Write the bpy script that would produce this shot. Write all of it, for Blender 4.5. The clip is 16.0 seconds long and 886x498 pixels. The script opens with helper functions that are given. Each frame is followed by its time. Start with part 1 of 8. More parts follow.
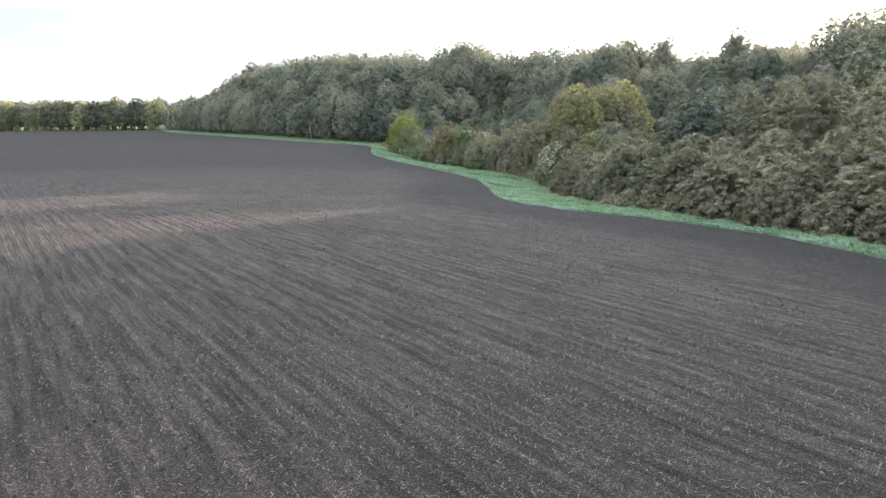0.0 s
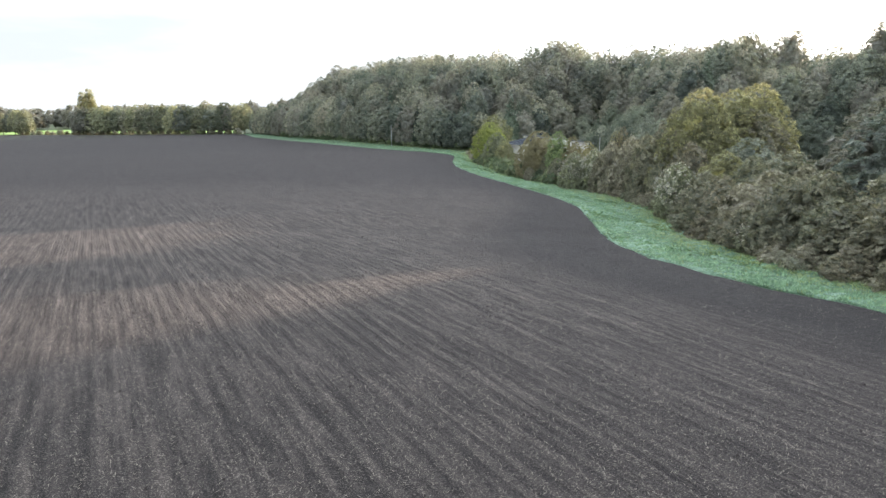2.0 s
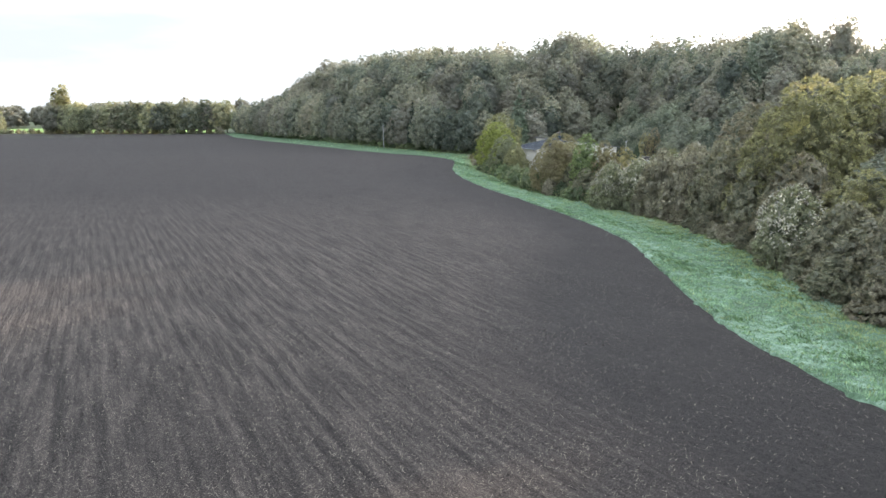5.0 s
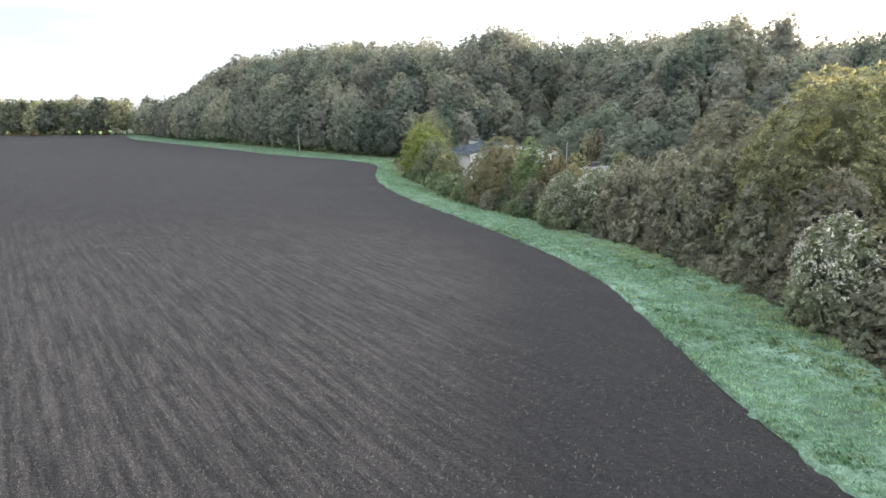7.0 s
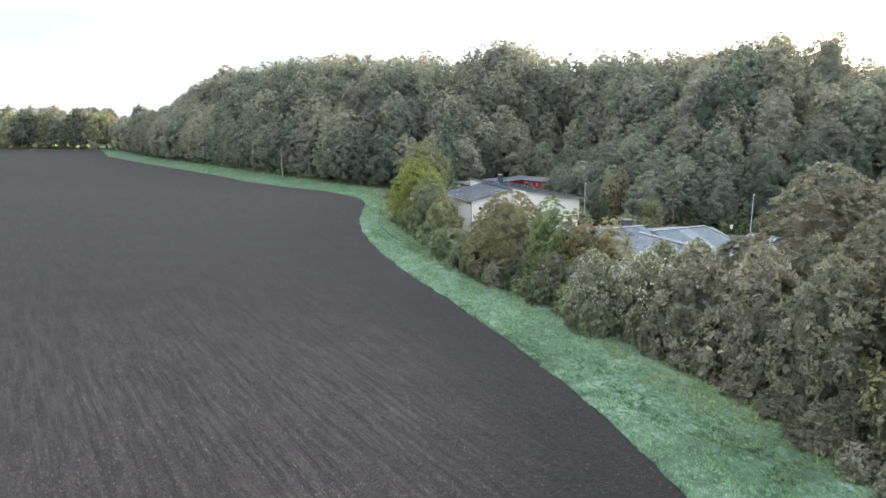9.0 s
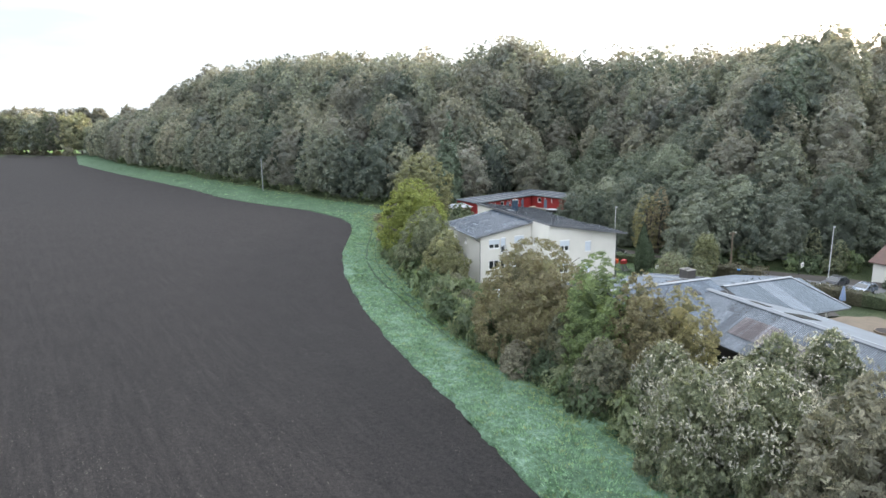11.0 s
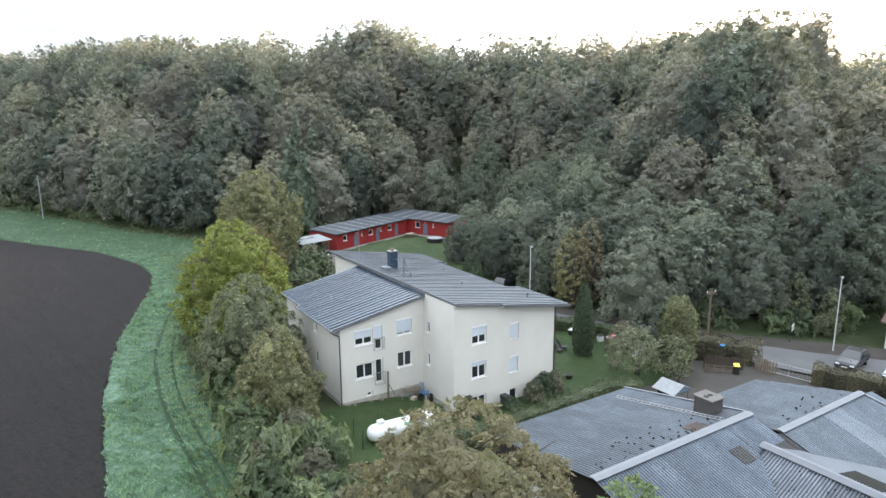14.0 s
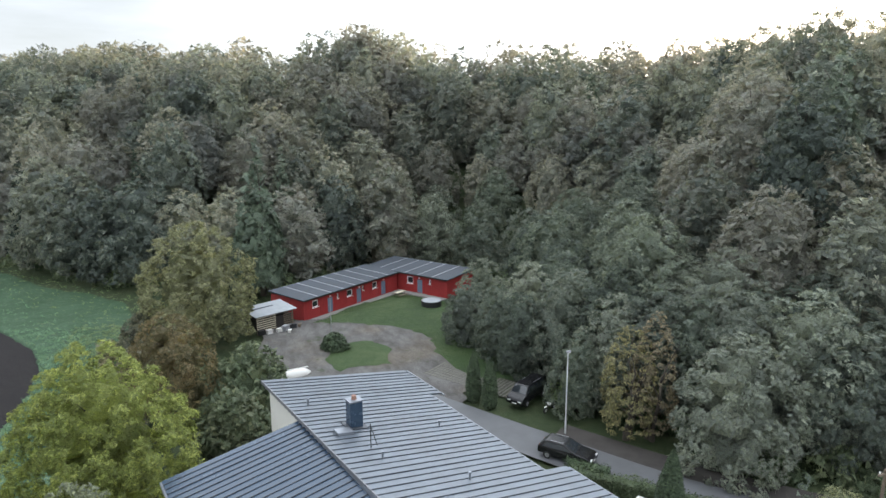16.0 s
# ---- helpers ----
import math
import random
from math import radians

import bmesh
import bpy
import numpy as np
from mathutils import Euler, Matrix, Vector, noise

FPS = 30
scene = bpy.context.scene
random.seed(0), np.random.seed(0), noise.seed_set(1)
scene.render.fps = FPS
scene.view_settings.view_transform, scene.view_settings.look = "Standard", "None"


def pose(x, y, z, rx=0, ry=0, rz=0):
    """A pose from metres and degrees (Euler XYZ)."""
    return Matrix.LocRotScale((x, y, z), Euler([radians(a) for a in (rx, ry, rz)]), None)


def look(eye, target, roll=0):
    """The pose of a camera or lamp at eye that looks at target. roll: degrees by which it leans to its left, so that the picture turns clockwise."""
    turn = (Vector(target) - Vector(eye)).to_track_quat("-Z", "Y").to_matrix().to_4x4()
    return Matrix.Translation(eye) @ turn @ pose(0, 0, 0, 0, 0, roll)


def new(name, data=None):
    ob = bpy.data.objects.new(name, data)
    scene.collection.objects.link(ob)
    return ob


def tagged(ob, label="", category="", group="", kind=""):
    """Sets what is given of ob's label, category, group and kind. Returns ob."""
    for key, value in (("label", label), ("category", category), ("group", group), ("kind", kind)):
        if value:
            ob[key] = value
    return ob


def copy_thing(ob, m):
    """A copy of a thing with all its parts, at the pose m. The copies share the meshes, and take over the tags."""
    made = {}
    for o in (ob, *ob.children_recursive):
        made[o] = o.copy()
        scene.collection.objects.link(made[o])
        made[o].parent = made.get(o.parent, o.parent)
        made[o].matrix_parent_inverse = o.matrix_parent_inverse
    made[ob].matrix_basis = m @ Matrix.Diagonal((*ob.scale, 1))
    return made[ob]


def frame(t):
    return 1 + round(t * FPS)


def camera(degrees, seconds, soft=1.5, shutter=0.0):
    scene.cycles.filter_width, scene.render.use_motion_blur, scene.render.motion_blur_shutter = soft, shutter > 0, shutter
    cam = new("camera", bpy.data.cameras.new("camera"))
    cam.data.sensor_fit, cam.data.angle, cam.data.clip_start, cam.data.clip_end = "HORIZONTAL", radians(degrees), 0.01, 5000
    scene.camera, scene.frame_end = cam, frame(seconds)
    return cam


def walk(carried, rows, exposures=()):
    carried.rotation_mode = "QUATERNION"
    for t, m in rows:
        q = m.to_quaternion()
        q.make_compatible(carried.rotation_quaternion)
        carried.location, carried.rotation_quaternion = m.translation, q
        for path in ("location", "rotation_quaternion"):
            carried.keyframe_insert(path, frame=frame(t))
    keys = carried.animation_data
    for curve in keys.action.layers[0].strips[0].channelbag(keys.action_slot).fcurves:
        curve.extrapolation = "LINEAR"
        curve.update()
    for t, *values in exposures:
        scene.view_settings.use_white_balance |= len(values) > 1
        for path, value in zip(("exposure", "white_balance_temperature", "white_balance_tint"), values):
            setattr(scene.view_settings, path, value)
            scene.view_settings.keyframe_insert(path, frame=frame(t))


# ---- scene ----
cam = camera(67.7, 16.0)
PATH = [
    (0, (2.929, -63.086, 17.914), (3.14, -61.144, 17.485), -1.3),
    (0.5, (3.507, -57.644, 18.237), (3.718, -55.702, 17.805), -1.4),
    (1, (4.115, -52.099, 18.818), (4.326, -50.157, 18.39), -1.3),
    (1.5, (4.562, -46.518, 19.378), (4.733, -44.572, 18.953), -1.2),
    (2, (4.772, -41.011, 19.625), (4.727, -39.057, 19.204), -1.5),
    (2.5, (4.638, -35.503, 19.675), (4.584, -33.548, 19.253), -1.5),
    (3, (4.386, -29.947, 19.674), (4.333, -27.993, 19.25), -1.5),
    (3.5, (4.126, -24.499, 19.683), (4.074, -22.546, 19.259), -1.4),
    (6, (4.578, 2.756, 18.642), (4.574, 4.71, 18.218), -1.2),
    (6.5, (4.768, 8.08, 18.648), (4.941, 10.026, 18.22), -1.2),
    (7, (5.276, 13.475, 18.789), (5.452, 15.42, 18.358), -1.2),
    (7.5, (5.913, 19.243, 19.62), (6.088, 21.189, 19.188), -1.2),
    (8, (6.688, 25.53, 20.938), (6.863, 27.476, 20.511), -1.1),
    (8.5, (7.796, 32.276, 22.405), (7.97, 34.224, 21.986), -0.8),
    (9, (8.86, 38.892, 23.431), (9.033, 40.842, 23.023), -0.4),
    (11.5, (11.352, 69.639, 25.581), (11.523, 71.587, 25.162), -0.6),
    (12, (11.871, 75.955, 25.623), (12.042, 77.902, 25.201), -0.5),
    (12.5, (12.614, 82.046, 25.644), (12.963, 83.97, 25.224), -0.3),
    (13, (13.454, 88.087, 25.658), (14.019, 89.959, 25.235), -0.3),
    (13.5, (15.254, 94.07, 25.662), (15.82, 95.941, 25.239), -0.3),
    (14, (17.264, 100.194, 25.677), (17.827, 102.066, 25.253), -0.4),
    (14.5, (19.219, 106.317, 25.696), (19.779, 108.189, 25.27), -0.4),
    (15, (21.228, 112.694, 25.93), (21.788, 114.566, 25.506), -0.4),
    (15.5, (23.264, 119.267, 26.734), (23.824, 121.142, 26.32), -0.2),
    (16, (25.491, 126.070, 28.479), (26.051, 127.947, 28.074), -0.25),
]
walk(cam, [(t, look(eye, target, roll)) for t, eye, target, roll in PATH], exposures=((0, 1.45), (12.5, 1.47), (14.5, 1.33), (16, 1.14)))

# ---------------------------------------------------------------- light
SUN_AZ, SUN_EL = radians(45.0), radians(7.0)      # from +y towards +x, above the horizon
world = bpy.data.worlds.new("sky")
scene.world = world
world.use_nodes = True
wt = world.node_tree
wt.nodes.clear()


def wnode(kind, **values):
    n = wt.nodes.new(kind)
    for key, value in values.items():
        n.inputs[key].default_value = value
    return n


sky = wt.nodes.new("ShaderNodeTexSky")
sky.sky_type = "NISHITA"
sky.sun_disc = False
sky.sun_elevation = SUN_EL
sky.sun_rotation = SUN_AZ
sky.altitude = 120
sky.air_density = 1.0
sky.dust_density = 1.6
sky.ozone_density = 1.2
coord = wt.nodes.new("ShaderNodeTexCoord")
stretch = wt.nodes.new("ShaderNodeMapping")
stretch.inputs["Scale"].default_value = (1.0, 1.0, 5.0)
clouds = wnode("ShaderNodeTexNoise", Scale=2.6, Detail=6.0, Roughness=0.55)
ramp = wt.nodes.new("ShaderNodeValToRGB")
ramp.color_ramp.elements[0].position = 0.40
ramp.color_ramp.elements[1].position = 0.66
veil = wt.nodes.new("ShaderNodeMix")
veil.data_type = "RGBA"
# thin high cloud, brighter overhead than near the horizon
height = wt.nodes.new("ShaderNodeSeparateXYZ")
rise = wt.nodes.new("ShaderNodeMapRange")
rise.inputs["From Min"].default_value, rise.inputs["From Max"].default_value = 0.12, 0.75
rise.inputs["To Min"].default_value, rise.inputs["To Max"].default_value = 0.56, 1.52
cloud = wt.nodes.new("ShaderNodeVectorMath")
cloud.operation = "SCALE"
cloud.inputs[0].default_value = (6.3, 6.75, 7.3)
wt.links.new(coord.outputs["Generated"], height.inputs[0])
wt.links.new(height.outputs["Z"], rise.inputs["Value"])
streaks = wt.nodes.new("ShaderNodeMath")
streaks.operation = "MULTIPLY_ADD"
streaks.inputs[1].default_value, streaks.inputs[2].default_value = 0.24, 0.86
thick = wt.nodes.new("ShaderNodeMath")
thick.operation = "MULTIPLY"
wt.links.new(ramp.outputs[0], streaks.inputs[0])
wt.links.new(streaks.outputs[0], thick.inputs[0])
wt.links.new(rise.outputs[0], thick.inputs[1])
# the thin cloud shines most round the low sun
toward = wt.nodes.new("ShaderNodeVectorMath")
toward.operation = "DOT_PRODUCT"
toward.inputs[1].default_value = (math.sin(SUN_AZ) * math.cos(SUN_EL), math.cos(SUN_AZ) * math.cos(SUN_EL), math.sin(SUN_EL))
aureole = wt.nodes.new("ShaderNodeMapRange")
aureole.interpolation_type = "SMOOTHSTEP"
aureole.inputs["From Min"].default_value, aureole.inputs["From Max"].default_value = 0.58, 1.0
aureole.inputs["To Min"].default_value, aureole.inputs["To Max"].default_value = 1.0, 3.4
shine = wt.nodes.new("ShaderNodeMath")
shine.operation = "MULTIPLY"
wt.links.new(coord.outputs["Generated"], toward.inputs[0])
wt.links.new(toward.outputs["Value"], aureole.inputs["Value"])
wt.links.new(thick.outputs[0], shine.inputs[0])
wt.links.new(aureole.outputs[0], shine.inputs[1])
wt.links.new(shine.outputs[0], cloud.inputs["Scale"])
wt.links.new(cloud.outputs[0], veil.inputs[7])
amount = wt.nodes.new("ShaderNodeMath")
amount.operation = "MULTIPLY_ADD"
amount.inputs[1].default_value = 0.12
amount.inputs[2].default_value = 0.83
back = wnode("ShaderNodeBackground", Strength=0.115)
wout = wt.nodes.new("ShaderNodeOutputWorld")
wt.links.new(coord.outputs["Generated"], stretch.inputs[0])
wt.links.new(stretch.outputs[0], clouds.inputs["Vector"])
wt.links.new(clouds.outputs["Fac"], ramp.inputs[0])
wt.links.new(ramp.outputs[0], amount.inputs[0])
wt.links.new(amount.outputs[0], veil.inputs[0])
wt.links.new(sky.outputs[0], veil.inputs[6])
wt.links.new(veil.outputs[2], back.inputs[0])
wt.links.new(back.outputs[0], wout.inputs[0])

sun = new("sun", bpy.data.lights.new("sun", "SUN"))
sun.data.energy = 5.0
sun.data.angle = radians(0.6)
sun.data.color = (1.0, 0.79, 0.64)
sun.matrix_world = look((math.sin(SUN_AZ) * 300, math.cos(SUN_AZ) * 300, math.tan(SUN_EL) * 300), (0, 0, 0))
tagged(sun, "low evening sun behind the wooded hill", "sun", kind="structure")

# ---------------------------------------------------------------- materials
def base_mat(name):
    m = bpy.data.materials.new(name)
    m.use_nodes = True
    t = m.node_tree
    t.nodes.clear()
    out = t.nodes.new("ShaderNodeOutputMaterial")
    return m, t, out


def nd(t, kind, **values):
    n = t.nodes.new(kind)
    for key, value in values.items():
        n.inputs[key].default_value = value
    return n


def noise_tex(t, vec, scale, detail=5.0, rough=0.6):
    n = nd(t, "ShaderNodeTexNoise", Scale=scale, Detail=detail, Roughness=rough)
    t.links.new(vec, n.inputs["Vector"])
    return n.outputs["Fac"]


def ramp_of(t, fac, stops):
    r = t.nodes.new("ShaderNodeValToRGB")
    e = r.color_ramp.elements
    while len(e) < len(stops):
        e.new(0.5)
    for s, (p, c) in zip(e, stops):
        s.position, s.color = p, (*c, 1)
    t.links.new(fac, r.inputs[0])
    return r.outputs[0]


def mixc(t, fac, a, b, blend="MIX"):
    m = t.nodes.new("ShaderNodeMix")
    m.data_type, m.blend_type = "RGBA", blend
    for sock, v in ((m.inputs[0], fac), (m.inputs[6], a), (m.inputs[7], b)):
        if isinstance(v, (int, float)):
            sock.default_value = v
        elif isinstance(v, tuple):
            sock.default_value = (*v, 1)
        else:
            t.links.new(v, sock)
    return m.outputs[2]


def calc(t, op, a, b=0.0, c=0.0):
    m = t.nodes.new("ShaderNodeMath")
    m.operation = op
    for sock, v in zip(m.inputs, (a, b, c)):
        if isinstance(v, (int, float)):
            sock.default_value = v
        else:
            t.links.new(v, sock)
    return m.outputs[0]


def where(t, space="Object", scale=(1, 1, 1), turn=0.0):
    if space == "World":
        src = t.nodes.new("ShaderNodeNewGeometry").outputs["Position"]
    else:
        src = t.nodes.new("ShaderNodeTexCoord").outputs[space]
    mp = t.nodes.new("ShaderNodeMapping")
    mp.inputs["Scale"].default_value = scale
    mp.inputs["Rotation"].default_value = (0, 0, turn)
    t.links.new(src, mp.inputs[0])
    return mp.outputs[0]


def surface(t, out, color, rough=0.8, metal=0.0, bump=None, strength=0.3, dist=0.02, spec=0.5, alpha=None):
    b = nd(t, "ShaderNodeBsdfPrincipled", Metallic=metal)
    b.inputs["Specular IOR Level"].default_value = spec
    if isinstance(color, tuple):
        b.inputs["Base Color"].default_value = (*color, 1)
    else:
        t.links.new(color, b.inputs["Base Color"])
    if isinstance(rough, (int, float)):
        b.inputs["Roughness"].default_value = rough
    else:
        t.links.new(rough, b.inputs["Roughness"])
    if bump is not None:
        n = nd(t, "ShaderNodeBump", Strength=strength, Distance=dist)
        t.links.new(bump, n.inputs["Height"])
        t.links.new(n.outputs[0], b.inputs["Normal"])
    t.links.new(b.outputs[0], out.inputs[0])
    return b


def worn(name, color, rough=0.7, metal=0.0, vary=0.25, scale=3.0, bump=0.15, fine=40.0, spec=0.5, space="Object"):
    """A plain surface with large stains and fine grain."""
    m, t, out = base_mat(name)
    v = where(t, space)
    big = noise_tex(t, v, scale, 6)
    small = noise_tex(t, v, fine, 3)
    dark = tuple(c * (1 - vary) for c in color)
    light = tuple(min(1, c * (1 + vary * 0.6)) for c in color)
    col = ramp_of(t, big, [(0.3, dark), (0.55, color), (0.75, light)])
    col = mixc(t, 0.25, col, ramp_of(t, small, [(0.3, dark), (0.7, light)]))
    surface(t, out, col, calc(t, "MULTIPLY_ADD", big, 0.25, rough - 0.12), metal, small, bump, 0.01, spec)
    return m


def leaf_mat(name, tones, glow=0.42, rough=0.6, dull=True, fine=6.0, holes=0.465, spread=0.66):
    """Foliage: tone by tree and by spray, single leaves within a spray, light shining through."""
    m, t, out = base_mat(name)
    tint = t.nodes.new("ShaderNodeAttribute")
    tint.attribute_name = "tint"
    tree = calc(t, "FRACT", calc(t, "ADD", t.nodes.new("ShaderNodeObjectInfo").outputs["Random"], tint.outputs["Fac"]))
    leaf = t.nodes.new("ShaderNodeNewGeometry").outputs["Random Per Island"]
    v = where(t, "Object")
    patch = noise_tex(t, v, 0.55, 4)
    mixed = calc(t, "ADD", calc(t, "MULTIPLY_ADD", tree, spread, 0.31 - spread / 2), calc(t, "ADD", calc(t, "MULTIPLY", leaf, 0.24), calc(t, "MULTIPLY_ADD", patch, 0.5, -0.16)))
    k = len(tones) - 1
    tones = [tuple(0.62 * v + 0.38 * (0.3 * c[0] + 0.6 * c[1] + 0.1 * c[2]) for v in c) for c in tones] if dull else tones
    col = ramp_of(t, mixed, [(0.12 + 0.76 * i / k, c) for i, c in enumerate(tones)])
    lo, hi = (0.74, 1.28) if spread > 0.5 else (0.66, 1.50)
    shade = ramp_of(t, leaf, [(0.0, (lo, lo, lo * 1.04)), (0.7, (1.02, 1.02, 1.01)), (1.0, (hi, hi * 0.98, hi * 0.93))])
    col = mixc(t, 1.0, col, shade, "MULTIPLY")
    if spread > 0.5:
        # whole trees paler or darker than their neighbours
        each = calc(t, "FRACT", calc(t, "MULTIPLY", tree, 7.31))
        col = mixc(t, 1.0, col, ramp_of(t, each, [(0.0, (0.60, 0.63, 0.65)), (0.55, (0.98, 0.98, 0.98)), (1.0, (1.25, 1.23, 1.20))]), "MULTIPLY")
    single = noise_tex(t, v, fine, 3, 0.7)
    col = mixc(t, 1.0, col, ramp_of(t, noise_tex(t, v, fine * 1.7, 2, 0.6), [(0.3, (0.68, 0.68, 0.72)), (0.7, (1.40, 1.40, 1.34))]), "MULTIPLY")
    p = nd(t, "ShaderNodeBsdfPrincipled", Roughness=rough)
    p.inputs["Specular IOR Level"].default_value = 0.35
    tr = t.nodes.new("ShaderNodeBsdfTranslucent")
    warm = mixc(t, 1.0, col, (1.2, 1.12, 0.82), "MULTIPLY")
    t.links.new(col, p.inputs["Base Color"])
    t.links.new(warm, tr.inputs[0])
    mx = nd(t, "ShaderNodeMixShader", Fac=glow)
    t.links.new(p.outputs[0], mx.inputs[1])
    t.links.new(tr.outputs[0], mx.inputs[2])
    last = mx.outputs[0]
    if holes:
        # gaps between the single leaves of a spray
        cut = nd(t, "ShaderNodeMixShader")
        t.links.new(calc(t, "GREATER_THAN", single, holes), cut.inputs[0])
        t.links.new(t.nodes.new("ShaderNodeBsdfTransparent").outputs[0], cut.inputs[1])
        t.links.new(last, cut.inputs[2])
        last = cut.outputs[0]
    t.links.new(last, out.inputs[0])
    return m


ROW_TURN = radians(61)       # drill rows run 61 degrees off the x axis


def soil_mat():
    m, t, out = base_mat("tilled_soil")
    v = where(t, "World")
    rows = where(t, "World", (1, 1, 1), ROW_TURN)
    sep = t.nodes.new("ShaderNodeSeparateXYZ")
    t.links.new(rows, sep.inputs[0])
    wob = noise_tex(t, v, 0.25, 3)
    across = calc(t, "ADD", sep.outputs[1], calc(t, "MULTIPLY", wob, 0.35))
    ridge = calc(t, "MULTIPLY_ADD", calc(t, "SINE", calc(t, "MULTIPLY", across, 8.4)), 0.5, 0.5)
    st = t.nodes.new("ShaderNodeMapping")
    st.inputs["Scale"].default_value = (0.17, 1.9, 1)
    t.links.new(rows, st.inputs[0])
    streak = noise_tex(t, st.outputs[0], 1.0, 7, 0.7)
    clod = noise_tex(t, v, 3.2, 10, 0.8)
    big = noise_tex(t, v, 0.05, 5)
    # the headland by the verge was worked last and has no rows
    lane = t.nodes.new("ShaderNodeAttribute")
    lane.attribute_name = "rows"
    k = lane.outputs["Fac"]
    thin = calc(t, "MULTIPLY_ADD", calc(t, "SINE", calc(t, "MULTIPLY", across, 25.1)), 0.5, 0.5)
    ridge = calc(t, "ADD", calc(t, "MULTIPLY", ridge, 0.6), calc(t, "MULTIPLY", thin, 0.4))
    kept = ramp_of(t, noise_tex(t, v, 0.22, 5, 0.7), [(0.36, (0.35, 0.35, 0.35)), (0.62, (1, 1, 1))])
    streak = calc(t, "MULTIPLY_ADD", calc(t, "SUBTRACT", streak, 0.5), calc(t, "MULTIPLY_ADD", k, 0.8, 0.2), 0.49)
    gap = calc(t, "MULTIPLY_ADD", calc(t, "SUBTRACT", ridge, 0.5), calc(t, "MULTIPLY", kept, k), 0.5)
    relief = calc(t, "ADD", calc(t, "MULTIPLY", gap, 0.42), calc(t, "MULTIPLY", clod, 1.0))
    tone = calc(t, "ADD", calc(t, "MULTIPLY_ADD", gap, 0.10, 0.033), calc(t, "ADD", calc(t, "MULTIPLY", streak, 0.72), calc(t, "MULTIPLY_ADD", clod, 0.50, -0.075)))
    col = ramp_of(t, tone, [(0.44, (0.0062, 0.0055, 0.0056)), (0.58, (0.0245, 0.0212, 0.0212)), (0.74, (0.069, 0.059, 0.055))])
    col = mixc(t, calc(t, "MULTIPLY", big, 0.4), col, (0.0300, 0.0260, 0.0260))
    # fine moist tilth on the headland
    col = mixc(t, 1.0, col, ramp_of(t, k, [(0.0, (0.66, 0.69, 0.73)), (0.6, (1, 1, 1))]), "MULTIPLY")
    # chopped straw, thicker on the ridges
    thick = calc(t, "MULTIPLY", calc(t, "MULTIPLY_ADD", k, 0.75, 0.25), calc(t, "MULTIPLY_ADD", streak, 1.1, calc(t, "MULTIPLY_ADD", gap, 0.12, -0.20)))
    fleck = ramp_of(t, noise_tex(t, where(t, "World", (1, 1.6, 1), 0.7), 17.0, 2, 0.5), [(0.55, (0, 0, 0)), (0.61, (1, 1, 1))])
    col = mixc(t, calc(t, "MULTIPLY", fleck, thick), col, (0.24, 0.215, 0.187))
    surface(t, out, col, 0.95, 0.0, relief, 1.0, 0.24, 0.2)
    return m


def grass_mat(name, tones, scale=1.6, wet=0.3, lush=None):
    m, t, out = base_mat(name)
    v = where(t, "World")
    big = noise_tex(t, v, 0.16, 4)
    mid = noise_tex(t, v, scale, 6, 0.7)
    fine = noise_tex(t, v, 16.0, 4)
    tone = calc(t, "ADD", calc(t, "MULTIPLY", big, 0.45), calc(t, "ADD", calc(t, "MULTIPLY", mid, 0.45), calc(t, "MULTIPLY", fine, 0.15)))
    col = ramp_of(t, tone, [(0.40 + 0.24 * i / (len(tones) - 1), c) for i, c in enumerate(tones)])
    if lush:
        # rank green grass without the pale glare tone beyond the houses, in ragged drifts
        sep = t.nodes.new("ShaderNodeSeparateXYZ")
        t.links.new(v, sep.inputs[0])
        north = calc(t, "MULTIPLY_ADD", big, 40.0, sep.outputs[1])
        col = mixc(t, ramp_of(t, calc(t, "MULTIPLY", north, 0.003), [(0.56, (0, 0, 0)), (0.70, (1, 1, 1))]), col, ramp_of(t, tone, [(0.34 + 0.16 * i, c) for i, c in enumerate(lush)]))
    surface(t, out, col, 0.75, 0.0, calc(t, "ADD", mid, calc(t, "MULTIPLY", fine, 0.5)), 0.8, 0.28, wet)
    return m


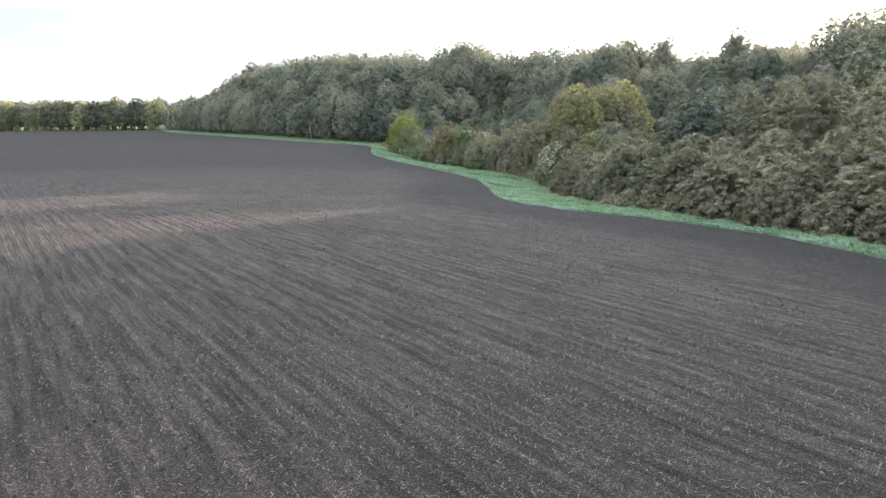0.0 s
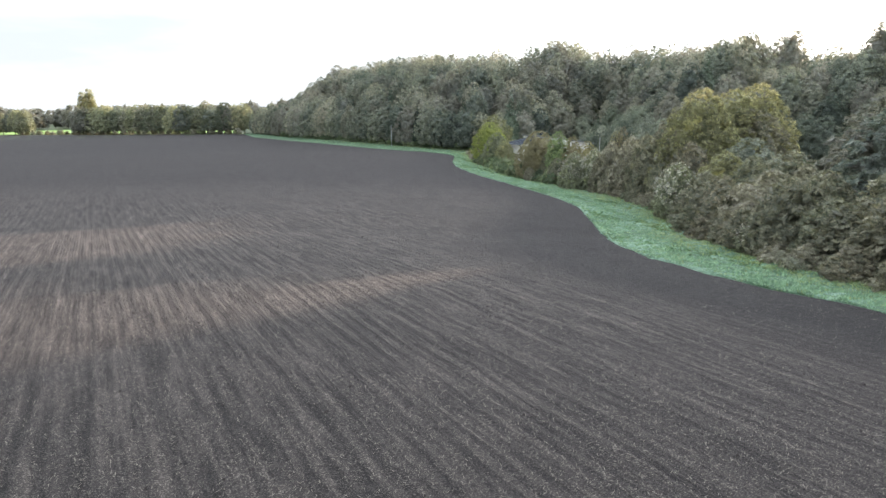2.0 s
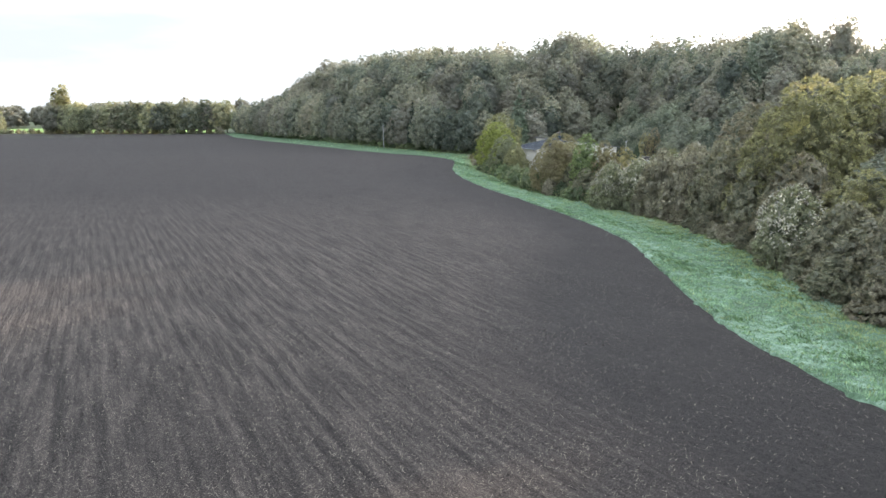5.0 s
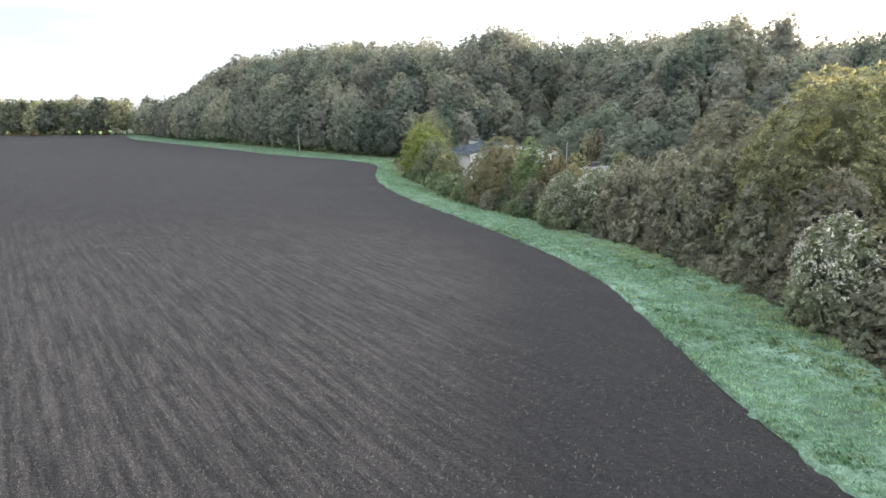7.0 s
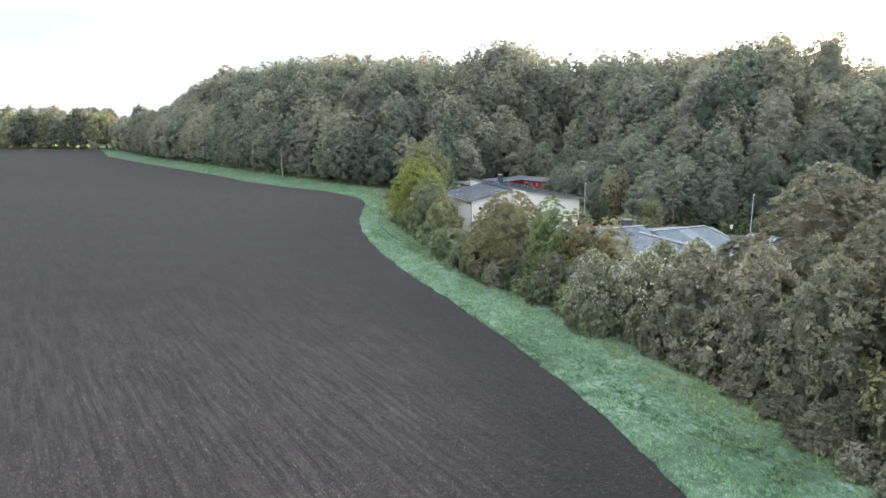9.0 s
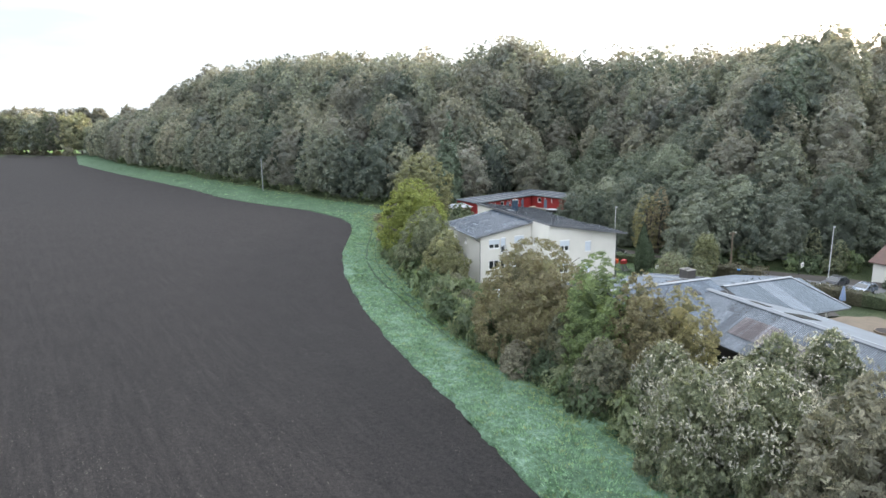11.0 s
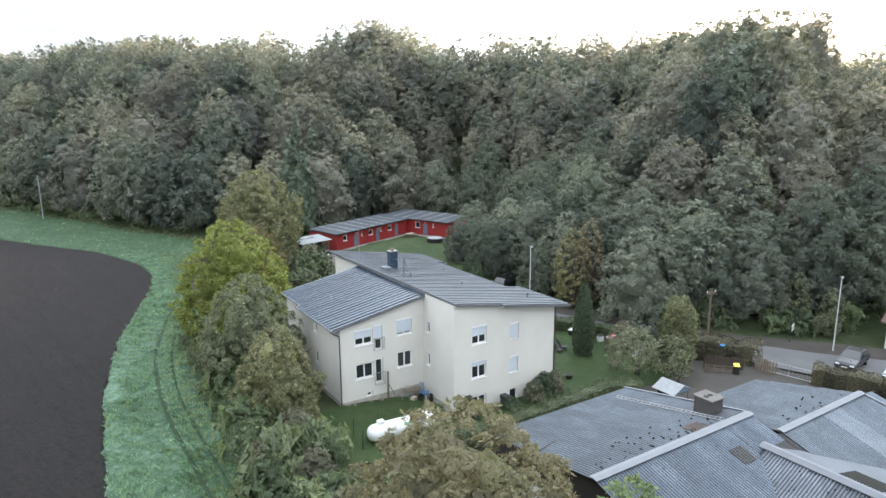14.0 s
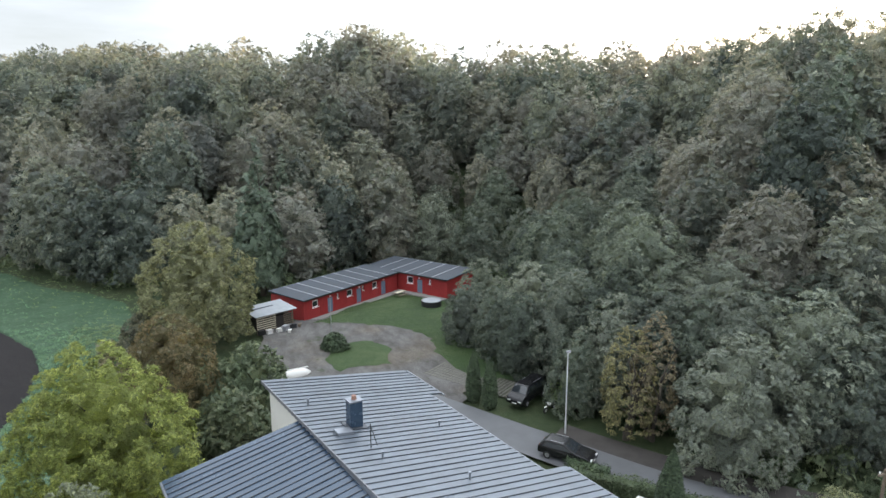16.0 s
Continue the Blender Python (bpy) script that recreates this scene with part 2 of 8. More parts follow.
def corrugated_mat(name, tones, rough=0.5, axis=0, stain=0.5, sharp=0.85):
    """Corrugated sheet: weather stains running down and moss."""
    m, t, out = base_mat(name)
    v = where(t, "Object")
    big = noise_tex(t, v, 0.5, 6, 0.7)
    st = t.nodes.new("ShaderNodeMapping")
    st.inputs["Scale"].default_value = (4, 0.5, 1) if axis == 0 else (0.5, 4, 1)
    t.links.new(v, st.inputs[0])
    run = noise_tex(t, st.outputs[0], 1.2, 5, 0.7)
    # single sheets, newer and older
    sheets = t.nodes.new("ShaderNodeVectorMath")
    sheets.operation = "FLOOR"
    size = t.nodes.new("ShaderNodeMapping")
    size.inputs["Scale"].default_value = (0.92, 0.40, 0) if axis == 0 else (0.40, 0.92, 0)
    t.links.new(v, size.inputs[0])
    t.links.new(size.outputs[0], sheets.inputs[0])
    each = t.nodes.new("ShaderNodeTexWhiteNoise")
    t.links.new(sheets.outputs[0], each.inputs["Vector"])
    tone = calc(t, "ADD", calc(t, "MULTIPLY", big, 0.5), calc(t, "MULTIPLY_ADD", run, 0.35, calc(t, "MULTIPLY_ADD", each.outputs["Value"], 0.20 if axis else 0.09, -0.02 if axis else 0.03)))
    col = ramp_of(t, tone, [(0.30 + 0.4 * i / (len(tones) - 1), c) for i, c in enumerate(tones)])
    moss = ramp_of(t, noise_tex(t, v, 2.2, 5, 0.7), [(0.60, (0, 0, 0)), (0.70, (1, 1, 1))])
    col = mixc(t, calc(t, "MULTIPLY", moss, stain), col, (0.075, 0.07, 0.06))
    # groove dirt together with the troughs' shade, put into the colour by wave depth
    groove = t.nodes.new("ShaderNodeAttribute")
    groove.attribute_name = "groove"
    dirt_shade = calc(t, "MULTIPLY", calc(t, "POWER", groove.outputs["Fac"], sharp), 0.96)
    col = mixc(t, dirt_shade, col, (0.018, 0.019, 0.023))
    surface(t, out, col, calc(t, "MULTIPLY_ADD", big, 0.3, rough - 0.15), 0.0, big, 0.2, 0.02, 0.45)
    return m


def gravel_mat():
    """Trodden gravel: grey stones, sandy worn places, damp dark ones and grass creeping in."""
    m, t, out = base_mat("gravel")
    v = where(t, "World")
    big = noise_tex(t, v, 0.16, 5, 0.6)
    mid = noise_tex(t, where(t, "World", (1.6, 0.8, 1), 0.6), 0.45, 6, 0.7)
    fine = noise_tex(t, v, 9.0, 5, 0.8)
    col = ramp_of(t, mid, [(0.34, (0.072, 0.068, 0.063)), (0.50, (0.105, 0.101, 0.097)), (0.66, (0.145, 0.140, 0.135))])
    col = mixc(t, ramp_of(t, big, [(0.50, (0, 0, 0)), (0.66, (0.65, 0.65, 0.65))]), col, ramp_of(t, mid, [(0.35, (0.090, 0.075, 0.058)), (0.65, (0.150, 0.128, 0.100))]))
    col = mixc(t, ramp_of(t, noise_tex(t, v, 0.33, 7, 0.75), [(0.58, (0, 0, 0)), (0.68, (0.75, 0.75, 0.75))]), col, (0.040, 0.058, 0.022))
    col = mixc(t, 1.0, col, ramp_of(t, fine, [(0.3, (0.7, 0.7, 0.7)), (0.7, (1.3, 1.3, 1.3))]), "MULTIPLY")
    surface(t, out, col, 0.95, 0.0, fine, 0.6, 0.02, 0.2)
    return m


def glass_mat():
    m, t, out = base_mat("window_glass")
    surface(t, out, (0.025, 0.03, 0.035), 0.06, 0.0, None, spec=0.8)
    return m


MAT = {
    "soil": soil_mat(),
    # the pale mint tones hold glare and sheen on the grass as base colour
    "verge": grass_mat("verge_grass", [(0.030, 0.068, 0.032), (0.088, 0.166, 0.098), (0.225, 0.345, 0.262)], 2.0, 0.4, ((0.024, 0.060, 0.024), (0.038, 0.086, 0.038), (0.064, 0.124, 0.066))),
    "lawn": grass_mat("mown_lawn", [(0.024, 0.047, 0.014), (0.036, 0.066, 0.019), (0.056, 0.083, 0.031)], 0.8, 0.3),
    "meadow": grass_mat("far_meadow", [(0.13, 0.24, 0.05), (0.19, 0.31, 0.07), (0.25, 0.36, 0.09)], 0.3, 0.3),
    "floor": grass_mat("rough_ground", [(0.030, 0.044, 0.020), (0.044, 0.062, 0.028), (0.066, 0.076, 0.038)], 0.9, 0.2),
    "gravel": gravel_mat(),
    "asphalt": worn("asphalt", (0.115, 0.118, 0.125), 0.75, 0, 0.25, 0.5, 0.3, 30.0, 0.5, "World"),
    "yard": worn("yard_paving", (0.070, 0.065, 0.060), 0.9, 0, 0.3, 0.6, 0.4, 12.0, 0.3, "World"),
    "paver": worn("grass_paver", (0.150, 0.145, 0.125), 0.95, 0, 0.3, 2.0, 0.4, 12.0, 0.2),
    "render": worn("cream_render", (0.70, 0.683, 0.645), 0.92, 0, 0.09, 0.4, 0.12, 60.0, 0.2),
    "plinth": worn("stained_plinth", (0.42, 0.40, 0.35), 0.95, 0, 0.35, 1.5, 0.3, 30.0, 0.2),
    "roof_light": worn("zinc_roof_light", (0.112, 0.134, 0.160), 0.42, 0.12, 0.34, 0.8, 0.08, 20.0, 0.5),
    "roof_blue": worn("zinc_roof_blue", (0.033, 0.060, 0.098), 0.24, 0.16, 0.15, 0.8, 0.04, 20.0, 0.95),
    "seam": worn("roof_seam", (0.060, 0.066, 0.078), 0.5, 0.3, 0.2, 1.0, 0.1),
    "zinc": worn("zinc_gutter", (0.25, 0.27, 0.30), 0.45, 0.6, 0.2, 1.0, 0.05),
    "fascia": worn("roof_fascia", (0.17, 0.175, 0.19), 0.6, 0.2, 0.2, 1.0, 0.05),
    "pvc": worn("white_pvc", (0.82, 0.83, 0.84), 0.4, 0, 0.05, 2.0, 0.02),
    "shutter": worn("roller_shutter", (0.60, 0.655, 0.73), 0.5, 0, 0.06, 2.0, 0.05),
    "glass": glass_mat(),
    "black": worn("black_plastic", (0.018, 0.018, 0.020), 0.5, 0, 0.2, 3.0, 0.05),
    "steel": worn("galvanised_steel", (0.42, 0.43, 0.44), 0.45, 0.8, 0.15, 3.0, 0.05),
    "dark_steel": worn("dark_steel", (0.06, 0.065, 0.07), 0.5, 0.6, 0.2, 3.0, 0.05),
    "red": worn("red_cladding", (0.30, 0.026, 0.026), 0.65, 0, 0.22, 0.8, 0.1, 25.0),
    "blue_door": worn("grey_blue_door", (0.13, 0.17, 0.235), 0.6, 0, 0.1, 2.0, 0.05),
    "tar": worn("tarred_roof", (0.052, 0.062, 0.078), 0.7, 0, 0.35, 0.6, 0.2, 15.0),
    "lamp_grey": worn("galvanised_pole", (0.62, 0.63, 0.64), 0.5, 0.2, 0.12, 2.0, 0.03),
    "batten": worn("pale_batten", (0.36, 0.37, 0.39), 0.6, 0.2, 0.15, 2.0, 0.05),
    "wood": worn("weathered_wood", (0.17, 0.135, 0.10), 0.85, 0, 0.35, 3.0, 0.3, 40.0),
    "dark_wood": worn("dark_stained_boards", (0.070, 0.056, 0.044), 0.85, 0, 0.35, 3.0, 0.3, 40.0),
    "pale_wood": worn("pale_boards", (0.52, 0.47, 0.36), 0.8, 0, 0.25, 3.0, 0.2, 40.0),
    "bark": worn("bark", (0.085, 0.072, 0.058), 0.95, 0, 0.35, 4.0, 0.6, 20.0),
    "tank": worn("white_tank_paint", (0.82, 0.84, 0.85), 0.35, 0, 0.06, 1.0, 0.03),
    "green_paint": worn("green_paint", (0.03, 0.35, 0.14), 0.5, 0, 0.1, 3.0, 0.02),
    # sheet tones below are tinted blue to paint in the reflected sky
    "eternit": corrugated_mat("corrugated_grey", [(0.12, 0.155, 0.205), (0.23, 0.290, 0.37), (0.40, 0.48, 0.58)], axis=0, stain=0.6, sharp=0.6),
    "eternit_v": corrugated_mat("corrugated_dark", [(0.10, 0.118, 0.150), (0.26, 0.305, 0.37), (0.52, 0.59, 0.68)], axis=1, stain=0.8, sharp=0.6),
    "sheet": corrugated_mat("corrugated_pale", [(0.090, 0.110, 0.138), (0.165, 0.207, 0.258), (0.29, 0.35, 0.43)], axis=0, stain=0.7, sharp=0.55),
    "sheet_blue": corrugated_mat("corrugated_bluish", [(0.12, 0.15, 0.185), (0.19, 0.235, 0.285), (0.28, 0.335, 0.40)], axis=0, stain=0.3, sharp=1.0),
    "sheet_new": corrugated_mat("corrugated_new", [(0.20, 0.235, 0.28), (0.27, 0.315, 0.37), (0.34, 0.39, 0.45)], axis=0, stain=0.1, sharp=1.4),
    "flat_grey": worn("grey_felt_roof", (0.15, 0.17, 0.195), 0.8, 0, 0.25, 0.6, 0.1, 12.0),
    "ridge_white": worn("pale_ridge_cap", (0.165, 0.18, 0.205), 0.5, 0.1, 0.2, 1.0, 0.05),
    "brick_dark": worn("dark_chimney_render", (0.085, 0.08, 0.078), 0.9, 0, 0.3, 2.0, 0.3),
    "concrete": worn("concrete", (0.24, 0.23, 0.215), 0.9, 0, 0.25, 2.0, 0.3),
    "dark_void": worn("dark_boards", (0.030, 0.026, 0.024), 0.9, 0, 0.3, 2.0, 0.2),
    "car_black": worn("black_car_paint", (0.012, 0.012, 0.014), 0.18, 0.1, 0.1, 2.0, 0.0),
    "car_grey": worn("grey_car_paint", (0.045, 0.048, 0.056), 0.3, 0.2, 0.1, 2.0, 0.0),
    "car_silver": worn("silver_car_paint", (0.17, 0.20, 0.25), 0.25, 0.5, 0.08, 2.0, 0.0),
    "tyre": worn("tyre_rubber", (0.02, 0.02, 0.02), 0.9, 0, 0.2, 5.0, 0.1),
    "lamp_glass": worn("lamp_lens", (0.70, 0.70, 0.68), 0.3, 0, 0.05, 3.0, 0.0),
    "tile_red": worn("brown_red_tiles", (0.125, 0.080, 0.070), 0.85, 0, 0.3, 1.5, 0.4, 18.0),
    "sand": worn("sandy_ground", (0.17, 0.14, 0.11), 0.95, 0, 0.25, 0.8, 0.3, 12.0, 0.2, "World"),
    "straw": worn("straw", (0.225, 0.20, 0.17), 0.9, 0, 0.3, 2.0, 0.0),
    "clod": worn("soil_clod", (0.055, 0.048, 0.047), 0.95, 0, 0.35, 2.0, 0.4, 20.0, 0.2),
    "tarp_blue": worn("blue_fabric", (0.07, 0.25, 0.55), 0.7, 0, 0.15, 3.0, 0.05),
    "umbrella": worn("faded_blue_canvas", (0.20, 0.28, 0.48), 0.85, 0, 0.2, 3.0, 0.05),
    "yellow": worn("yellow_plastic", (0.75, 0.70, 0.06), 0.5, 0, 0.1, 3.0, 0.02),
    "orange": worn("orange_plastic", (0.65, 0.10, 0.03), 0.5, 0, 0.15, 3.0, 0.02),
    "terracotta": worn("terracotta", (0.28, 0.155, 0.115), 0.8, 0, 0.2, 3.0, 0.1),
    "wall_white": worn("white_wall", (0.74, 0.73, 0.70), 0.9, 0, 0.1, 0.6, 0.1),
    "shelter_roof": worn("grey_white_sheet", (0.28, 0.30, 0.32), 0.6, 0, 0.25, 1.2, 0.1),
    "rust_corr": corrugated_mat("corrugated_brownish", [(0.15, 0.118, 0.122), (0.36, 0.31, 0.33), (0.66, 0.61, 0.64)], axis=1, stain=0.5, sharp=0.5),
    "ladder_metal": worn("aluminium", (0.55, 0.56, 0.58), 0.5, 0.3, 0.1, 3.0, 0.03),
    "pink": worn("pink_cloth", (0.62, 0.16, 0.24), 0.9, 0, 0.2, 3.0, 0.2),
    # forest tones are lifted, with the pale air haze put into the leaf colour
    "leaf_forest": leaf_mat("forest_leaves", [(0.122, 0.172, 0.138), (0.178, 0.222, 0.172), (0.240, 0.268, 0.192), (0.276, 0.264, 0.204), (0.208, 0.234, 0.210)], fine=3.2, holes=0.44),
    "leaf_dark": leaf_mat("dark_needles", [(0.055, 0.096, 0.058), (0.083, 0.138, 0.079), (0.114, 0.166, 0.100)], 0.15),
    "leaf_grey": leaf_mat("grey_green_leaves", [(0.106, 0.152, 0.106), (0.148, 0.196, 0.140), (0.205, 0.246, 0.186)], fine=7.5),
    "leaf_sage": leaf_mat("sage_leaves", [(0.120, 0.160, 0.075), (0.185, 0.225, 0.110), (0.260, 0.285, 0.165)], 0.45, fine=7.0, spread=0.2),
    "leaf_yellow": leaf_mat("yellowing_leaves", [(0.140, 0.186, 0.062), (0.268, 0.312, 0.102), (0.47, 0.475, 0.175)], 0.5, fine=9.0, dull=False, spread=0.2),
    "leaf_green": leaf_mat("fresh_green_leaves", [(0.096, 0.182, 0.044), (0.164, 0.268, 0.064), (0.275, 0.375, 0.115)], 0.5, fine=7.0, spread=0.2),
    "leaf_brown": leaf_mat("browning_leaves", [(0.095, 0.118, 0.062), (0.150, 0.165, 0.090), (0.250, 0.222, 0.142), (0.144, 0.166, 0.096)], fine=7.0, spread=0.4, dull=False),
    "leaf_gold": leaf_mat("golden_leaves", [(0.16, 0.180, 0.055), (0.27, 0.255, 0.080), (0.39, 0.325, 0.125)], 0.5, fine=7.0, spread=0.2),
    "leaf_tan": leaf_mat("tan_leaves", [(0.17, 0.150, 0.075), (0.27, 0.225, 0.120), (0.38, 0.31, 0.185)], 0.5, fine=7.0, spread=0.2),
    "leaf_rust": leaf_mat("rust_leaves", [(0.105, 0.125, 0.060), (0.175, 0.150, 0.085), (0.25, 0.185, 0.115)], 0.5, fine=7.0, dull=False, spread=0.2),
    "leaf_scrub": leaf_mat("scrub_leaves", [(0.120, 0.146, 0.080), (0.174, 0.192, 0.110), (0.222, 0.214, 0.138), (0.275, 0.260, 0.190)], fine=7.0, spread=0.42),
    "leaf_bramble": leaf_mat("bramble_leaves", [(0.112, 0.130, 0.074), (0.166, 0.168, 0.100), (0.240, 0.206, 0.135)], fine=7.0, spread=0.4),
    "leaf_white": leaf_mat("pale_seed_heads", [(0.26, 0.26, 0.205), (0.38, 0.375, 0.31), (0.54, 0.53, 0.46)], 0.4, fine=7.0, spread=0.3),
    "leaf_thuja": leaf_mat("thuja_scales", [(0.033, 0.066, 0.022), (0.047, 0.090, 0.030), (0.068, 0.116, 0.040)], 0.15, fine=7.0, holes=0.30, spread=0.2),
    "leaf_olive": leaf_mat("olive_leaves", [(0.112, 0.146, 0.052), (0.182, 0.214, 0.078), (0.285, 0.290, 0.118)], 0.5, fine=7.0, spread=0.4),
    "dark_gravel": worn("dark_gravel", (0.068, 0.062, 0.058), 0.95, 0, 0.35, 0.5, 0.5, 10.0, 0.2, "World"),
    # trodden grass, darkened to carry the shade that tall grass throws into the ruts
    "track": grass_mat("trodden_shade_grass", [(0.022, 0.046, 0.020), (0.036, 0.070, 0.034), (0.055, 0.098, 0.056)], 1.5, 0.3),
    # yellow foliage; on the hedge trees the yellow stands for low sun shining through
    "leaf_sunny": leaf_mat("yellow_sunglow_leaves", [(0.140, 0.165, 0.072), (0.235, 0.245, 0.095), (0.38, 0.36, 0.135)], 0.6, fine=5.0, spread=0.2),
    "blade_green": leaf_mat("meadow_blades", [(0.080, 0.135, 0.050), (0.125, 0.195, 0.080), (0.215, 0.265, 0.140)], 0.4, dull=False, holes=0, fine=1.15),
    "leaf_hedge": leaf_mat("hedge_leaves", [(0.055, 0.10, 0.032), (0.088, 0.140, 0.048), (0.150, 0.155, 0.070)], 0.3, fine=7.0, holes=0.38, spread=0.2),
    "leaf_hedgebrown": leaf_mat("brown_hedge_leaves", [(0.060, 0.072, 0.032), (0.098, 0.096, 0.046), (0.150, 0.125, 0.068)], 0.3, fine=7.0, holes=0.34, spread=0.2),
    "leaf_weed": leaf_mat("weed_leaves", [(0.095, 0.165, 0.055), (0.145, 0.23, 0.085), (0.215, 0.265, 0.12)], 0.5, fine=7.0),
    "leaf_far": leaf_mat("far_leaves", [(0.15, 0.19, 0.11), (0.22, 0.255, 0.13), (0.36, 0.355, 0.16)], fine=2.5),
    # blades likewise paled with glare in their colour
    "blade": leaf_mat("grass_blades", [(0.062, 0.128, 0.064), (0.160, 0.275, 0.170), (0.360, 0.500, 0.395)], 0.4, dull=False, holes=0, fine=1.15),
}

# ---------------------------------------------------------------- lie of the land
ZC = ((-400, 16), (-200, 12), (-60, 9.4), (4, 6.4), (40, 3.7), (60, 3.2), (100, 2.1), (150, 1.5), (200, 1.6), (256, 1.2), (370, 2.6), (500, 3.5), (3000, 3.5))
FIELD_EDGE = ((-300, 44), (-60, 40), (-23, 37.6), (-12, 36.8), (-1, 32.8), (8, 27.8), (15, 25.8), (22, 23.7), (32, 22.9), (44, 23.4), (57, 24.5), (68, 25.4), (78, 24.6), (88, 22.9), (98, 20.6),
              (113, 16.3), (127, 11.5), (140, 8.2), (149, 6.4), (158, 4.9), (171, 3.9), (184, 4.4), (194, 4.5), (200, 3.9), (207, 1.6), (213, -2.5), (218, -6.5), (223, -13), (230, -22),
              (239, -31), (257, -43), (298, -78), (340, -110), (386, -131))
VERGE_EDGE = ((-300, 50), (-60, 45), (-23, 42), (9, 34.6), (21, 33.4), (35, 32.6), (44, 33.6), (50, 34.4), (62, 36.0), (76, 35.2), (89, 33.1), (98, 31.5), (108, 28.8), (118, 24.4), (123, 21.8),
              (137, 18.0), (153, 15.0), (160, 13.8), (171, 11.7), (184, 10.0), (197, 9.2), (204, 9.2), (217, 8.0), (226, 5.5), (232, 0), (238, -8), (246, -14), (262, -29), (284, -49), (310, -68), (341, -97), (386, -125))
WOOD = ((-126, 392), (-97, 345), (-49, 288), (-29, 266), (-9, 248), (4, 236), (14, 233), (26, 229), (43, 238), (58, 236), (65, 224), (61, 203), (55, 187), (56, 176), (62, 166), (70, 159), (84, 155), (100, 151),
        (126, 122), (160, 100), (260, 80), (420, 80), (420, 640), (-70, 640), (-126, 470))


def curve_x(table, y):
    return np.interp(y, [p[0] for p in table], [p[1] for p in table])


def land(x, y):
    """Height of the bare land, without the wooded hill."""
    x, y = np.asarray(x, float), np.asarray(y, float)
    z = np.interp(y, [p[0] for p in ZC], [p[1] for p in ZC])
    z = z + 0.75 * np.exp(-((x - 22) ** 2 + (y - 150) ** 2) / 110) + 0.65 * np.exp(-((x - 40) ** 2 + (y - 212) ** 2) / 500) - 0.35 * np.exp(-((x - 37) ** 2 + (y - 147) ** 2) / 60)
    return z + np.where(x < 15, 3.0 * np.tanh((15 - x) / 60), -0.8 * np.tanh((x - 15) / 15))


def in_wood(x, y):
    """How far inside the wood's edge a place lies (negative outside)."""
    x, y = np.asarray(x, float), np.asarray(y, float)
    best = np.full(x.shape, 1e9)
    inside = np.zeros(x.shape, bool)
    pts = WOOD
    for i, (x0, y0) in enumerate(pts):
        x1, y1 = pts[(i + 1) % len(pts)]
        dx, dy = x1 - x0, y1 - y0
        k = np.clip(((x - x0) * dx + (y - y0) * dy) / (dx * dx + dy * dy), 0, 1)
        best = np.minimum(best, np.hypot(x - x0 - k * dx, y - y0 - k * dy))
        cross = ((y0 > y) != (y1 > y)) & (x < dx * (y - y0) / (dy if dy else 1e-9) + x0)
        inside ^= cross
    return np.where(inside, best, -best)


def hill(x, y):
    d = np.maximum(in_wood(x, y), 0)
    taper = np.clip((np.asarray(x) + 128) / 62, 0, 1)
    taper = taper * taper * (3 - 2 * taper)
    knoll = 5.2 * np.exp(-((np.asarray(x) - 57) / 14) ** 4 - ((np.asarray(y) - 300) / 26) ** 2)
    knoll = knoll - 3.6 * np.clip((np.asarray(y) - 350) / 25, 0, 1) * np.clip((-20 - np.asarray(x)) / 30, 0, 1)
    knoll = knoll + 0.5 * np.exp(-((np.asarray(x) - 208) ** 2 + (np.asarray(y) - 232) ** 2) / 2600)
    fall = np.clip((np.asarray(x) - 100) / 45, 0, 1) * np.clip((np.asarray(y) - 165) / 25, 0, 1)
    # an added unseen rise on the right, which holds low sun off the field
    knoll = knoll + 3.5 * np.exp(-((np.asarray(x) - 165) ** 2 / 2500 + (np.asarray(y) - 140) ** 2 / 1200))
    return (HILL_TOP * (1 - 0.27 * fall * fall * (3 - 2 * fall)) * (1 - np.exp(-(d / 30) ** 1.5)) + knoll * np.clip(d / 30, 0, 1)) * taper


HILL_TOP = 28.1


def top(x, y):
    return land(x, y) + hill(x, y)


def topz(x, y):
    return float(top(np.array([x]), np.array([y]))[0])


# ---------------------------------------------------------------- building helpers
def mesh_of(name, verts, faces, mat, smooth=False):
    me = bpy.data.meshes.new(name)
    me.from_pydata([tuple(map(float, v)) for v in verts], [], [tuple(map(int, f)) for f in faces])
    me.materials.append(MAT[mat])
    if smooth:
        me.polygons.foreach_set("use_smooth", [True] * len(me.polygons))
    me.update()
    return me


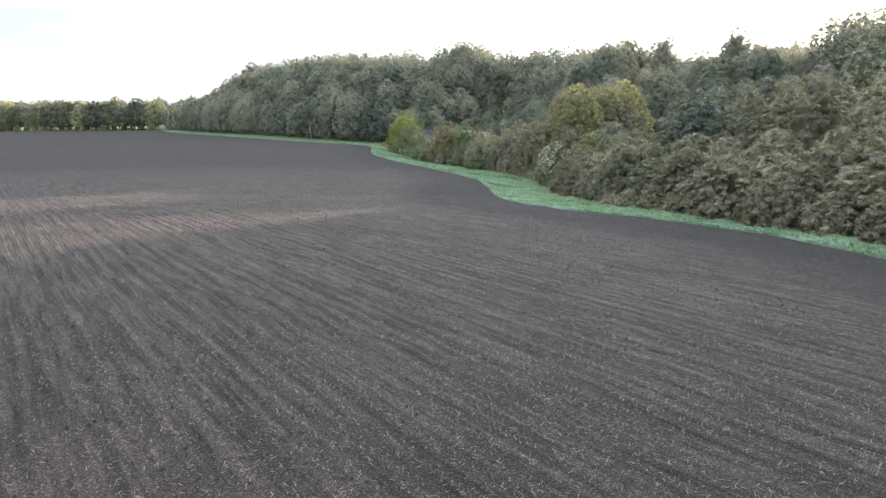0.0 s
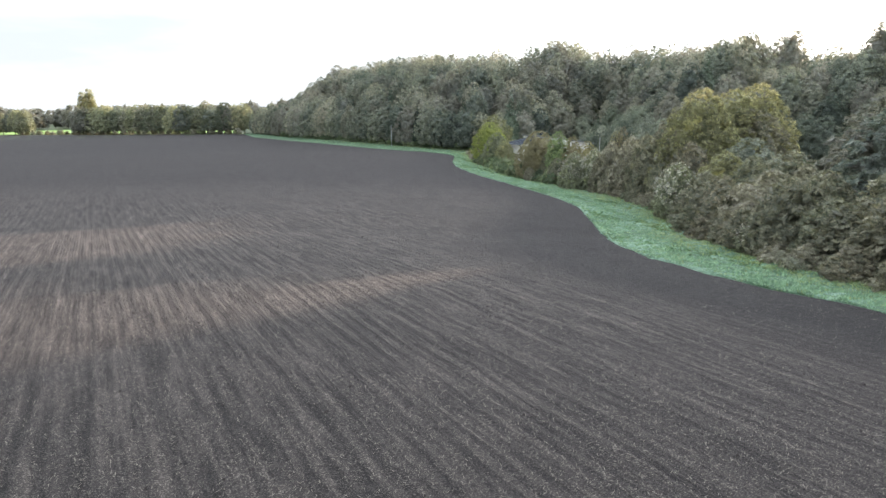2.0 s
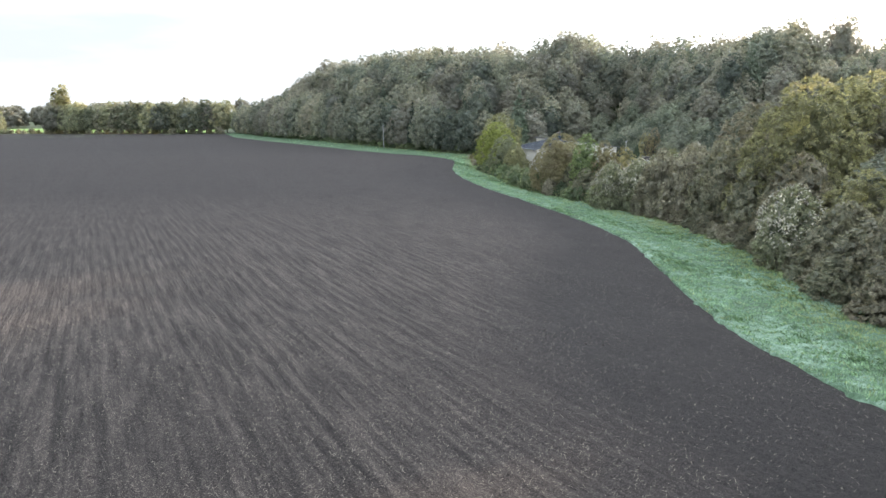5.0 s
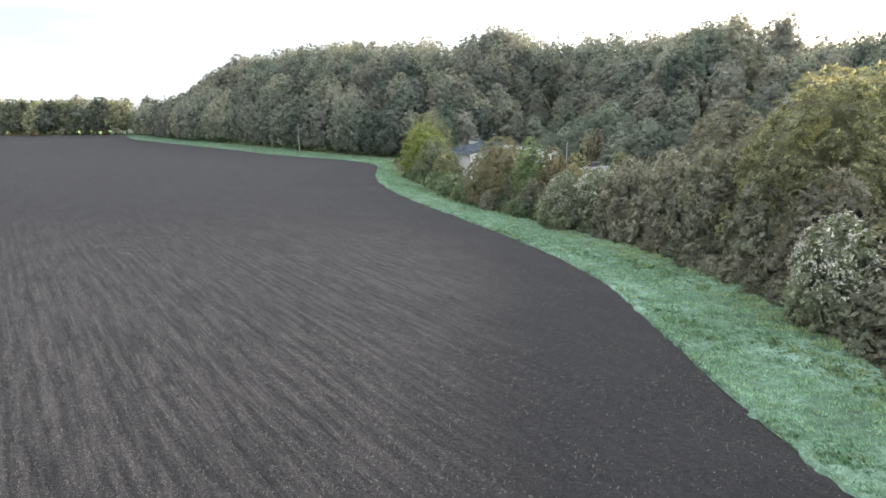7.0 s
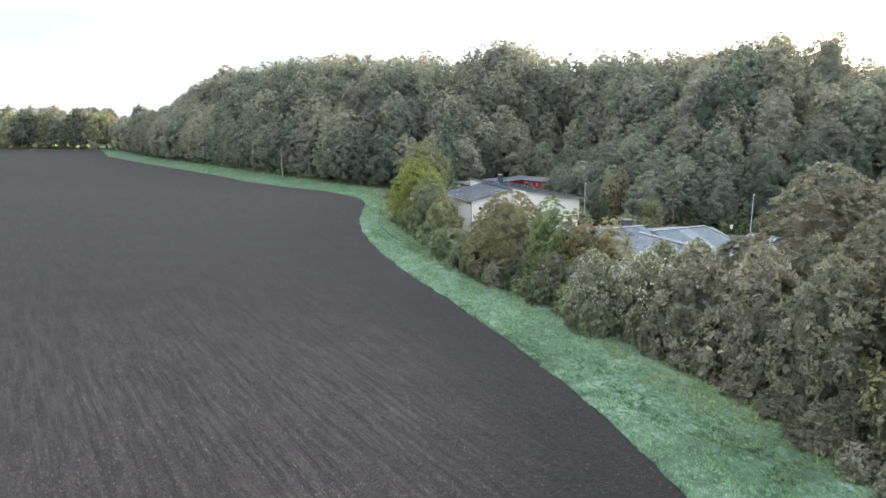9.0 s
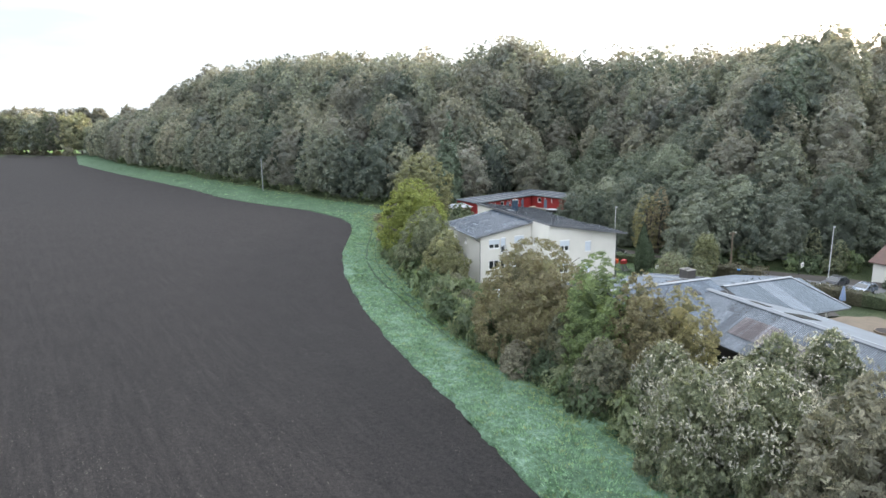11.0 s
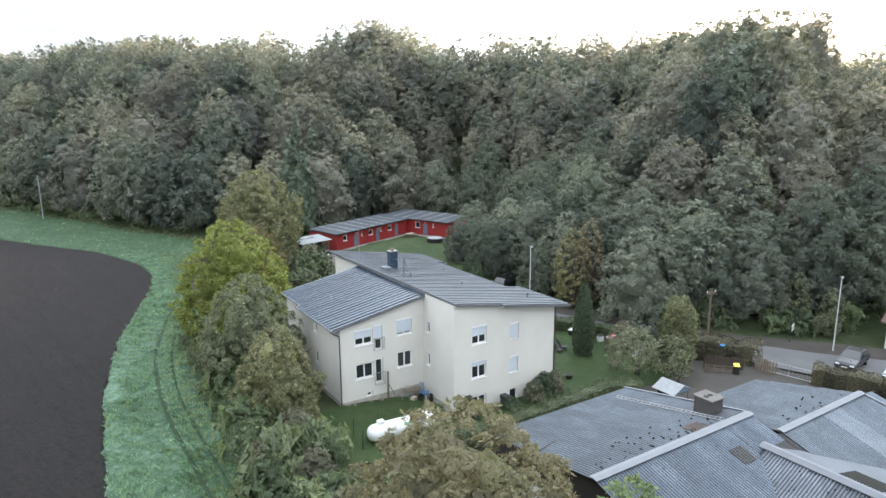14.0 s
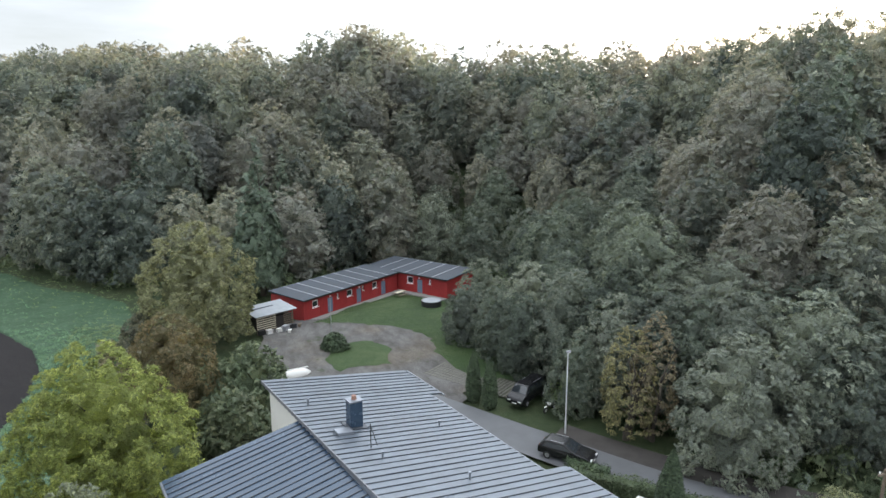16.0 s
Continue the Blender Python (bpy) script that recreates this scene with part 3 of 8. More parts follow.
class Solid:
    """Gathers simple solids into one mesh."""

    def __init__(self):
        self.v, self.f = [], []

    def add(self, verts, faces):
        n = len(self.v)
        self.v += [tuple(p) for p in verts]
        self.f += [tuple(i + n for i in f) for f in faces]
        return self

    def box(self, x0, x1, y0, y1, z0, z1):
        return self.add([(x0, y0, z0), (x1, y0, z0), (x1, y1, z0), (x0, y1, z0), (x0, y0, z1), (x1, y0, z1), (x1, y1, z1), (x0, y1, z1)],
                        [(3, 2, 1, 0), (4, 5, 6, 7), (0, 1, 5, 4), (1, 2, 6, 5), (2, 3, 7, 6), (3, 0, 4, 7)])

    def slab(self, corners, thick):
        """A plate of that thickness under four or more top corners."""
        n = len(corners)
        low = [(x, y, z - thick) for x, y, z in corners]
        return self.add(list(corners) + low, [tuple(range(n)), tuple(range(2 * n - 1, n - 1, -1))] + [(i, n + i, n + (i + 1) % n, (i + 1) % n) for i in range(n)])

    def rod(self, a, b, r0, r1=None, sides=8):
        a, b = Vector(a), Vector(b)
        r1 = r0 if r1 is None else r1
        w = (b - a).normalized()
        s = w.cross(Vector((0, 0, 1)))
        s = s.normalized() if s.length > 1e-4 else Vector((1, 0, 0))
        q = w.cross(s)
        vs = []
        for p, r in ((a, r0), (b, r1)):
            for i in range(sides):
                c = 2 * math.pi * i / sides
                vs.append(p + s * math.cos(c) * r + q * math.sin(c) * r)
        return self.add(vs, [(i, (i + 1) % sides, sides + (i + 1) % sides, sides + i) for i in range(sides)] + [tuple(range(sides - 1, -1, -1)), tuple(range(sides, 2 * sides))])

    def lathe(self, axis_a, axis_b, profile, sides=16):
        """Rings of (way along 0..1, radius) between two points, closed at both ends."""
        a, b = Vector(axis_a), Vector(axis_b)
        w = (b - a)
        d = w.normalized()
        s = d.cross(Vector((0, 0, 1)))
        s = s.normalized() if s.length > 1e-4 else Vector((1, 0, 0))
        q = d.cross(s)
        vs, fs = [], []
        for k, r in profile:
            for i in range(sides):
                c = 2 * math.pi * i / sides
                vs.append(a + w * k + s * math.cos(c) * r + q * math.sin(c) * r)
        m = len(profile)
        for j in range(m - 1):
            fs += [(j * sides + i, j * sides + (i + 1) % sides, (j + 1) * sides + (i + 1) % sides, (j + 1) * sides + i) for i in range(sides)]
        fs += [tuple(range(sides - 1, -1, -1)), tuple(range((m - 1) * sides, m * sides))]
        return self.add(vs, fs)


def part(name, solid, mat, parent=None, label="", smooth=False, bevel=0.0):
    me = mesh_of(name, solid.v, solid.f, mat, smooth)
    if bevel:
        bm = bmesh.new()
        bm.from_mesh(me)
        bmesh.ops.bevel(bm, geom=list(bm.edges), offset=bevel, segments=2, profile=0.5, affect="EDGES", clamp_overlap=True)
        bm.to_mesh(me)
        bm.free()
    ob = new(name, me)
    if parent is not None:
        ob.parent = parent
    return tagged(ob, label) if label else ob


def thing(name, m, label, category, group="", kind=""):
    ob = new(name)
    ob.matrix_world = m
    ob.empty_display_size = 0.3
    return tagged(ob, label, category, group, kind)


def sheet(name, rows, mat, label, category, kind="structure", flip=False):
    """A surface through a grid of points given row by row."""
    rows = np.asarray(rows, float)
    n, m = rows.shape[:2]
    idx = np.arange(n * m).reshape(n, m)
    f = np.stack([idx[:-1, :-1], idx[:-1, 1:], idx[1:, 1:], idx[1:, :-1]], -1).reshape(-1, 4)
    if flip:
        f = f[:, ::-1]
    ob = new(name, mesh_of(name, rows.reshape(-1, 3), f, mat, True))
    return tagged(ob, label, category, kind=kind)


# ---------------------------------------------------------------- ground, field, verge
def build_ground():
    k = np.linspace(-1, 1, 161)
    ax = np.sinh(k * 4.6) / np.sinh(4.6)
    xs, ys = 20 + ax * 2600, 170 + ax * 2600
    X, Y = np.meshgrid(xs, ys)
    Z = top(X, Y)
    # under the field and the verge the sheet lies a little lower
    Z -= 0.35 * ((X < curve_x(VERGE_EDGE, Y) - 1.5) & (Y < 380))
    Z -= 0.25 * ((X > 20) & (X < 90) & (Y > 100) & (Y < 225) & (in_wood(X, Y) < 1))
    return sheet("ground", np.stack([X, Y, Z], -1), "floor", "rough grassy ground and leaf litter under the trees", "ground")


def build_field():
    ys = np.concatenate([np.linspace(-300, -80, 30), np.linspace(-78, 210, 190), np.linspace(212, 386, 90)])
    k = np.linspace(0, 1, 120) ** 1.7
    edge = curve_x(FIELD_EDGE, ys)
    wig = np.array([noise.noise((float(y) * 0.35, 3.1, 0)) for y in ys]) * 0.45
    edge = edge + wig
    X = edge[:, None] + (-420 - edge[:, None]) * k[None, :]
    w = np.clip((ys - 200) / 186, 0, 1)
    Y = ys[:, None] + (w[:, None] * 124) * k[None, :]
    Z = land(X, Y) + 0.02
    nz = np.array([[noise.noise((X[i, j] * 0.22, Y[i, j] * 0.22, 0)) for j in range(X.shape[1])] for i in range(X.shape[0])])
    Z = Z + nz * 0.10
    Z[:, 0] -= 0.18
    ob = sheet("field", np.stack([X, Y, Z], -1), "soil", "dark brown freshly drilled arable field with straw flecks", "field", flip=True)
    at = ob.data.attributes.new("rows", "FLOAT", "POINT")
    d = edge[:, None] - X + np.maximum(0, 175 - 0) * 0
    head = 11.0 + 4.0 * np.sin(Y * 0.05)
    far = 0.14 + 0.86 * np.clip((115 - Y) / 70, 0, 1)
    at.data.foreach_set("value", (np.clip((d - head + 3) / 10.0, 0.0, 1.0) * far * np.clip((232 - Y) / 18, 0.3, 1)).ravel())
    return ob


# one clear wheel rut and a fainter one beside it, as (y, x)
RUT = ((118, 20.9), (128, 17.9), (134.8, 15.6), (140, 13.9), (145, 12.4), (150, 10.9), (155.5, 9.5), (163, 8.2), (168, 7.7), (178.4, 7.8), (188, 8.3), (198, 7.6), (207, 5.4), (215, 1.4))
RUTS = (0.0, 1.45)


LUMP = np.random.default_rng(77).random((128, 128))


def lumps(x, y, scale):
    """Smooth random hummocks, scale to a metre, from -0.5 to 0.5."""
    x, y = np.asarray(x) * scale + 500, np.asarray(y) * scale + 500
    i, j = np.floor(x).astype(int), np.floor(y).astype(int)
    u, v = x - i, y - j
    u, v = u * u * (3 - 2 * u), v * v * (3 - 2 * v)
    g = lambda a, b: LUMP[(i + a) % 128, (j + b) % 128]
    return (g(0, 0) * (1 - u) + g(1, 0) * u) * (1 - v) + (g(0, 1) * (1 - u) + g(1, 1) * u) * v - 0.5


def sward(x, y):
    """Height of the tussocky grass over the land."""
    u, v = 0.8 * x + 0.6 * y, 0.8 * y - 0.6 * x
    return 0.17 + 0.26 * lumps(u, v, 1.15) + 0.22 * lumps(u + 7, v, 2.3)


def build_verge():
    ys = np.concatenate([np.linspace(-300, -40, 40), np.linspace(-39, 18, 90), np.linspace(18.4, 180, 460), np.linspace(180.5, 236, 110), np.linspace(237, 386, 110)])
    a, b = curve_x(FIELD_EDGE, ys), curve_x(VERGE_EDGE, ys) + 2.5
    ragged = 0.5 * lumps(ys, ys * 0, 0.9) + 0.3 * lumps(ys, ys * 0 + 3, 2.6)
    a = a + ragged
    k = np.linspace(-0.02, 1, 44)
    X = a[:, None] + (b - a)[:, None] * k[None, :]
    Y = np.repeat(ys[:, None], 44, 1)
    Z = land(X, Y) + sward(X, Y)
    Z[:, 0] -= 0.3
    # the ruts of wheels along the strip
    for r in RUTS:
        off = np.abs(X - curve_x(RUT, Y) - r)
        g = np.exp(-(off / (0.34 if r else 0.42)) ** 2) * np.clip((Y - 120) / 12, 0, 1) * np.clip((216 - Y) / 8, 0, 1)
        Z = Z * (1 - g) + (land(X, Y) + 0.01) * g
    return sheet("grass_verge", np.stack([X, Y, Z], -1), "verge", "strip of grass between field and hedge, coloured pale with glare", "grass")


def build_tufts():
    """Standing tufts on the verge: three bent blades each, in one mesh."""
    rng = np.random.default_rng(4)
    n = 76000
    y = np.where(rng.random(n) < 0.8, rng.uniform(0, 215, n), rng.uniform(-30, 300, n))
    a, b = curve_x(FIELD_EDGE, y), curve_x(VERGE_EDGE, y)
    x = a + (b - a) * (rng.random(n) * 1.28)
    free = (y < 122) | ((np.abs(x - curve_x(RUT, y)) > 0.22) & (np.abs(x - curve_x(RUT, y) - RUTS[1]) > 0.16))
    x, y = x[free], y[free]
    n = len(x)
    z = land(x, y) + sward(x, y) - 0.05
    c = np.stack([x, y, z], -1)
    blades = []
    # laid over by wind and dew, each tuft to its own side
    tall = (0.75 + 0.75 * rng.random(n)) * (0.75 + 0.5 * np.sin(x * 1.3 + np.sin(y * 0.9) * 2) * np.sin(y * 1.1 + x * 0.4))
    side = 2.2 + 1.2 * np.sin(x * 0.5 + y * 0.23) + rng.normal(0, 0.7, n)
    for j in range(4):
        q = side + rng.uniform(-1.1, 1.1, n)
        d = np.stack([np.cos(q), np.sin(q), np.zeros(n)], -1)
        w = np.stack([-d[:, 1], d[:, 0], d[:, 2]], -1) * rng.uniform(0.035, 0.06, n)[:, None]
        foot = c + np.stack([rng.normal(0, 0.10, n), rng.normal(0, 0.10, n), np.zeros(n)], -1)
        tip = foot + d * (tall * rng.uniform(0.12, 0.30, n))[:, None]
        tip[:, 2] += tall * rng.uniform(0.10, 0.24, n)
        blades.append(np.stack([foot - w, foot + w, tip], 1))
    share = ((x - curve_x(FIELD_EDGE, y)) / (curve_x(VERGE_EDGE, y) - curve_x(FIELD_EDGE, y)))
    green = rng.random(n) < np.clip((share - 0.45) / 0.5, 0.08, 0.94)
    V = np.concatenate([b[green] for b in blades]).reshape(-1, 3)
    tagged(new("meadow_tufts", mesh_of("meadow_tufts", V, np.arange(len(V)).reshape(-1, 3), "blade_green")), "yellow-green grass tufts along the hedge side of the verge", "grass", kind="stuff")
    V = np.concatenate([b[~green] for b in blades]).reshape(-1, 3)
    ob = new("verge_tufts", mesh_of("verge_tufts", V, np.arange(len(V)).reshape(-1, 3), "blade"))
    return tagged(ob, "grass tufts on the field verge, coloured pale green with glare", "grass", kind="stuff")


def build_crumbs():
    """Straw and clods lying on the field."""
    rng = np.random.default_rng(9)

    def spots(n):
        y = rng.uniform(-62, 125, n)
        e = curve_x(FIELD_EDGE, y)
        off = np.abs(rng.random(n)) ** 1.2 * 70
        patchy = 0.5 + 0.5 * np.sin(y * 0.31 + np.sin(off * 0.2) * 2) * np.sin(off * 0.23 + y * 0.05)
        keep = rng.random(n) < (0.2 + 0.8 * np.clip((off - 7) / 14, 0, 1)) * np.clip((122 - y) / 75, 0.02, 1) * np.clip((70 - off) / 25, 0, 1) * (0.35 + 0.65 * patchy)
        return (e - 0.5 - off)[keep], y[keep]
    x, y = spots(260000)
    n = len(x)
    # the bits gather on the ridges between the rows
    across = x * math.sin(ROW_TURN) + y * math.cos(ROW_TURN)
    shift = (np.round(across / 0.75) * 0.75 - across) * 0.22
    x, y = x + shift * math.sin(ROW_TURN), y + shift * math.cos(ROW_TURN)
    z = land(x, y) + 0.09
    a = rng.uniform(0, 2 * np.pi, n)
    l, w = rng.uniform(0.03, 0.10, n), rng.uniform(0.008, 0.015, n)
    d = np.stack([np.cos(a) * l, np.sin(a) * l, rng.uniform(-0.05, 0.05, n)], -1)
    s = np.stack([-np.sin(a) * w, np.cos(a) * w, np.zeros(n)], -1)
    c = np.stack([x, y, z], -1)
    V = np.stack([c - d - s, c + d, c - d + s], 1).reshape(-1, 3)
    tagged(new("straw_bits", mesh_of("straw_bits", V, np.arange(len(V)).reshape(-1, 3), "straw")), "pale straw bits lying on the tilled soil", "straw", kind="stuff")
    x, y = spots(26000)
    n = len(x)
    r = rng.uniform(0.02, 0.07, n)
    z = land(x, y) + 0.02 + r * 0.4
    base = np.array([(1, 0, 0), (-0.3, 0.95, 0.1), (-0.6, -0.8, 0), (0.1, 0.1, 0.9), (0.1, 0, -0.8)])
    V = base[None] * r[:, None, None] * rng.uniform(0.6, 1.4, (n, 5, 3)) + np.stack([x, y, z], -1)[:, None]
    F = np.array([(0, 1, 3), (1, 2, 3), (2, 0, 3), (1, 0, 4), (2, 1, 4), (0, 2, 4)])[None] + (np.arange(n) * 5)[:, None, None]
    tagged(new("soil_clods", mesh_of("soil_clods", V.reshape(-1, 3), F.reshape(-1, 3), "clod")), "dark crumbly soil clods on the field", "soil", kind="stuff")


def strip_sheet(name, line, width, lift, mat, label, category, step=1.5):
    """A road-like strip along a line of points, lying on the land."""
    pts = []
    for (x0, y0), (x1, y1) in zip(line, line[1:]):
        n = max(2, int(math.hypot(x1 - x0, y1 - y0) / step))
        pts += [(x0 + (x1 - x0) * i / n, y0 + (y1 - y0) * i / n) for i in range(n)]
    pts.append(line[-1])
    p = np.array(pts)
    for _ in range(4):
        p[1:-1] = (p[:-2] + 2 * p[1:-1] + p[2:]) / 4
    d = np.gradient(p, axis=0)
    d /= np.linalg.norm(d, axis=1)[:, None]
    s = np.stack([-d[:, 1], d[:, 0]], -1)
    ks = np.linspace(-0.5, 0.5, 7)
    R = p[:, None] + s[:, None] * ks[None, :, None] * width
    Z = land(R[..., 0], R[..., 1]) + lift
    return sheet(name, np.concatenate([R, Z[..., None]], -1), mat, label, category)


def patch_sheet(name, outline, lift, mat, label, category, step=1.2, ragged=0.0):
    """A flat area inside an outline, draped over the land."""
    if ragged:
        # an edge that wanders a little
        rng = np.random.default_rng(int(abs(outline[0][0] * 7 + outline[0][1])))
        fine = []
        for (x0, y0), (x1, y1) in zip(outline, outline[1:] + outline[:1]):
            n = max(1, int(math.hypot(x1 - x0, y1 - y0) / 0.9))
            fine += [(x0 + (x1 - x0) * i / n + rng.uniform(-ragged, ragged), y0 + (y1 - y0) * i / n + rng.uniform(-ragged, ragged)) for i in range(n)]
        outline = fine
    xs, ys = [p[0] for p in outline], [p[1] for p in outline]
    bm = bmesh.new()
    vs = [bm.verts.new((x, y, 0)) for x, y in outline]
    bm.faces.new(vs)
    k = step
    while k < max(xs) - min(xs):
        bmesh.ops.bisect_plane(bm, geom=bm.verts[:] + bm.edges[:] + bm.faces[:], plane_co=(min(xs) + k, 0, 0), plane_no=(1, 0, 0))
        k += step * 2
    k = step
    while k < max(ys) - min(ys):
        bmesh.ops.bisect_plane(bm, geom=bm.verts[:] + bm.edges[:] + bm.faces[:], plane_co=(0, min(ys) + k, 0), plane_no=(0, 1, 0))
        k += step * 2
    for v in bm.verts:
        v.co.z = topz(v.co.x, v.co.y) + lift
    bmesh.ops.recalc_face_normals(bm, faces=bm.faces)
    me = bpy.data.meshes.new(name)
    bm.to_mesh(me)
    bm.free()
    me.materials.append(MAT[mat])
    if me.polygons and sum(p.normal.z for p in me.polygons) < 0:
        me.flip_normals()
    return tagged(new(name, me), label, category, kind="structure")


build_ground()
build_field()
build_verge()
# dark strips laid in the ruts, standing for their shade
for r in RUTS:
    yy = np.arange(122, 205 if r else 216, 2.0)
    strip_sheet("wheel_track", list(zip(curve_x(RUT, yy) + r, yy)), 0.20 if r else 0.32, 0.075, "track", "trodden wheel track in the verge grass, coloured dark with the rut's shade", "track")
patch_sheet("hut_lawn", [(33.0, 210.4), (36.8, 214.4), (46.6, 223.0), (51, 219.5), (58, 206), (56, 190), (51.5, 185.8), (46.4, 189.2), (45.6, 196), (46, 201.5), (44.4, 204.5), (42.4, 206.4), (37.4, 208.9)], 0.05, "lawn", "short green lawn in front of the red huts", "lawn", ragged=0.42)
patch_sheet("gravel_yard", [(26.5, 212), (32.0, 212.0), (34.0, 211.6), (38.0, 210.0), (43.3, 207.5), (45.5, 205.4), (47.2, 202.0), (46.9, 196), (47.6, 189), (44.1, 182), (38, 186.5), (27.5, 187.5), (25.5, 198)], 0.025, "gravel", "pale trodden gravel yard behind the house", "yard", ragged=0.42)
patch_sheet("grass_island", [(34.6, 201.0), (39.0, 201.8), (40.6, 198.4), (39.6, 194.2), (34.2, 193.6), (32.6, 197.0)], 0.055, "lawn", "small grass island in the gravel yard", "lawn", ragged=0.42)
patch_sheet("garden_lawn", [(19.5, 149), (23.6, 150.4), (31.2, 152.4), (32.3, 148.4), (42.4, 151.2), (43.6, 155), (47.5, 166), (52.5, 164.2), (57.8, 156.5), (54, 149.5), (50, 148.2), (30.0, 141.6), (22.0, 141.5)], 0.03, "lawn", "mown green lawn round the house", "lawn")
patch_sheet("paved_yard", [(50.0, 148.1), (54.2, 149.4), (58.5, 152.5), (64.2, 149.3), (66.6, 145.6), (66.2, 142.0), (64.5, 134), (54, 134), (46.5, 137), (45.5, 146.5)], 0.03, "yard", "grey-brown yard in front of the workshop", "yard")
patch_sheet("sand_patch", [(58.5, 131.5), (64.4, 133.8), (68, 133), (72, 126), (68, 116), (57, 114), (52, 122)], 0.03, "sand", "bare sandy patch beside the hall", "ground", ragged=0.28)
strip_sheet("lane", [(36, 190.5), (40.5, 184), (45, 177.5), (49.5, 171), (54, 164.5), (60, 158), (66.5, 151.5), (73, 146.5), (80, 140.5), (92, 130), (110, 112)], 4.4, 0.07, "asphalt", "worn grey asphalt lane past the houses", "road")
patch_sheet("lane_bay", [(61.5, 152.0), (64.2, 149.6), (66.6, 146.2), (70.5, 142.6), (76, 138.5), (81, 139.5), (79, 144.5), (72, 150.0), (66.5, 155.2)], 0.078, "asphalt", "wide asphalt bay before the yard gate", "road")
strip_sheet("lane_shoulder", [(50.4, 174.7), (55.6, 167.4), (61.2, 161.2), (67.7, 155.0), (75.2, 150.2), (82.2, 144)], 3.6, 0.05, "dark_gravel", "dark gravel shoulder along the lane", "road")

# ---------------------------------------------------------------- trees
ICO = None


def ico():
    global ICO
    if ICO is None:
        bm = bmesh.new()
        bmesh.ops.create_icosphere(bm, subdivisions=1, radius=1.0)
        ICO = (np.array([v.co[:] for v in bm.verts]), np.array([[v.index for v in f.verts] for f in bm.faces]))
        bm.free()
    return ICO


def unit(a):
    return a / np.maximum(np.linalg.norm(a, axis=-1, keepdims=True), 1e-9)


def profile(shape, f):
    """Crown radius at the share f of its height."""
    if shape == "cone":
        return (1 - f) ** 0.85 * 0.98 + 0.03
    if shape == "column":
        return (0.72 + 0.28 * np.clip(f * 4, 0, 1)) * (1 - f ** 2.2) ** 0.8
    if shape == "bush":
        return np.clip(1 - f ** 1.8, 0, 1) ** 0.62 * (0.86 + 0.14 * np.minimum(f * 4, 1))
    if shape == "poplar":
        return np.sqrt(np.clip(1 - (2 * f - 1) ** 2, 0, 1)) * 0.95 + 0.05
    # widest below the middle, with a round dome above
    return np.where(f < 0.30, 0.86 + 0.14 * np.sin(np.clip(f / 0.30, 0, 1) * np.pi / 2), np.clip(1 - (np.clip(f - 0.30, 0, 1) / 0.72) ** 1.75, 0, 1) ** 0.66)


def crown_points(seed, R, z0, z1, lobes, n, shape):
    """Sprays of leaves on the outer face of many rounded lobes, which sit over the crown's outline."""
    rng = np.random.default_rng(seed)
    if shape == "column":
        # clipped to a close, even outline
        g = rng.random(n) ** 0.9
        q = rng.uniform(0, 6.2832, n)
        d = np.stack([np.cos(q), np.sin(q), np.full(n, 0.25)], -1)
        w = profile(shape, g) * R * rng.uniform(0.86, 1.0, n) * (1 + 0.05 * np.sin(q * 3 + seed))
        return rng, np.stack([np.cos(q) * w, np.sin(q) * w, z0 + g * (z1 - z0)], -1), d, unit(d)
    h = z1 - z0
    grid = np.linspace(0.02, 0.99, 60)
    area = profile(shape, grid) + 0.10
    f = np.interp((np.arange(lobes) + rng.uniform(0.1, 0.9, lobes)) / lobes, np.cumsum(area) / area.sum(), grid)
    a = np.arange(lobes) * 2.399 + rng.uniform(-0.45, 0.45, lobes)
    # limbs that reach farther out, with hollows between them
    lean = 1 + 0.10 * np.sin(a + seed) + 0.09 * np.sin(2 * a + seed * 2 + f * 3) + 0.07 * np.sin(5 * a + f * 9 + seed) + rng.normal(0, 0.06, lobes)
    rad = profile(shape, f) * R * lean
    lr = R * rng.uniform(0.6, 1.4, lobes) * (2.1 / math.sqrt(lobes)) * (0.6 + 0.4 * rad / R)
    if shape in ("cone", "poplar"):
        lr = np.maximum(0.42 * rad, R * 0.13)
    off = np.maximum(rad - lr * 0.8, 0)
    c = np.stack([np.cos(a) * off, np.sin(a) * off, z0 + f * h], -1)
    c[:, 2] = np.clip(c[:, 2], z0 + lr * 0.5, z1 - lr * rng.uniform(0.4, 0.9, lobes))
    w = lr ** 2
    k = rng.choice(lobes, n, p=w / w.sum())
    out = unit(c - np.array([0, 0, z0 + 0.40 * h]))
    d = unit(rng.normal(size=(n, 3)) + out[k] * 0.75 + np.array([0, 0, 0.40]))
    inward = (d * out[k]).sum(1) < -0.25
    d[inward] *= -1
    reach = np.where(rng.random(n) < 0.80, rng.uniform(0.80, 1.10, n), rng.uniform(0.35, 1.32, n))
    p = c[k] + d * (lr[k] * reach)[:, None] * np.array([1, 1, 0.72])
    p[:, 2] = np.maximum(p[:, 2], z0 + 0.02 * h)
    return rng, p, d, out[k]


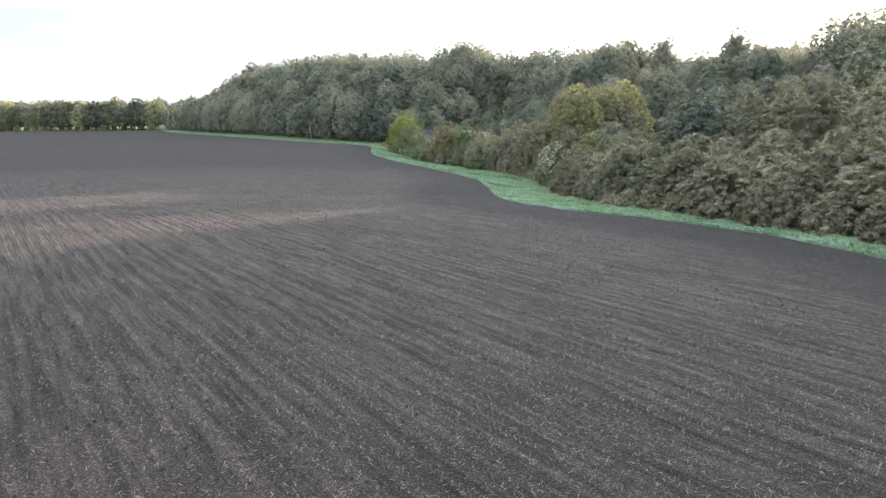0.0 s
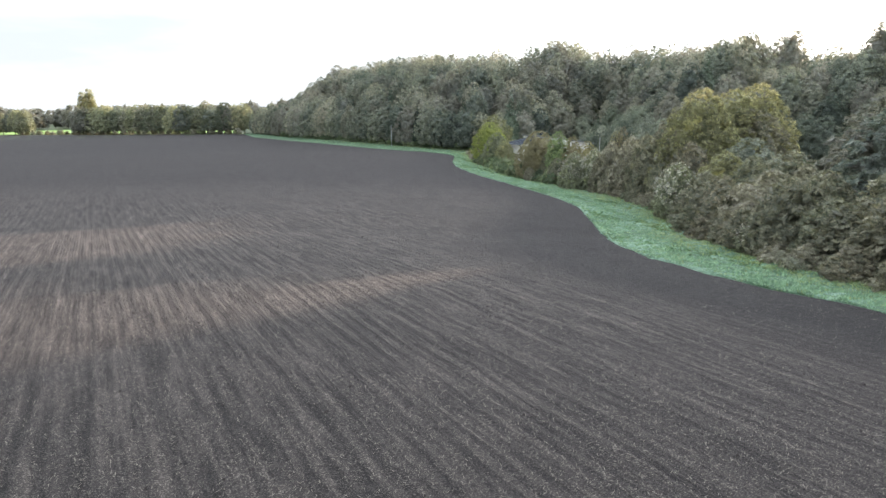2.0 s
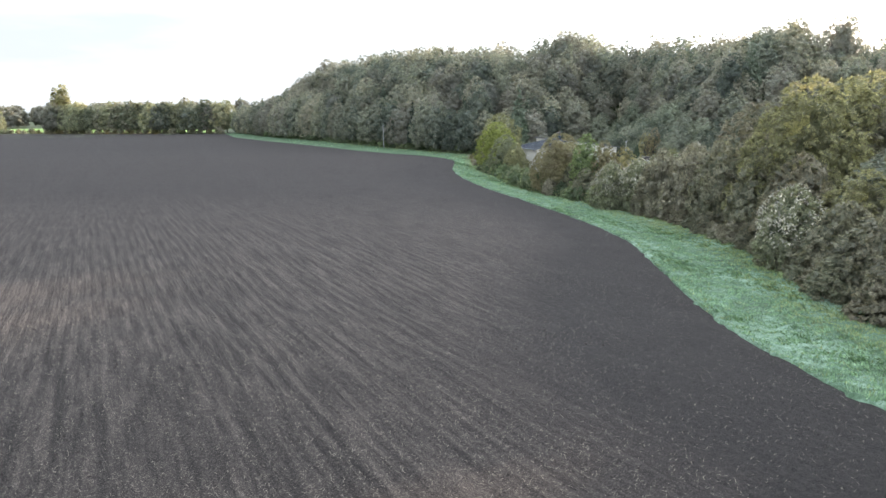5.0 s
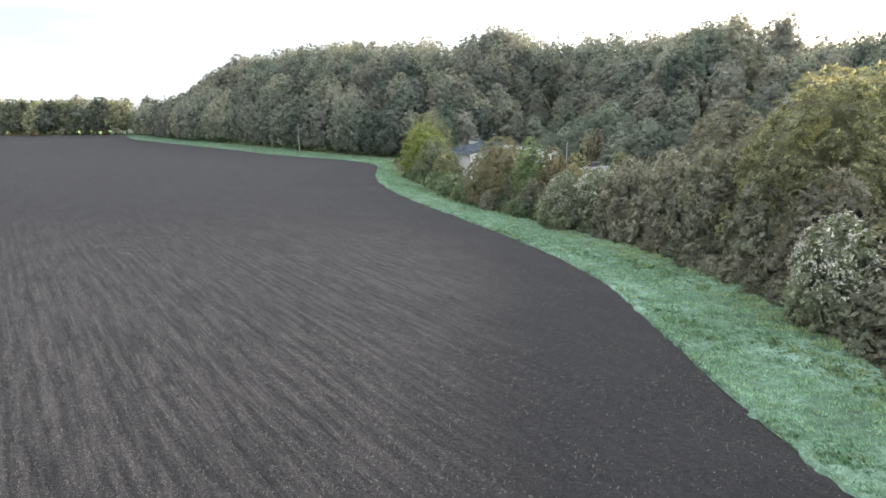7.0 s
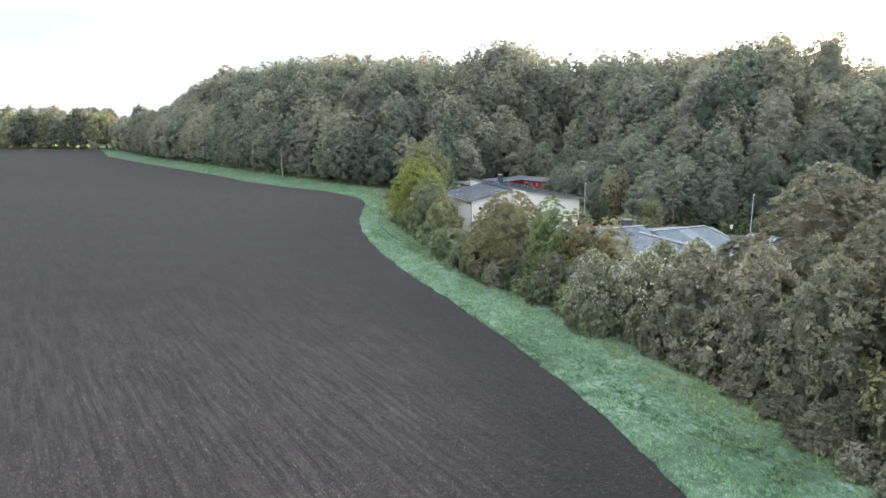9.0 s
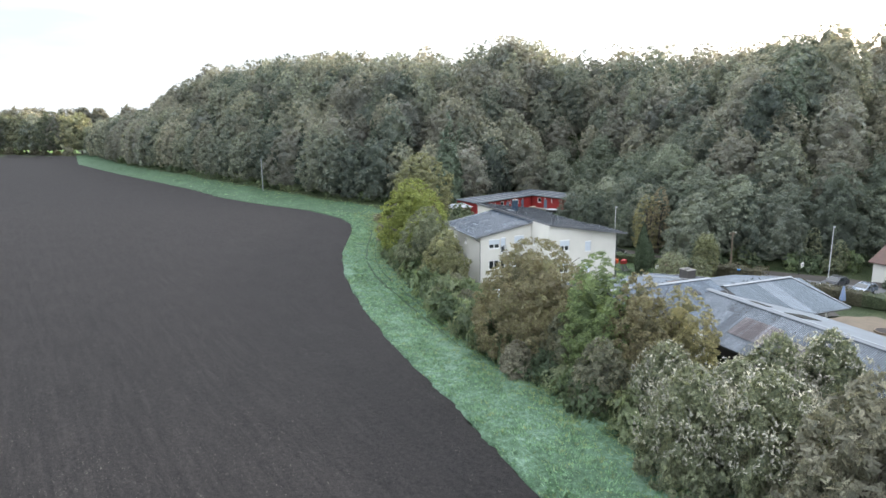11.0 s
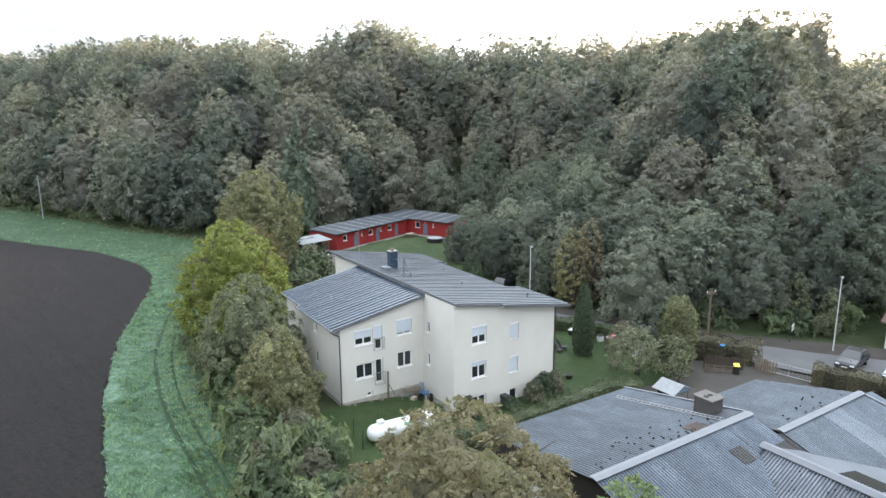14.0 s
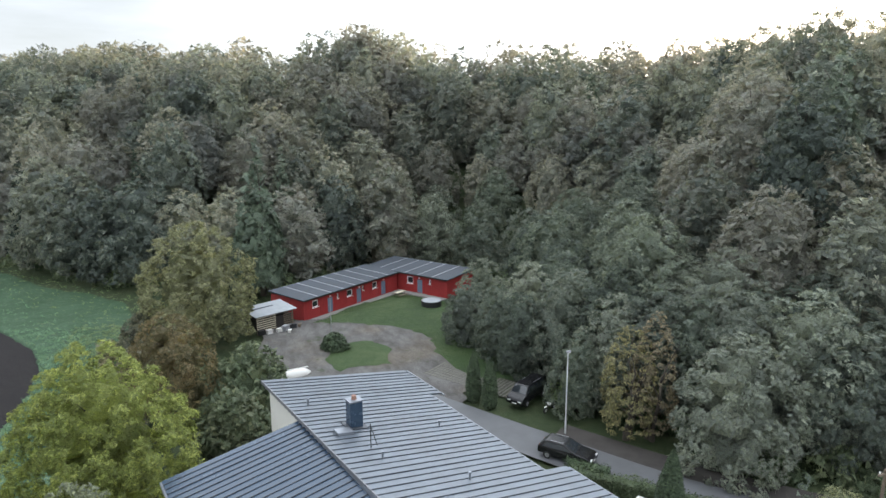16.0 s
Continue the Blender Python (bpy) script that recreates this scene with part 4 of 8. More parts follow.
def crown_mesh(name, seed, R, z0, z1, lobes, n, size, mat, shape="broad", core=0.80, droop=0.0):
    rng, p, d, out = crown_points(seed, R, z0, z1, int(lobes * 3.2), n, shape)
    nrm = unit(d * 0.55 + out * 0.40 + np.array([0, 0, 0.30]) + rng.normal(size=(n, 3)) * 0.50)
    t = unit(np.cross(nrm, rng.normal(size=(n, 3))) * 0.8 + out * 0.35)
    t[:, 2] -= droop + 0.15
    t = unit(t)
    b = unit(np.cross(nrm, t))
    s = size * rng.uniform(0.6, 1.5, n)[:, None]
    Q = np.stack([p + t * s * 0.86, p - t * s * 0.46 + b * s * 0.42, p - t * s * 0.52 - b * s * 0.38], 1).reshape(-1, 3)
    F = np.arange(3 * n).reshape(-1, 3)
    if core < 0.1:
        return mesh_of(name, Q, F, mat)
    # inner foliage, seen only between the sprays
    m = 18
    f = (np.arange(m) + 0.5) / m * 0.88 + 0.02
    rad = profile(shape, f) * R
    r = np.maximum(rad * (0.66 if shape == "column" else 0.42) * core / 0.8, R * 0.08)
    a = np.arange(m) * 2.399 + seed
    h = z1 - z0
    cc = np.stack([np.cos(a) * rad * 0.34, np.sin(a) * rad * 0.34, np.minimum(z0 + f * h * 0.92, z1 - r * 1.6)], -1)
    cc[:, 2] = np.maximum(cc[:, 2], z0 + r * 0.6)
    iv, jf = ico()
    jitter = rng.uniform(0.75, 1.15, (m, len(iv), 1))
    C = (cc[:, None] + iv[None] * jitter * r[:, None, None]).reshape(-1, 3)
    F3 = (jf[None] + (np.arange(m) * len(iv))[:, None, None]).reshape(-1, 3) + 3 * n
    return mesh_of(name, np.concatenate([Q, C]), np.concatenate([F, F3]), mat)


def trunk_mesh(name, seed, height, r, spread, z1, stems=1):
    """Tapered trunk, bent a little, with limbs reaching into the crown."""
    rng = np.random.default_rng(seed + 77)
    s = Solid()
    for j in range(stems):
        a0 = rng.uniform(0, 6.28)
        foot = Vector((math.cos(a0) * 0.3 * (stems > 1), math.sin(a0) * 0.3 * (stems > 1), -0.6))
        lean = Vector((rng.uniform(-0.06, 0.06), rng.uniform(-0.06, 0.06), 0)) + (Vector((math.cos(a0), math.sin(a0), 0)) * 0.25 if stems > 1 else Vector())
        last, n = foot, 5
        for i in range(n):
            k0, k1 = i / n, (i + 1) / n
            p = foot + Vector((0, 0, height * k1)) + lean * height * k1 + Vector((rng.uniform(-1, 1), rng.uniform(-1, 1), 0)) * r * 0.7
            s.rod(last, p, r * (1.25 if i == 0 else 1 - 0.75 * k0), r * (1 - 0.75 * k1), 6)
            if i >= 1:
                for q in range(2 if spread > 2 else 1):
                    a = rng.uniform(0, 6.28)
                    e = p + Vector((math.cos(a) * spread * rng.uniform(0.5, 0.85), math.sin(a) * spread * rng.uniform(0.5, 0.85), rng.uniform(0.12, 0.30) * height))
                    e.z = min(e.z, z1 * 0.93)
                    s.rod(p, e, r * 0.38 * (1 - 0.5 * k0), r * 0.08, 4)
            last = p
    return mesh_of(name, s.v, s.f, "bark", True)


def plant(name, label, category, trunk, crown, extra=()):
    ob = new(name)
    tagged(ob, label, category)
    for nm, me in (("trunk", trunk), ("crown", crown), *extra):
        if me:
            c = new(nm, me)
            c.parent = ob
    return ob


def stand(ob, x, y, scale=1.0, turn=0.0, tall=1.0, sink=0.1, group="", label="", first=False):
    m = Matrix.LocRotScale((x, y, topz(x, y) - sink), Euler((0, 0, turn)), (scale, scale, scale * tall))
    if first:
        ob.matrix_basis = m
        o = ob
    else:
        o = copy_thing(ob, m)
        o.matrix_basis = m
    return tagged(o, label, group=group)


class Kind:
    """One kind of tree: a few built trees, copied about."""

    def __init__(self, name, label, category, variants, group=""):
        self.name, self.label, self.category, self.group = name, label, category, group
        self.variants, self.used = variants, [None] * len(variants)

    def put(self, i, x, y, scale=1.0, turn=0.0, tall=1.0, sink=0.1, label=""):
        i %= len(self.variants)
        if self.used[i] is None:
            self.used[i] = plant(self.name, self.label, self.category, *self.variants[i])
            return stand(self.used[i], x, y, scale, turn, tall, sink, self.group, label, True)
        return stand(self.used[i], x, y, scale, turn, tall, sink, self.group, label)


def deciduous(seed, R, H, lobes, n, size, mat, shape="broad", low=0.22, stems=1, core=0.8, droop=0.0):
    return (trunk_mesh("trunk", seed, H * 0.72, 0.016 * H + 0.06, R * 0.72, H * 0.92, stems), crown_mesh("crown", seed, R, H * low, H, lobes, n, size, mat, shape, core, droop))


FOREST_SIZES = ((6.2, 17.5, 52), (5.5, 18, 46), (6.8, 17, 56), (5.8, 17.6, 48), (6.4, 17, 54), (5.2, 16.4, 42), (6.0, 18.4, 50), (5.6, 16, 46))
FOREST = Kind("forest_tree", "tall broadleaved tree with dull green autumn foliage on the wooded hill", "tree",
              [deciduous(11 + i, r, h, lo, 3000, 0.62, "leaf_forest", low=0.03, core=0.95) for i, (r, h, lo) in enumerate(FOREST_SIZES)], "trees of the wooded hill")
SPRUCE = Kind("spruce", "dark green spruce with hanging branches at the wood's edge", "tree",
              [deciduous(31 + i, 3.4, 19, 46, 1900, 0.75, "leaf_dark", "cone", 0.08, 1, 0.7, 0.5) for i in range(2)], "trees of the wooded hill")
GREY = Kind("willow_tree", "grey-green willow-like tree beside the lane", "tree",
            [deciduous(41 + i, 4.6, 11.5, 54, 5600, 0.34, "leaf_grey", low=0.02, droop=0.3) for i in range(3)], "trees beside the lane")


SUNLIT = ((2.2, 5), (-1, 2), (-5, -2), (-10, -6), (-16, -10), (-8, -1), (-14, -3), (-20, -2), (-24, -12), (-25, 33), (-30, 36), (-36, 32), (-31, 22), (-40, 40))     # where low sun reaches the field


def build_forest():
    rng = np.random.default_rng(2)
    spots = []
    for row in range(90):
        for col in range(70):
            x = -128 + col * 8.7 + (row % 2) * 4.35 + rng.uniform(-2.6, 2.6)
            y = 100 + row * 7.0 + rng.uniform(-2.0, 2.0)
            spots.append((x, y))
    p = np.array(spots)
    p = p[in_wood(p[:, 0], p[:, 1]) > 8.5]
    # the first row along the wood's edge
    step, way, row = 7.4, 0.0, []
    for (x0, y0), (x1, y1) in zip(WOOD[:18], WOOD[1:19]):
        ln = math.hypot(x1 - x0, y1 - y0)
        while way < ln:
            k = way / ln
            row.append((x0 + (x1 - x0) * k - (y1 - y0) / ln * 3.6 + rng.uniform(-1, 1), y0 + (y1 - y0) * k + (x1 - x0) / ln * 3.6 + rng.uniform(-1, 1)))
            way += step * rng.uniform(0.85, 1.15)
        way -= ln
    row = np.array(row)
    side = in_wood(row[:, 0], row[:, 1]) < 0
    row = row[~side]
    p = np.concatenate([p, row])
    d = in_wood(p[:, 0], p[:, 1])
    # the slopes that face the field and the lane, and the crest behind them
    near = (d > 1.2) & (d < np.where(p[:, 0] > 120, 130, 84)) & (p[:, 0] < 250) & (p[:, 1] < 420)
    p, d = p[near], d[near]
    # trees in the sun's line are shortened, so that it reaches the SUNLIT places
    small = np.ones(len(p))
    for gx, gy in SUNLIT:
        along = (p[:, 0] - gx) * math.sin(SUN_AZ) + (p[:, 1] - gy) * math.cos(SUN_AZ)
        off = np.abs((p[:, 0] - gx) * math.cos(SUN_AZ) - (p[:, 1] - gy) * math.sin(SUN_AZ))
        room = topz(gx, gy) + along * math.tan(SUN_EL) - top(p[:, 0], p[:, 1])
        small = np.where(off < 6.0, np.minimum(small, np.clip((room - 0.3) / 18.5, 0.22, 1.0)), small)
    front = np.argsort(d)
    screen = d[front] + np.where(p[front, 0] > 150, 60, 0)
    front = front[np.argsort(screen)]
    objs, rest = front[:296], front[296:]
    for j, i in enumerate(objs):
        x, y = p[i]
        lane = x > 50 and d[i] < 24
        if small[i] < 0.9:
            FOREST.put(j, x, y, small[i], rng.uniform(0, 6.28), 1.0, label="tree of the wood, shortened to let low sun through to the field")
        elif lane:
            GREY.put(j, x, y, rng.uniform(0.9, 1.15), rng.uniform(0, 6.28), rng.uniform(0.9, 1.1)) if d[i] < 14 else FOREST.put(j, x, y, rng.uniform(0.7, 0.85), rng.uniform(0, 6.28), 0.9)
        elif rng.random() < 0.07 and d[i] < 40:
            SPRUCE.put(j, x, y, rng.uniform(0.85, 1.05), rng.uniform(0, 6.28), 1.0)
        else:
            FOREST.put(j, x, y, rng.uniform(0.84, 1.08), rng.uniform(0, 6.28), rng.uniform(0.94, 1.06))
    # the crest farther back, one mass
    V, tint = [], []
    for j, i in enumerate(rest):
        x, y = p[i]
        me = FOREST.variants[j % len(FOREST_SIZES)][1]
        co = np.empty(len(me.vertices) * 3)
        me.vertices.foreach_get("co", co)
        co = co[: 3000 * 9].reshape(-1, 3, 3)[j % 4:: 4] * rng.uniform(0.86, 1.08) * small[i]
        a = rng.uniform(0, 6.28)
        rot = np.array([(math.cos(a), -math.sin(a), 0), (math.sin(a), math.cos(a), 0), (0, 0, 1)])
        mid = co.mean(1, keepdims=True)
        co = (mid + (co - mid) * 1.52).reshape(-1, 3)
        V.append(co @ rot.T + np.array([x, y, topz(x, y) - 0.1]))
        tint.append(np.full(len(co), rng.random()))
    V = np.concatenate(V)
    ob = new("far_wood", mesh_of("far_wood", V, np.arange(len(V)).reshape(-1, 3), "leaf_forest"))
    ob.data.attributes.new("tint", "FLOAT", "POINT").data.foreach_set("value", np.concatenate(tint))
    tagged(ob, "dull green tree crowns along the crest of the hill", "trees", kind="stuff")
    return len(objs), len(rest)


def build_lane_trees():
    """The grey-green trees that crowd the lane and the lawn, and the growth at their feet."""
    for i, (x, y, zt, r) in enumerate(((61.5, 165.8, 11.8, 4.6), (69.6, 164.0, 12.6, 4.6), (52.6, 188.6, 10.0, 3.4), (54.4, 178.4, 8.6, 2.7), (50.2, 199.0, 8.4, 3.0), (52.2, 194.0, 9.4, 3.2), (58.2, 178.4, 12.0, 4.0),
                                       (63.4, 173.0, 12.6, 4.3), (69.0, 173.0, 13.2, 4.6), (56.6, 185.0, 12.4, 4.0), (56.0, 193.5, 12.0, 4.0), (61.0, 182.5, 13.2, 4.4), (67.0, 181.0, 14.2, 4.8), (76.0, 163.6, 13.4, 4.6), (74.6, 171.0, 14.4, 4.8), (54.0, 203.5, 10.4, 3.4))):
        h = zt - topz(x, y)
        GREY.put(i, x, y, r / 4.6, i * 1.9, h / (11.5 * r / 4.6), 0.2)

    # dark spruces behind the huts
    SPRUCE.put(0, 27.0, 227.5, 1.25, 0.5, (25.5 - topz(27.0, 227.5)) / (19 * 1.25))
    SPRUCE.put(1, 31.5, 242.0, 1.0, 2.5, 0.95)
    # a few old trees stand out above the crest
    for i, (x, y, zt, r) in enumerate(((110.8, 209.0, 42.2, 5.6), (126.3, 209.6, 42.7, 6.2), (99.0, 200.0, 38.6, 5.6), (-71.2, 400.9, 46.1, 7.4), (53.8, 291.0, 47.8, 7.0))):
        q = r / FOREST_SIZES[(i + 2) % 8][0]
        FOREST.put(i + 2, x, y, q, 0.4 + i, (zt + 1.6 - topz(x, y)) / (FOREST_SIZES[(i + 2) % 8][1] * q), label="old broad tree standing out above the crest")


build_forest()
build_lane_trees()

# ---------------------------------------------------------------- the cream apartment house
HOUSE_M = Matrix.Translation((23.75, 150.55, 0)) @ Matrix.Rotation(radians(16), 4, "Z")


def place(u, v, lift=0.0, turn=0.0):
    """A pose on the land at a place given in the house's own directions."""
    p = HOUSE_M @ Vector((u, v, 0))
    return Matrix.Translation((p.x, p.y, topz(p.x, p.y) + lift)) @ Matrix.Rotation(radians(16 + turn), 4, "Z")


def main_roof(u):
    return 10.26 - 0.156 * (u - 8)


def wing_roof(u):
    return 8.5 + 0.185 * (u + 0.1)


def wall_cells(a0, a1, z0, ztop, holes, put):
    """Fill a wall with cells around its openings. ztop(a) is the upper edge; put(a0, a1, zs) takes the four heights of a cell."""
    cuts = sorted({a0, a1, *[h[0] for h in holes], *[h[1] for h in holes]})
    for l, r in zip(cuts, cuts[1:]):
        mine = sorted([h for h in holes if h[0] < r - 1e-6 and h[1] > l + 1e-6], key=lambda h: h[2])
        low = z0
        for h in mine:
            put(l, r, low, low, h[2], h[2])
            low = h[3]
        put(l, r, low, low, ztop(l), ztop(r))


def wall(name, axis, fixed, inner, a0, a1, z0, ztop, holes, parent, mat="render"):
    """A wall of real thickness between fixed and inner, along the axis 'u' or 'v', with openings right through."""
    s = Solid()
    lo, hi = min(fixed, inner), max(fixed, inner)

    def put(l, r, b0, b1, t0, t1):
        if axis == "u":
            vs = [(l, lo, b0), (r, lo, b1), (r, hi, b1), (l, hi, b0), (l, lo, t0), (r, lo, t1), (r, hi, t1), (l, hi, t0)]
        else:
            vs = [(lo, l, b0), (hi, l, b0), (hi, r, b1), (lo, r, b1), (lo, l, t0), (hi, l, t0), (hi, r, t1), (lo, r, t1)]
        s.add(vs, [(3, 2, 1, 0), (4, 5, 6, 7), (0, 1, 5, 4), (1, 2, 6, 5), (2, 3, 7, 6), (3, 0, 4, 7)])
    wall_cells(a0, a1, z0, ztop, holes, put)
    return part(name, s, mat, parent)


def window(parent, axis, face, a0, a1, z0, z1, panes=2, shutter=0.0, out=-1, name="window", sill=True, dark=False):
    """A white framed window set 12 cm back in its opening; shutter: the share that its roller shutter covers. out: the side that faces outdoors."""
    def box(s, l, r, d0, d1, b, t):
        d0, d1 = sorted((face - out * d0, face - out * d1))
        return s.box(l, r, d0, d1, b, t) if axis == "u" else s.box(d0, d1, l, r, b, t)
    win = part(name, box(box(box(box(Solid(), a0, a1, 0.12, 0.20, z0, z0 + 0.07), a0, a1, 0.12, 0.20, z1 - 0.07, z1), a0, a0 + 0.07, 0.12, 0.20, z0 + 0.07, z1 - 0.07), a1 - 0.07, a1, 0.12, 0.20, z0 + 0.07, z1 - 0.07), "pvc", parent)
    w = (a1 - a0 - 0.14) / panes
    for i in range(panes):
        l, r = a0 + 0.07 + i * w, a0 + 0.07 + (i + 1) * w
        sash = Solid()
        for q in ((l, l + 0.06, z0 + 0.07, z1 - 0.07), (r - 0.06, r, z0 + 0.07, z1 - 0.07), (l + 0.06, r - 0.06, z0 + 0.07, z0 + 0.13), (l + 0.06, r - 0.06, z1 - 0.13, z1 - 0.07)):
            box(sash, q[0], q[1], 0.10, 0.17, q[2], q[3])
        part("sash", sash, "pvc", win)
        part("pane", box(Solid(), l + 0.06, r - 0.06, 0.135, 0.15, z0 + 0.13, z1 - 0.13), "glass", win)
    if sill:
        part("window_sill", box(Solid(), a0 - 0.05, a1 + 0.05, -0.06, 0.12, z0 - 0.05, z0 - 0.004), "pvc", win)
    if shutter > 0:
        part("shutter_box", box(Solid(), a0 + 0.002, a1 - 0.002, 0.0, 0.098, z1 - 0.16, z1 - 0.003), "pvc", win)
        s, z = Solid(), z1 - 0.165
        low = z1 - (z1 - z0) * shutter
        while z - 0.052 > low:
            box(s, a0 + 0.02, a1 - 0.02, 0.045, 0.075, z - 0.048, z)
            z -= 0.052
        if s.v:
            part("shutter", s, "shutter", win, "pale blue-grey roller shutter")
    return win


def french_rail(parent, a0, a1, z0, z1, v):
    s = Solid()
    s.rod((a0, v, z1), (a1, v, z1), 0.025).rod((a0, v, z0), (a1, v, z0), 0.02)
    for q in (a0, a1):
        s.rod((q, v, z0), (q, v, z1), 0.022).rod((q, v, z1 - 0.05), (q, v + 0.25, z1 - 0.05), 0.018).rod((q, v, z0 + 0.05), (q, v + 0.25, z0 + 0.05), 0.018)
    n = 7
    for i in range(1, n):
        q = a0 + (a1 - a0) * i / n
        s.rod((q, v, z0), (q, v, z1), 0.009, sides=6)
    return part("window_rail", s, "steel", parent, "galvanised french balcony rail")


def roof_panels(parent, mat, rows, height, thick, pitch, name="roof_panel"):
    """Standing seam panels: rows of (v, u start, u end); each panel lies between two neighbouring v."""
    for i, (v0, u0, u1) in enumerate(rows[:-1]):
        v1 = rows[i + 1][0]
        s = Solid()
        lift = 0.004 * ((i * 7) % 5)
        c = [(u0, v0 + 0.01, height(u0) + lift), (u1, v0 + 0.01, height(u1) + lift), (u1, v1 - 0.01, height(u1) + lift), (u0, v1 - 0.01, height(u0) + lift)]
        s.slab(c, thick)
        p = part(name, s, mat, parent)
        seam = Solid().slab([(u0, v0 - 0.022, height(u0) + 0.055), (u1, v0 - 0.022, height(u1) + 0.055), (u1, v0 + 0.022, height(u1) + 0.055), (u0, v0 + 0.022, height(u0) + 0.055)], 0.06)
        part("seam", seam, "seam", p)


def build_house():
    h = thing("apartment_house", HOUSE_M, "two-storey cream rendered house with grey standing seam roofs", "house")
    T = 0.36
    z0 = -0.3
    up = lambda u: main_roof(u) - 0.20
    wing = lambda u: wing_roof(u) - 0.20
    # openings in one column must share their edges
    A = [(1.26, 2.92, 6.56, 7.96), (3.05, 3.80, 5.87, 8.10), (5.14, 6.64, 6.71, 8.20), (1.26, 2.92, 3.64, 4.98), (3.05, 3.80, 2.95, 5.12), (5.14, 6.64, 3.80, 5.26), (2.20, 2.76, 1.95, 2.40)]
    B = [(9.53, 11.05, 6.42, 8.05), (9.53, 11.05, 3.42, 5.04), (9.53, 11.05, 0.55, 1.88), (13.52, 14.45, 6.14, 7.64), (13.52, 14.45, 3.11, 4.65), (13.52, 14.45, 0.10, 1.62)]
    L = [(4.85, 5.55, 6.61, 7.41), (4.85, 5.55, 3.80, 4.88), (3.3, 3.9, 1.95, 2.40)]
    I = [(-1.0, -0.5, 6.72, 7.77), (-1.0, -0.5, 3.75, 4.95)]
    wall("wall_front_wing", "u", 0, T, 0, 7.8, z0, wing, A, h)
    wall("wall_front", "u", -4.75, -4.75 + T, 7.8 + T, 18.5, z0, up, B, h)
    wall("wall_left", "v", 0, T, T, 12.1, z0, lambda v: wing_roof(0) - 0.20, L, h)
    wall("wall_return", "v", 7.8, 7.8 + T, -4.75, 18.4, z0, lambda v: main_roof(7.8) - 0.22, I, h)
    wall("wall_right", "v", 18.5 - T, 18.5, -4.75 + T, 1.0, z0, lambda v: main_roof(18.5) - 0.2, [], h)
    wall("wall_right_middle", "v", 17.1 - T, 17.1, 1.0, 13.7, z0, lambda v: main_roof(17.1) - 0.2, [], h)
    wall("wall_right_back", "v", 18.0 - T, 18.0, 13.7, 18.4, z0, lambda v: main_roof(18.0) - 0.2, [], h)
    wall("wall_step_front", "u", 1.0, 1.0 - T, 16.74, 18.14, z0, up, [], h)
    wall("wall_step_back", "u", 13.7, 13.7 + T, 16.74, 17.64, z0, up, [], h)
    wall("wall_back_wing", "u", 12.1, 12.1 - T, T, 7.8, z0, wing, [], h)
    wall("wall_back", "u", 18.4, 18.4 - T, 7.8 + T, 17.64, z0, up, [], h)
    # rooms stay dark behind the panes
    floors = Solid()
    for z in (2.6, 5.6):
        floors.box(T + 0.02, 7.78, T + 0.02, 11.7, z, z + 0.22).box(8.18, 16.7, -4.37, 18.0, z, z + 0.22)
    part("storey_floor", floors, "concrete", h)
    for q in ((1.26, 2.92, 6.56, 7.96, 2, 0.58), (5.14, 6.64, 6.71, 8.20, 2, 0.86), (1.26, 2.92, 3.64, 4.98, 2, 0), (5.14, 6.64, 3.80, 5.26, 2, 0)):
        window(h, "u", 0, q[0], q[1], q[2], q[3], q[4], q[5])
    d = window(h, "u", 0, 3.05, 3.80, 5.87, 8.10, 1, 0.60, name="balcony_door", sill=False)
    french_rail(d, 2.98, 3.95, 5.90, 6.95, -0.10)
    d = window(h, "u", 0, 3.05, 3.80, 2.95, 5.12, 1, 0, name="balcony_door", sill=False)
    french_rail(d, 2.98, 3.95, 2.80, 3.90, -0.10)
    window(h, "u", 0, 2.20, 2.76, 1.95, 2.40, 1, 0, name="cellar_window", sill=False)
    for q in ((9.53, 11.05, 6.42, 8.05, 2, 0.55), (9.53, 11.05, 3.42, 5.04, 2, 0.33), (13.52, 14.45, 6.14, 7.64, 1, 0.97), (13.52, 14.45, 3.11, 4.65, 1, 0.97)):
        window(h, "u", -4.75, q[0], q[1], q[2], q[3], q[4], q[5])
    window(h, "u", -4.75, 9.53, 11.05, 0.55, 1.88, 2, 0, name="cellar_window", sill=False)
    window(h, "u", -4.75, 13.52, 14.45, 0.10, 1.62, 1, 0, name="cellar_door", sill=False)
    for q in L[:2]:
        window(h, "v", 0, *q, 1, 0)
    window(h, "v", 0, *L[2], 1, 0, name="cellar_window", sill=False)
    for q in I:
        window(h, "v", 7.8, *q, 1, 0)
    # plinth, 2 cm proud of the render
    pl = Solid().box(-0.02, 7.78, -0.025, -0.002, -0.3, 1.93).box(7.775, 18.52, -4.775, -4.752, -0.3, 0.50).box(-0.025, -0.002, -0.02, 12.12, -0.3, 1.90).box(7.775, 7.798, -4.75, -0.03, -0.3, 1.2)
    part("plinth", pl, "plinth", h, "stained grey plinth band")
    # roofs
    n = 42
    rows = []
    for i in range(n + 1):
        v = -5.45 + (19.0 + 5.45) * i / n
        left = 7.92 - 0.45 * (v + 5) / 24
        if v < -5.05:
            left = 12.35
        mid = v + 0.29
        right = 19.65 if mid < 1.4 else (17.95 if mid < 13.5 else 18.95 - 0.2 * (v - 13.5) / 5.5)
        rows.append((v, left, right))
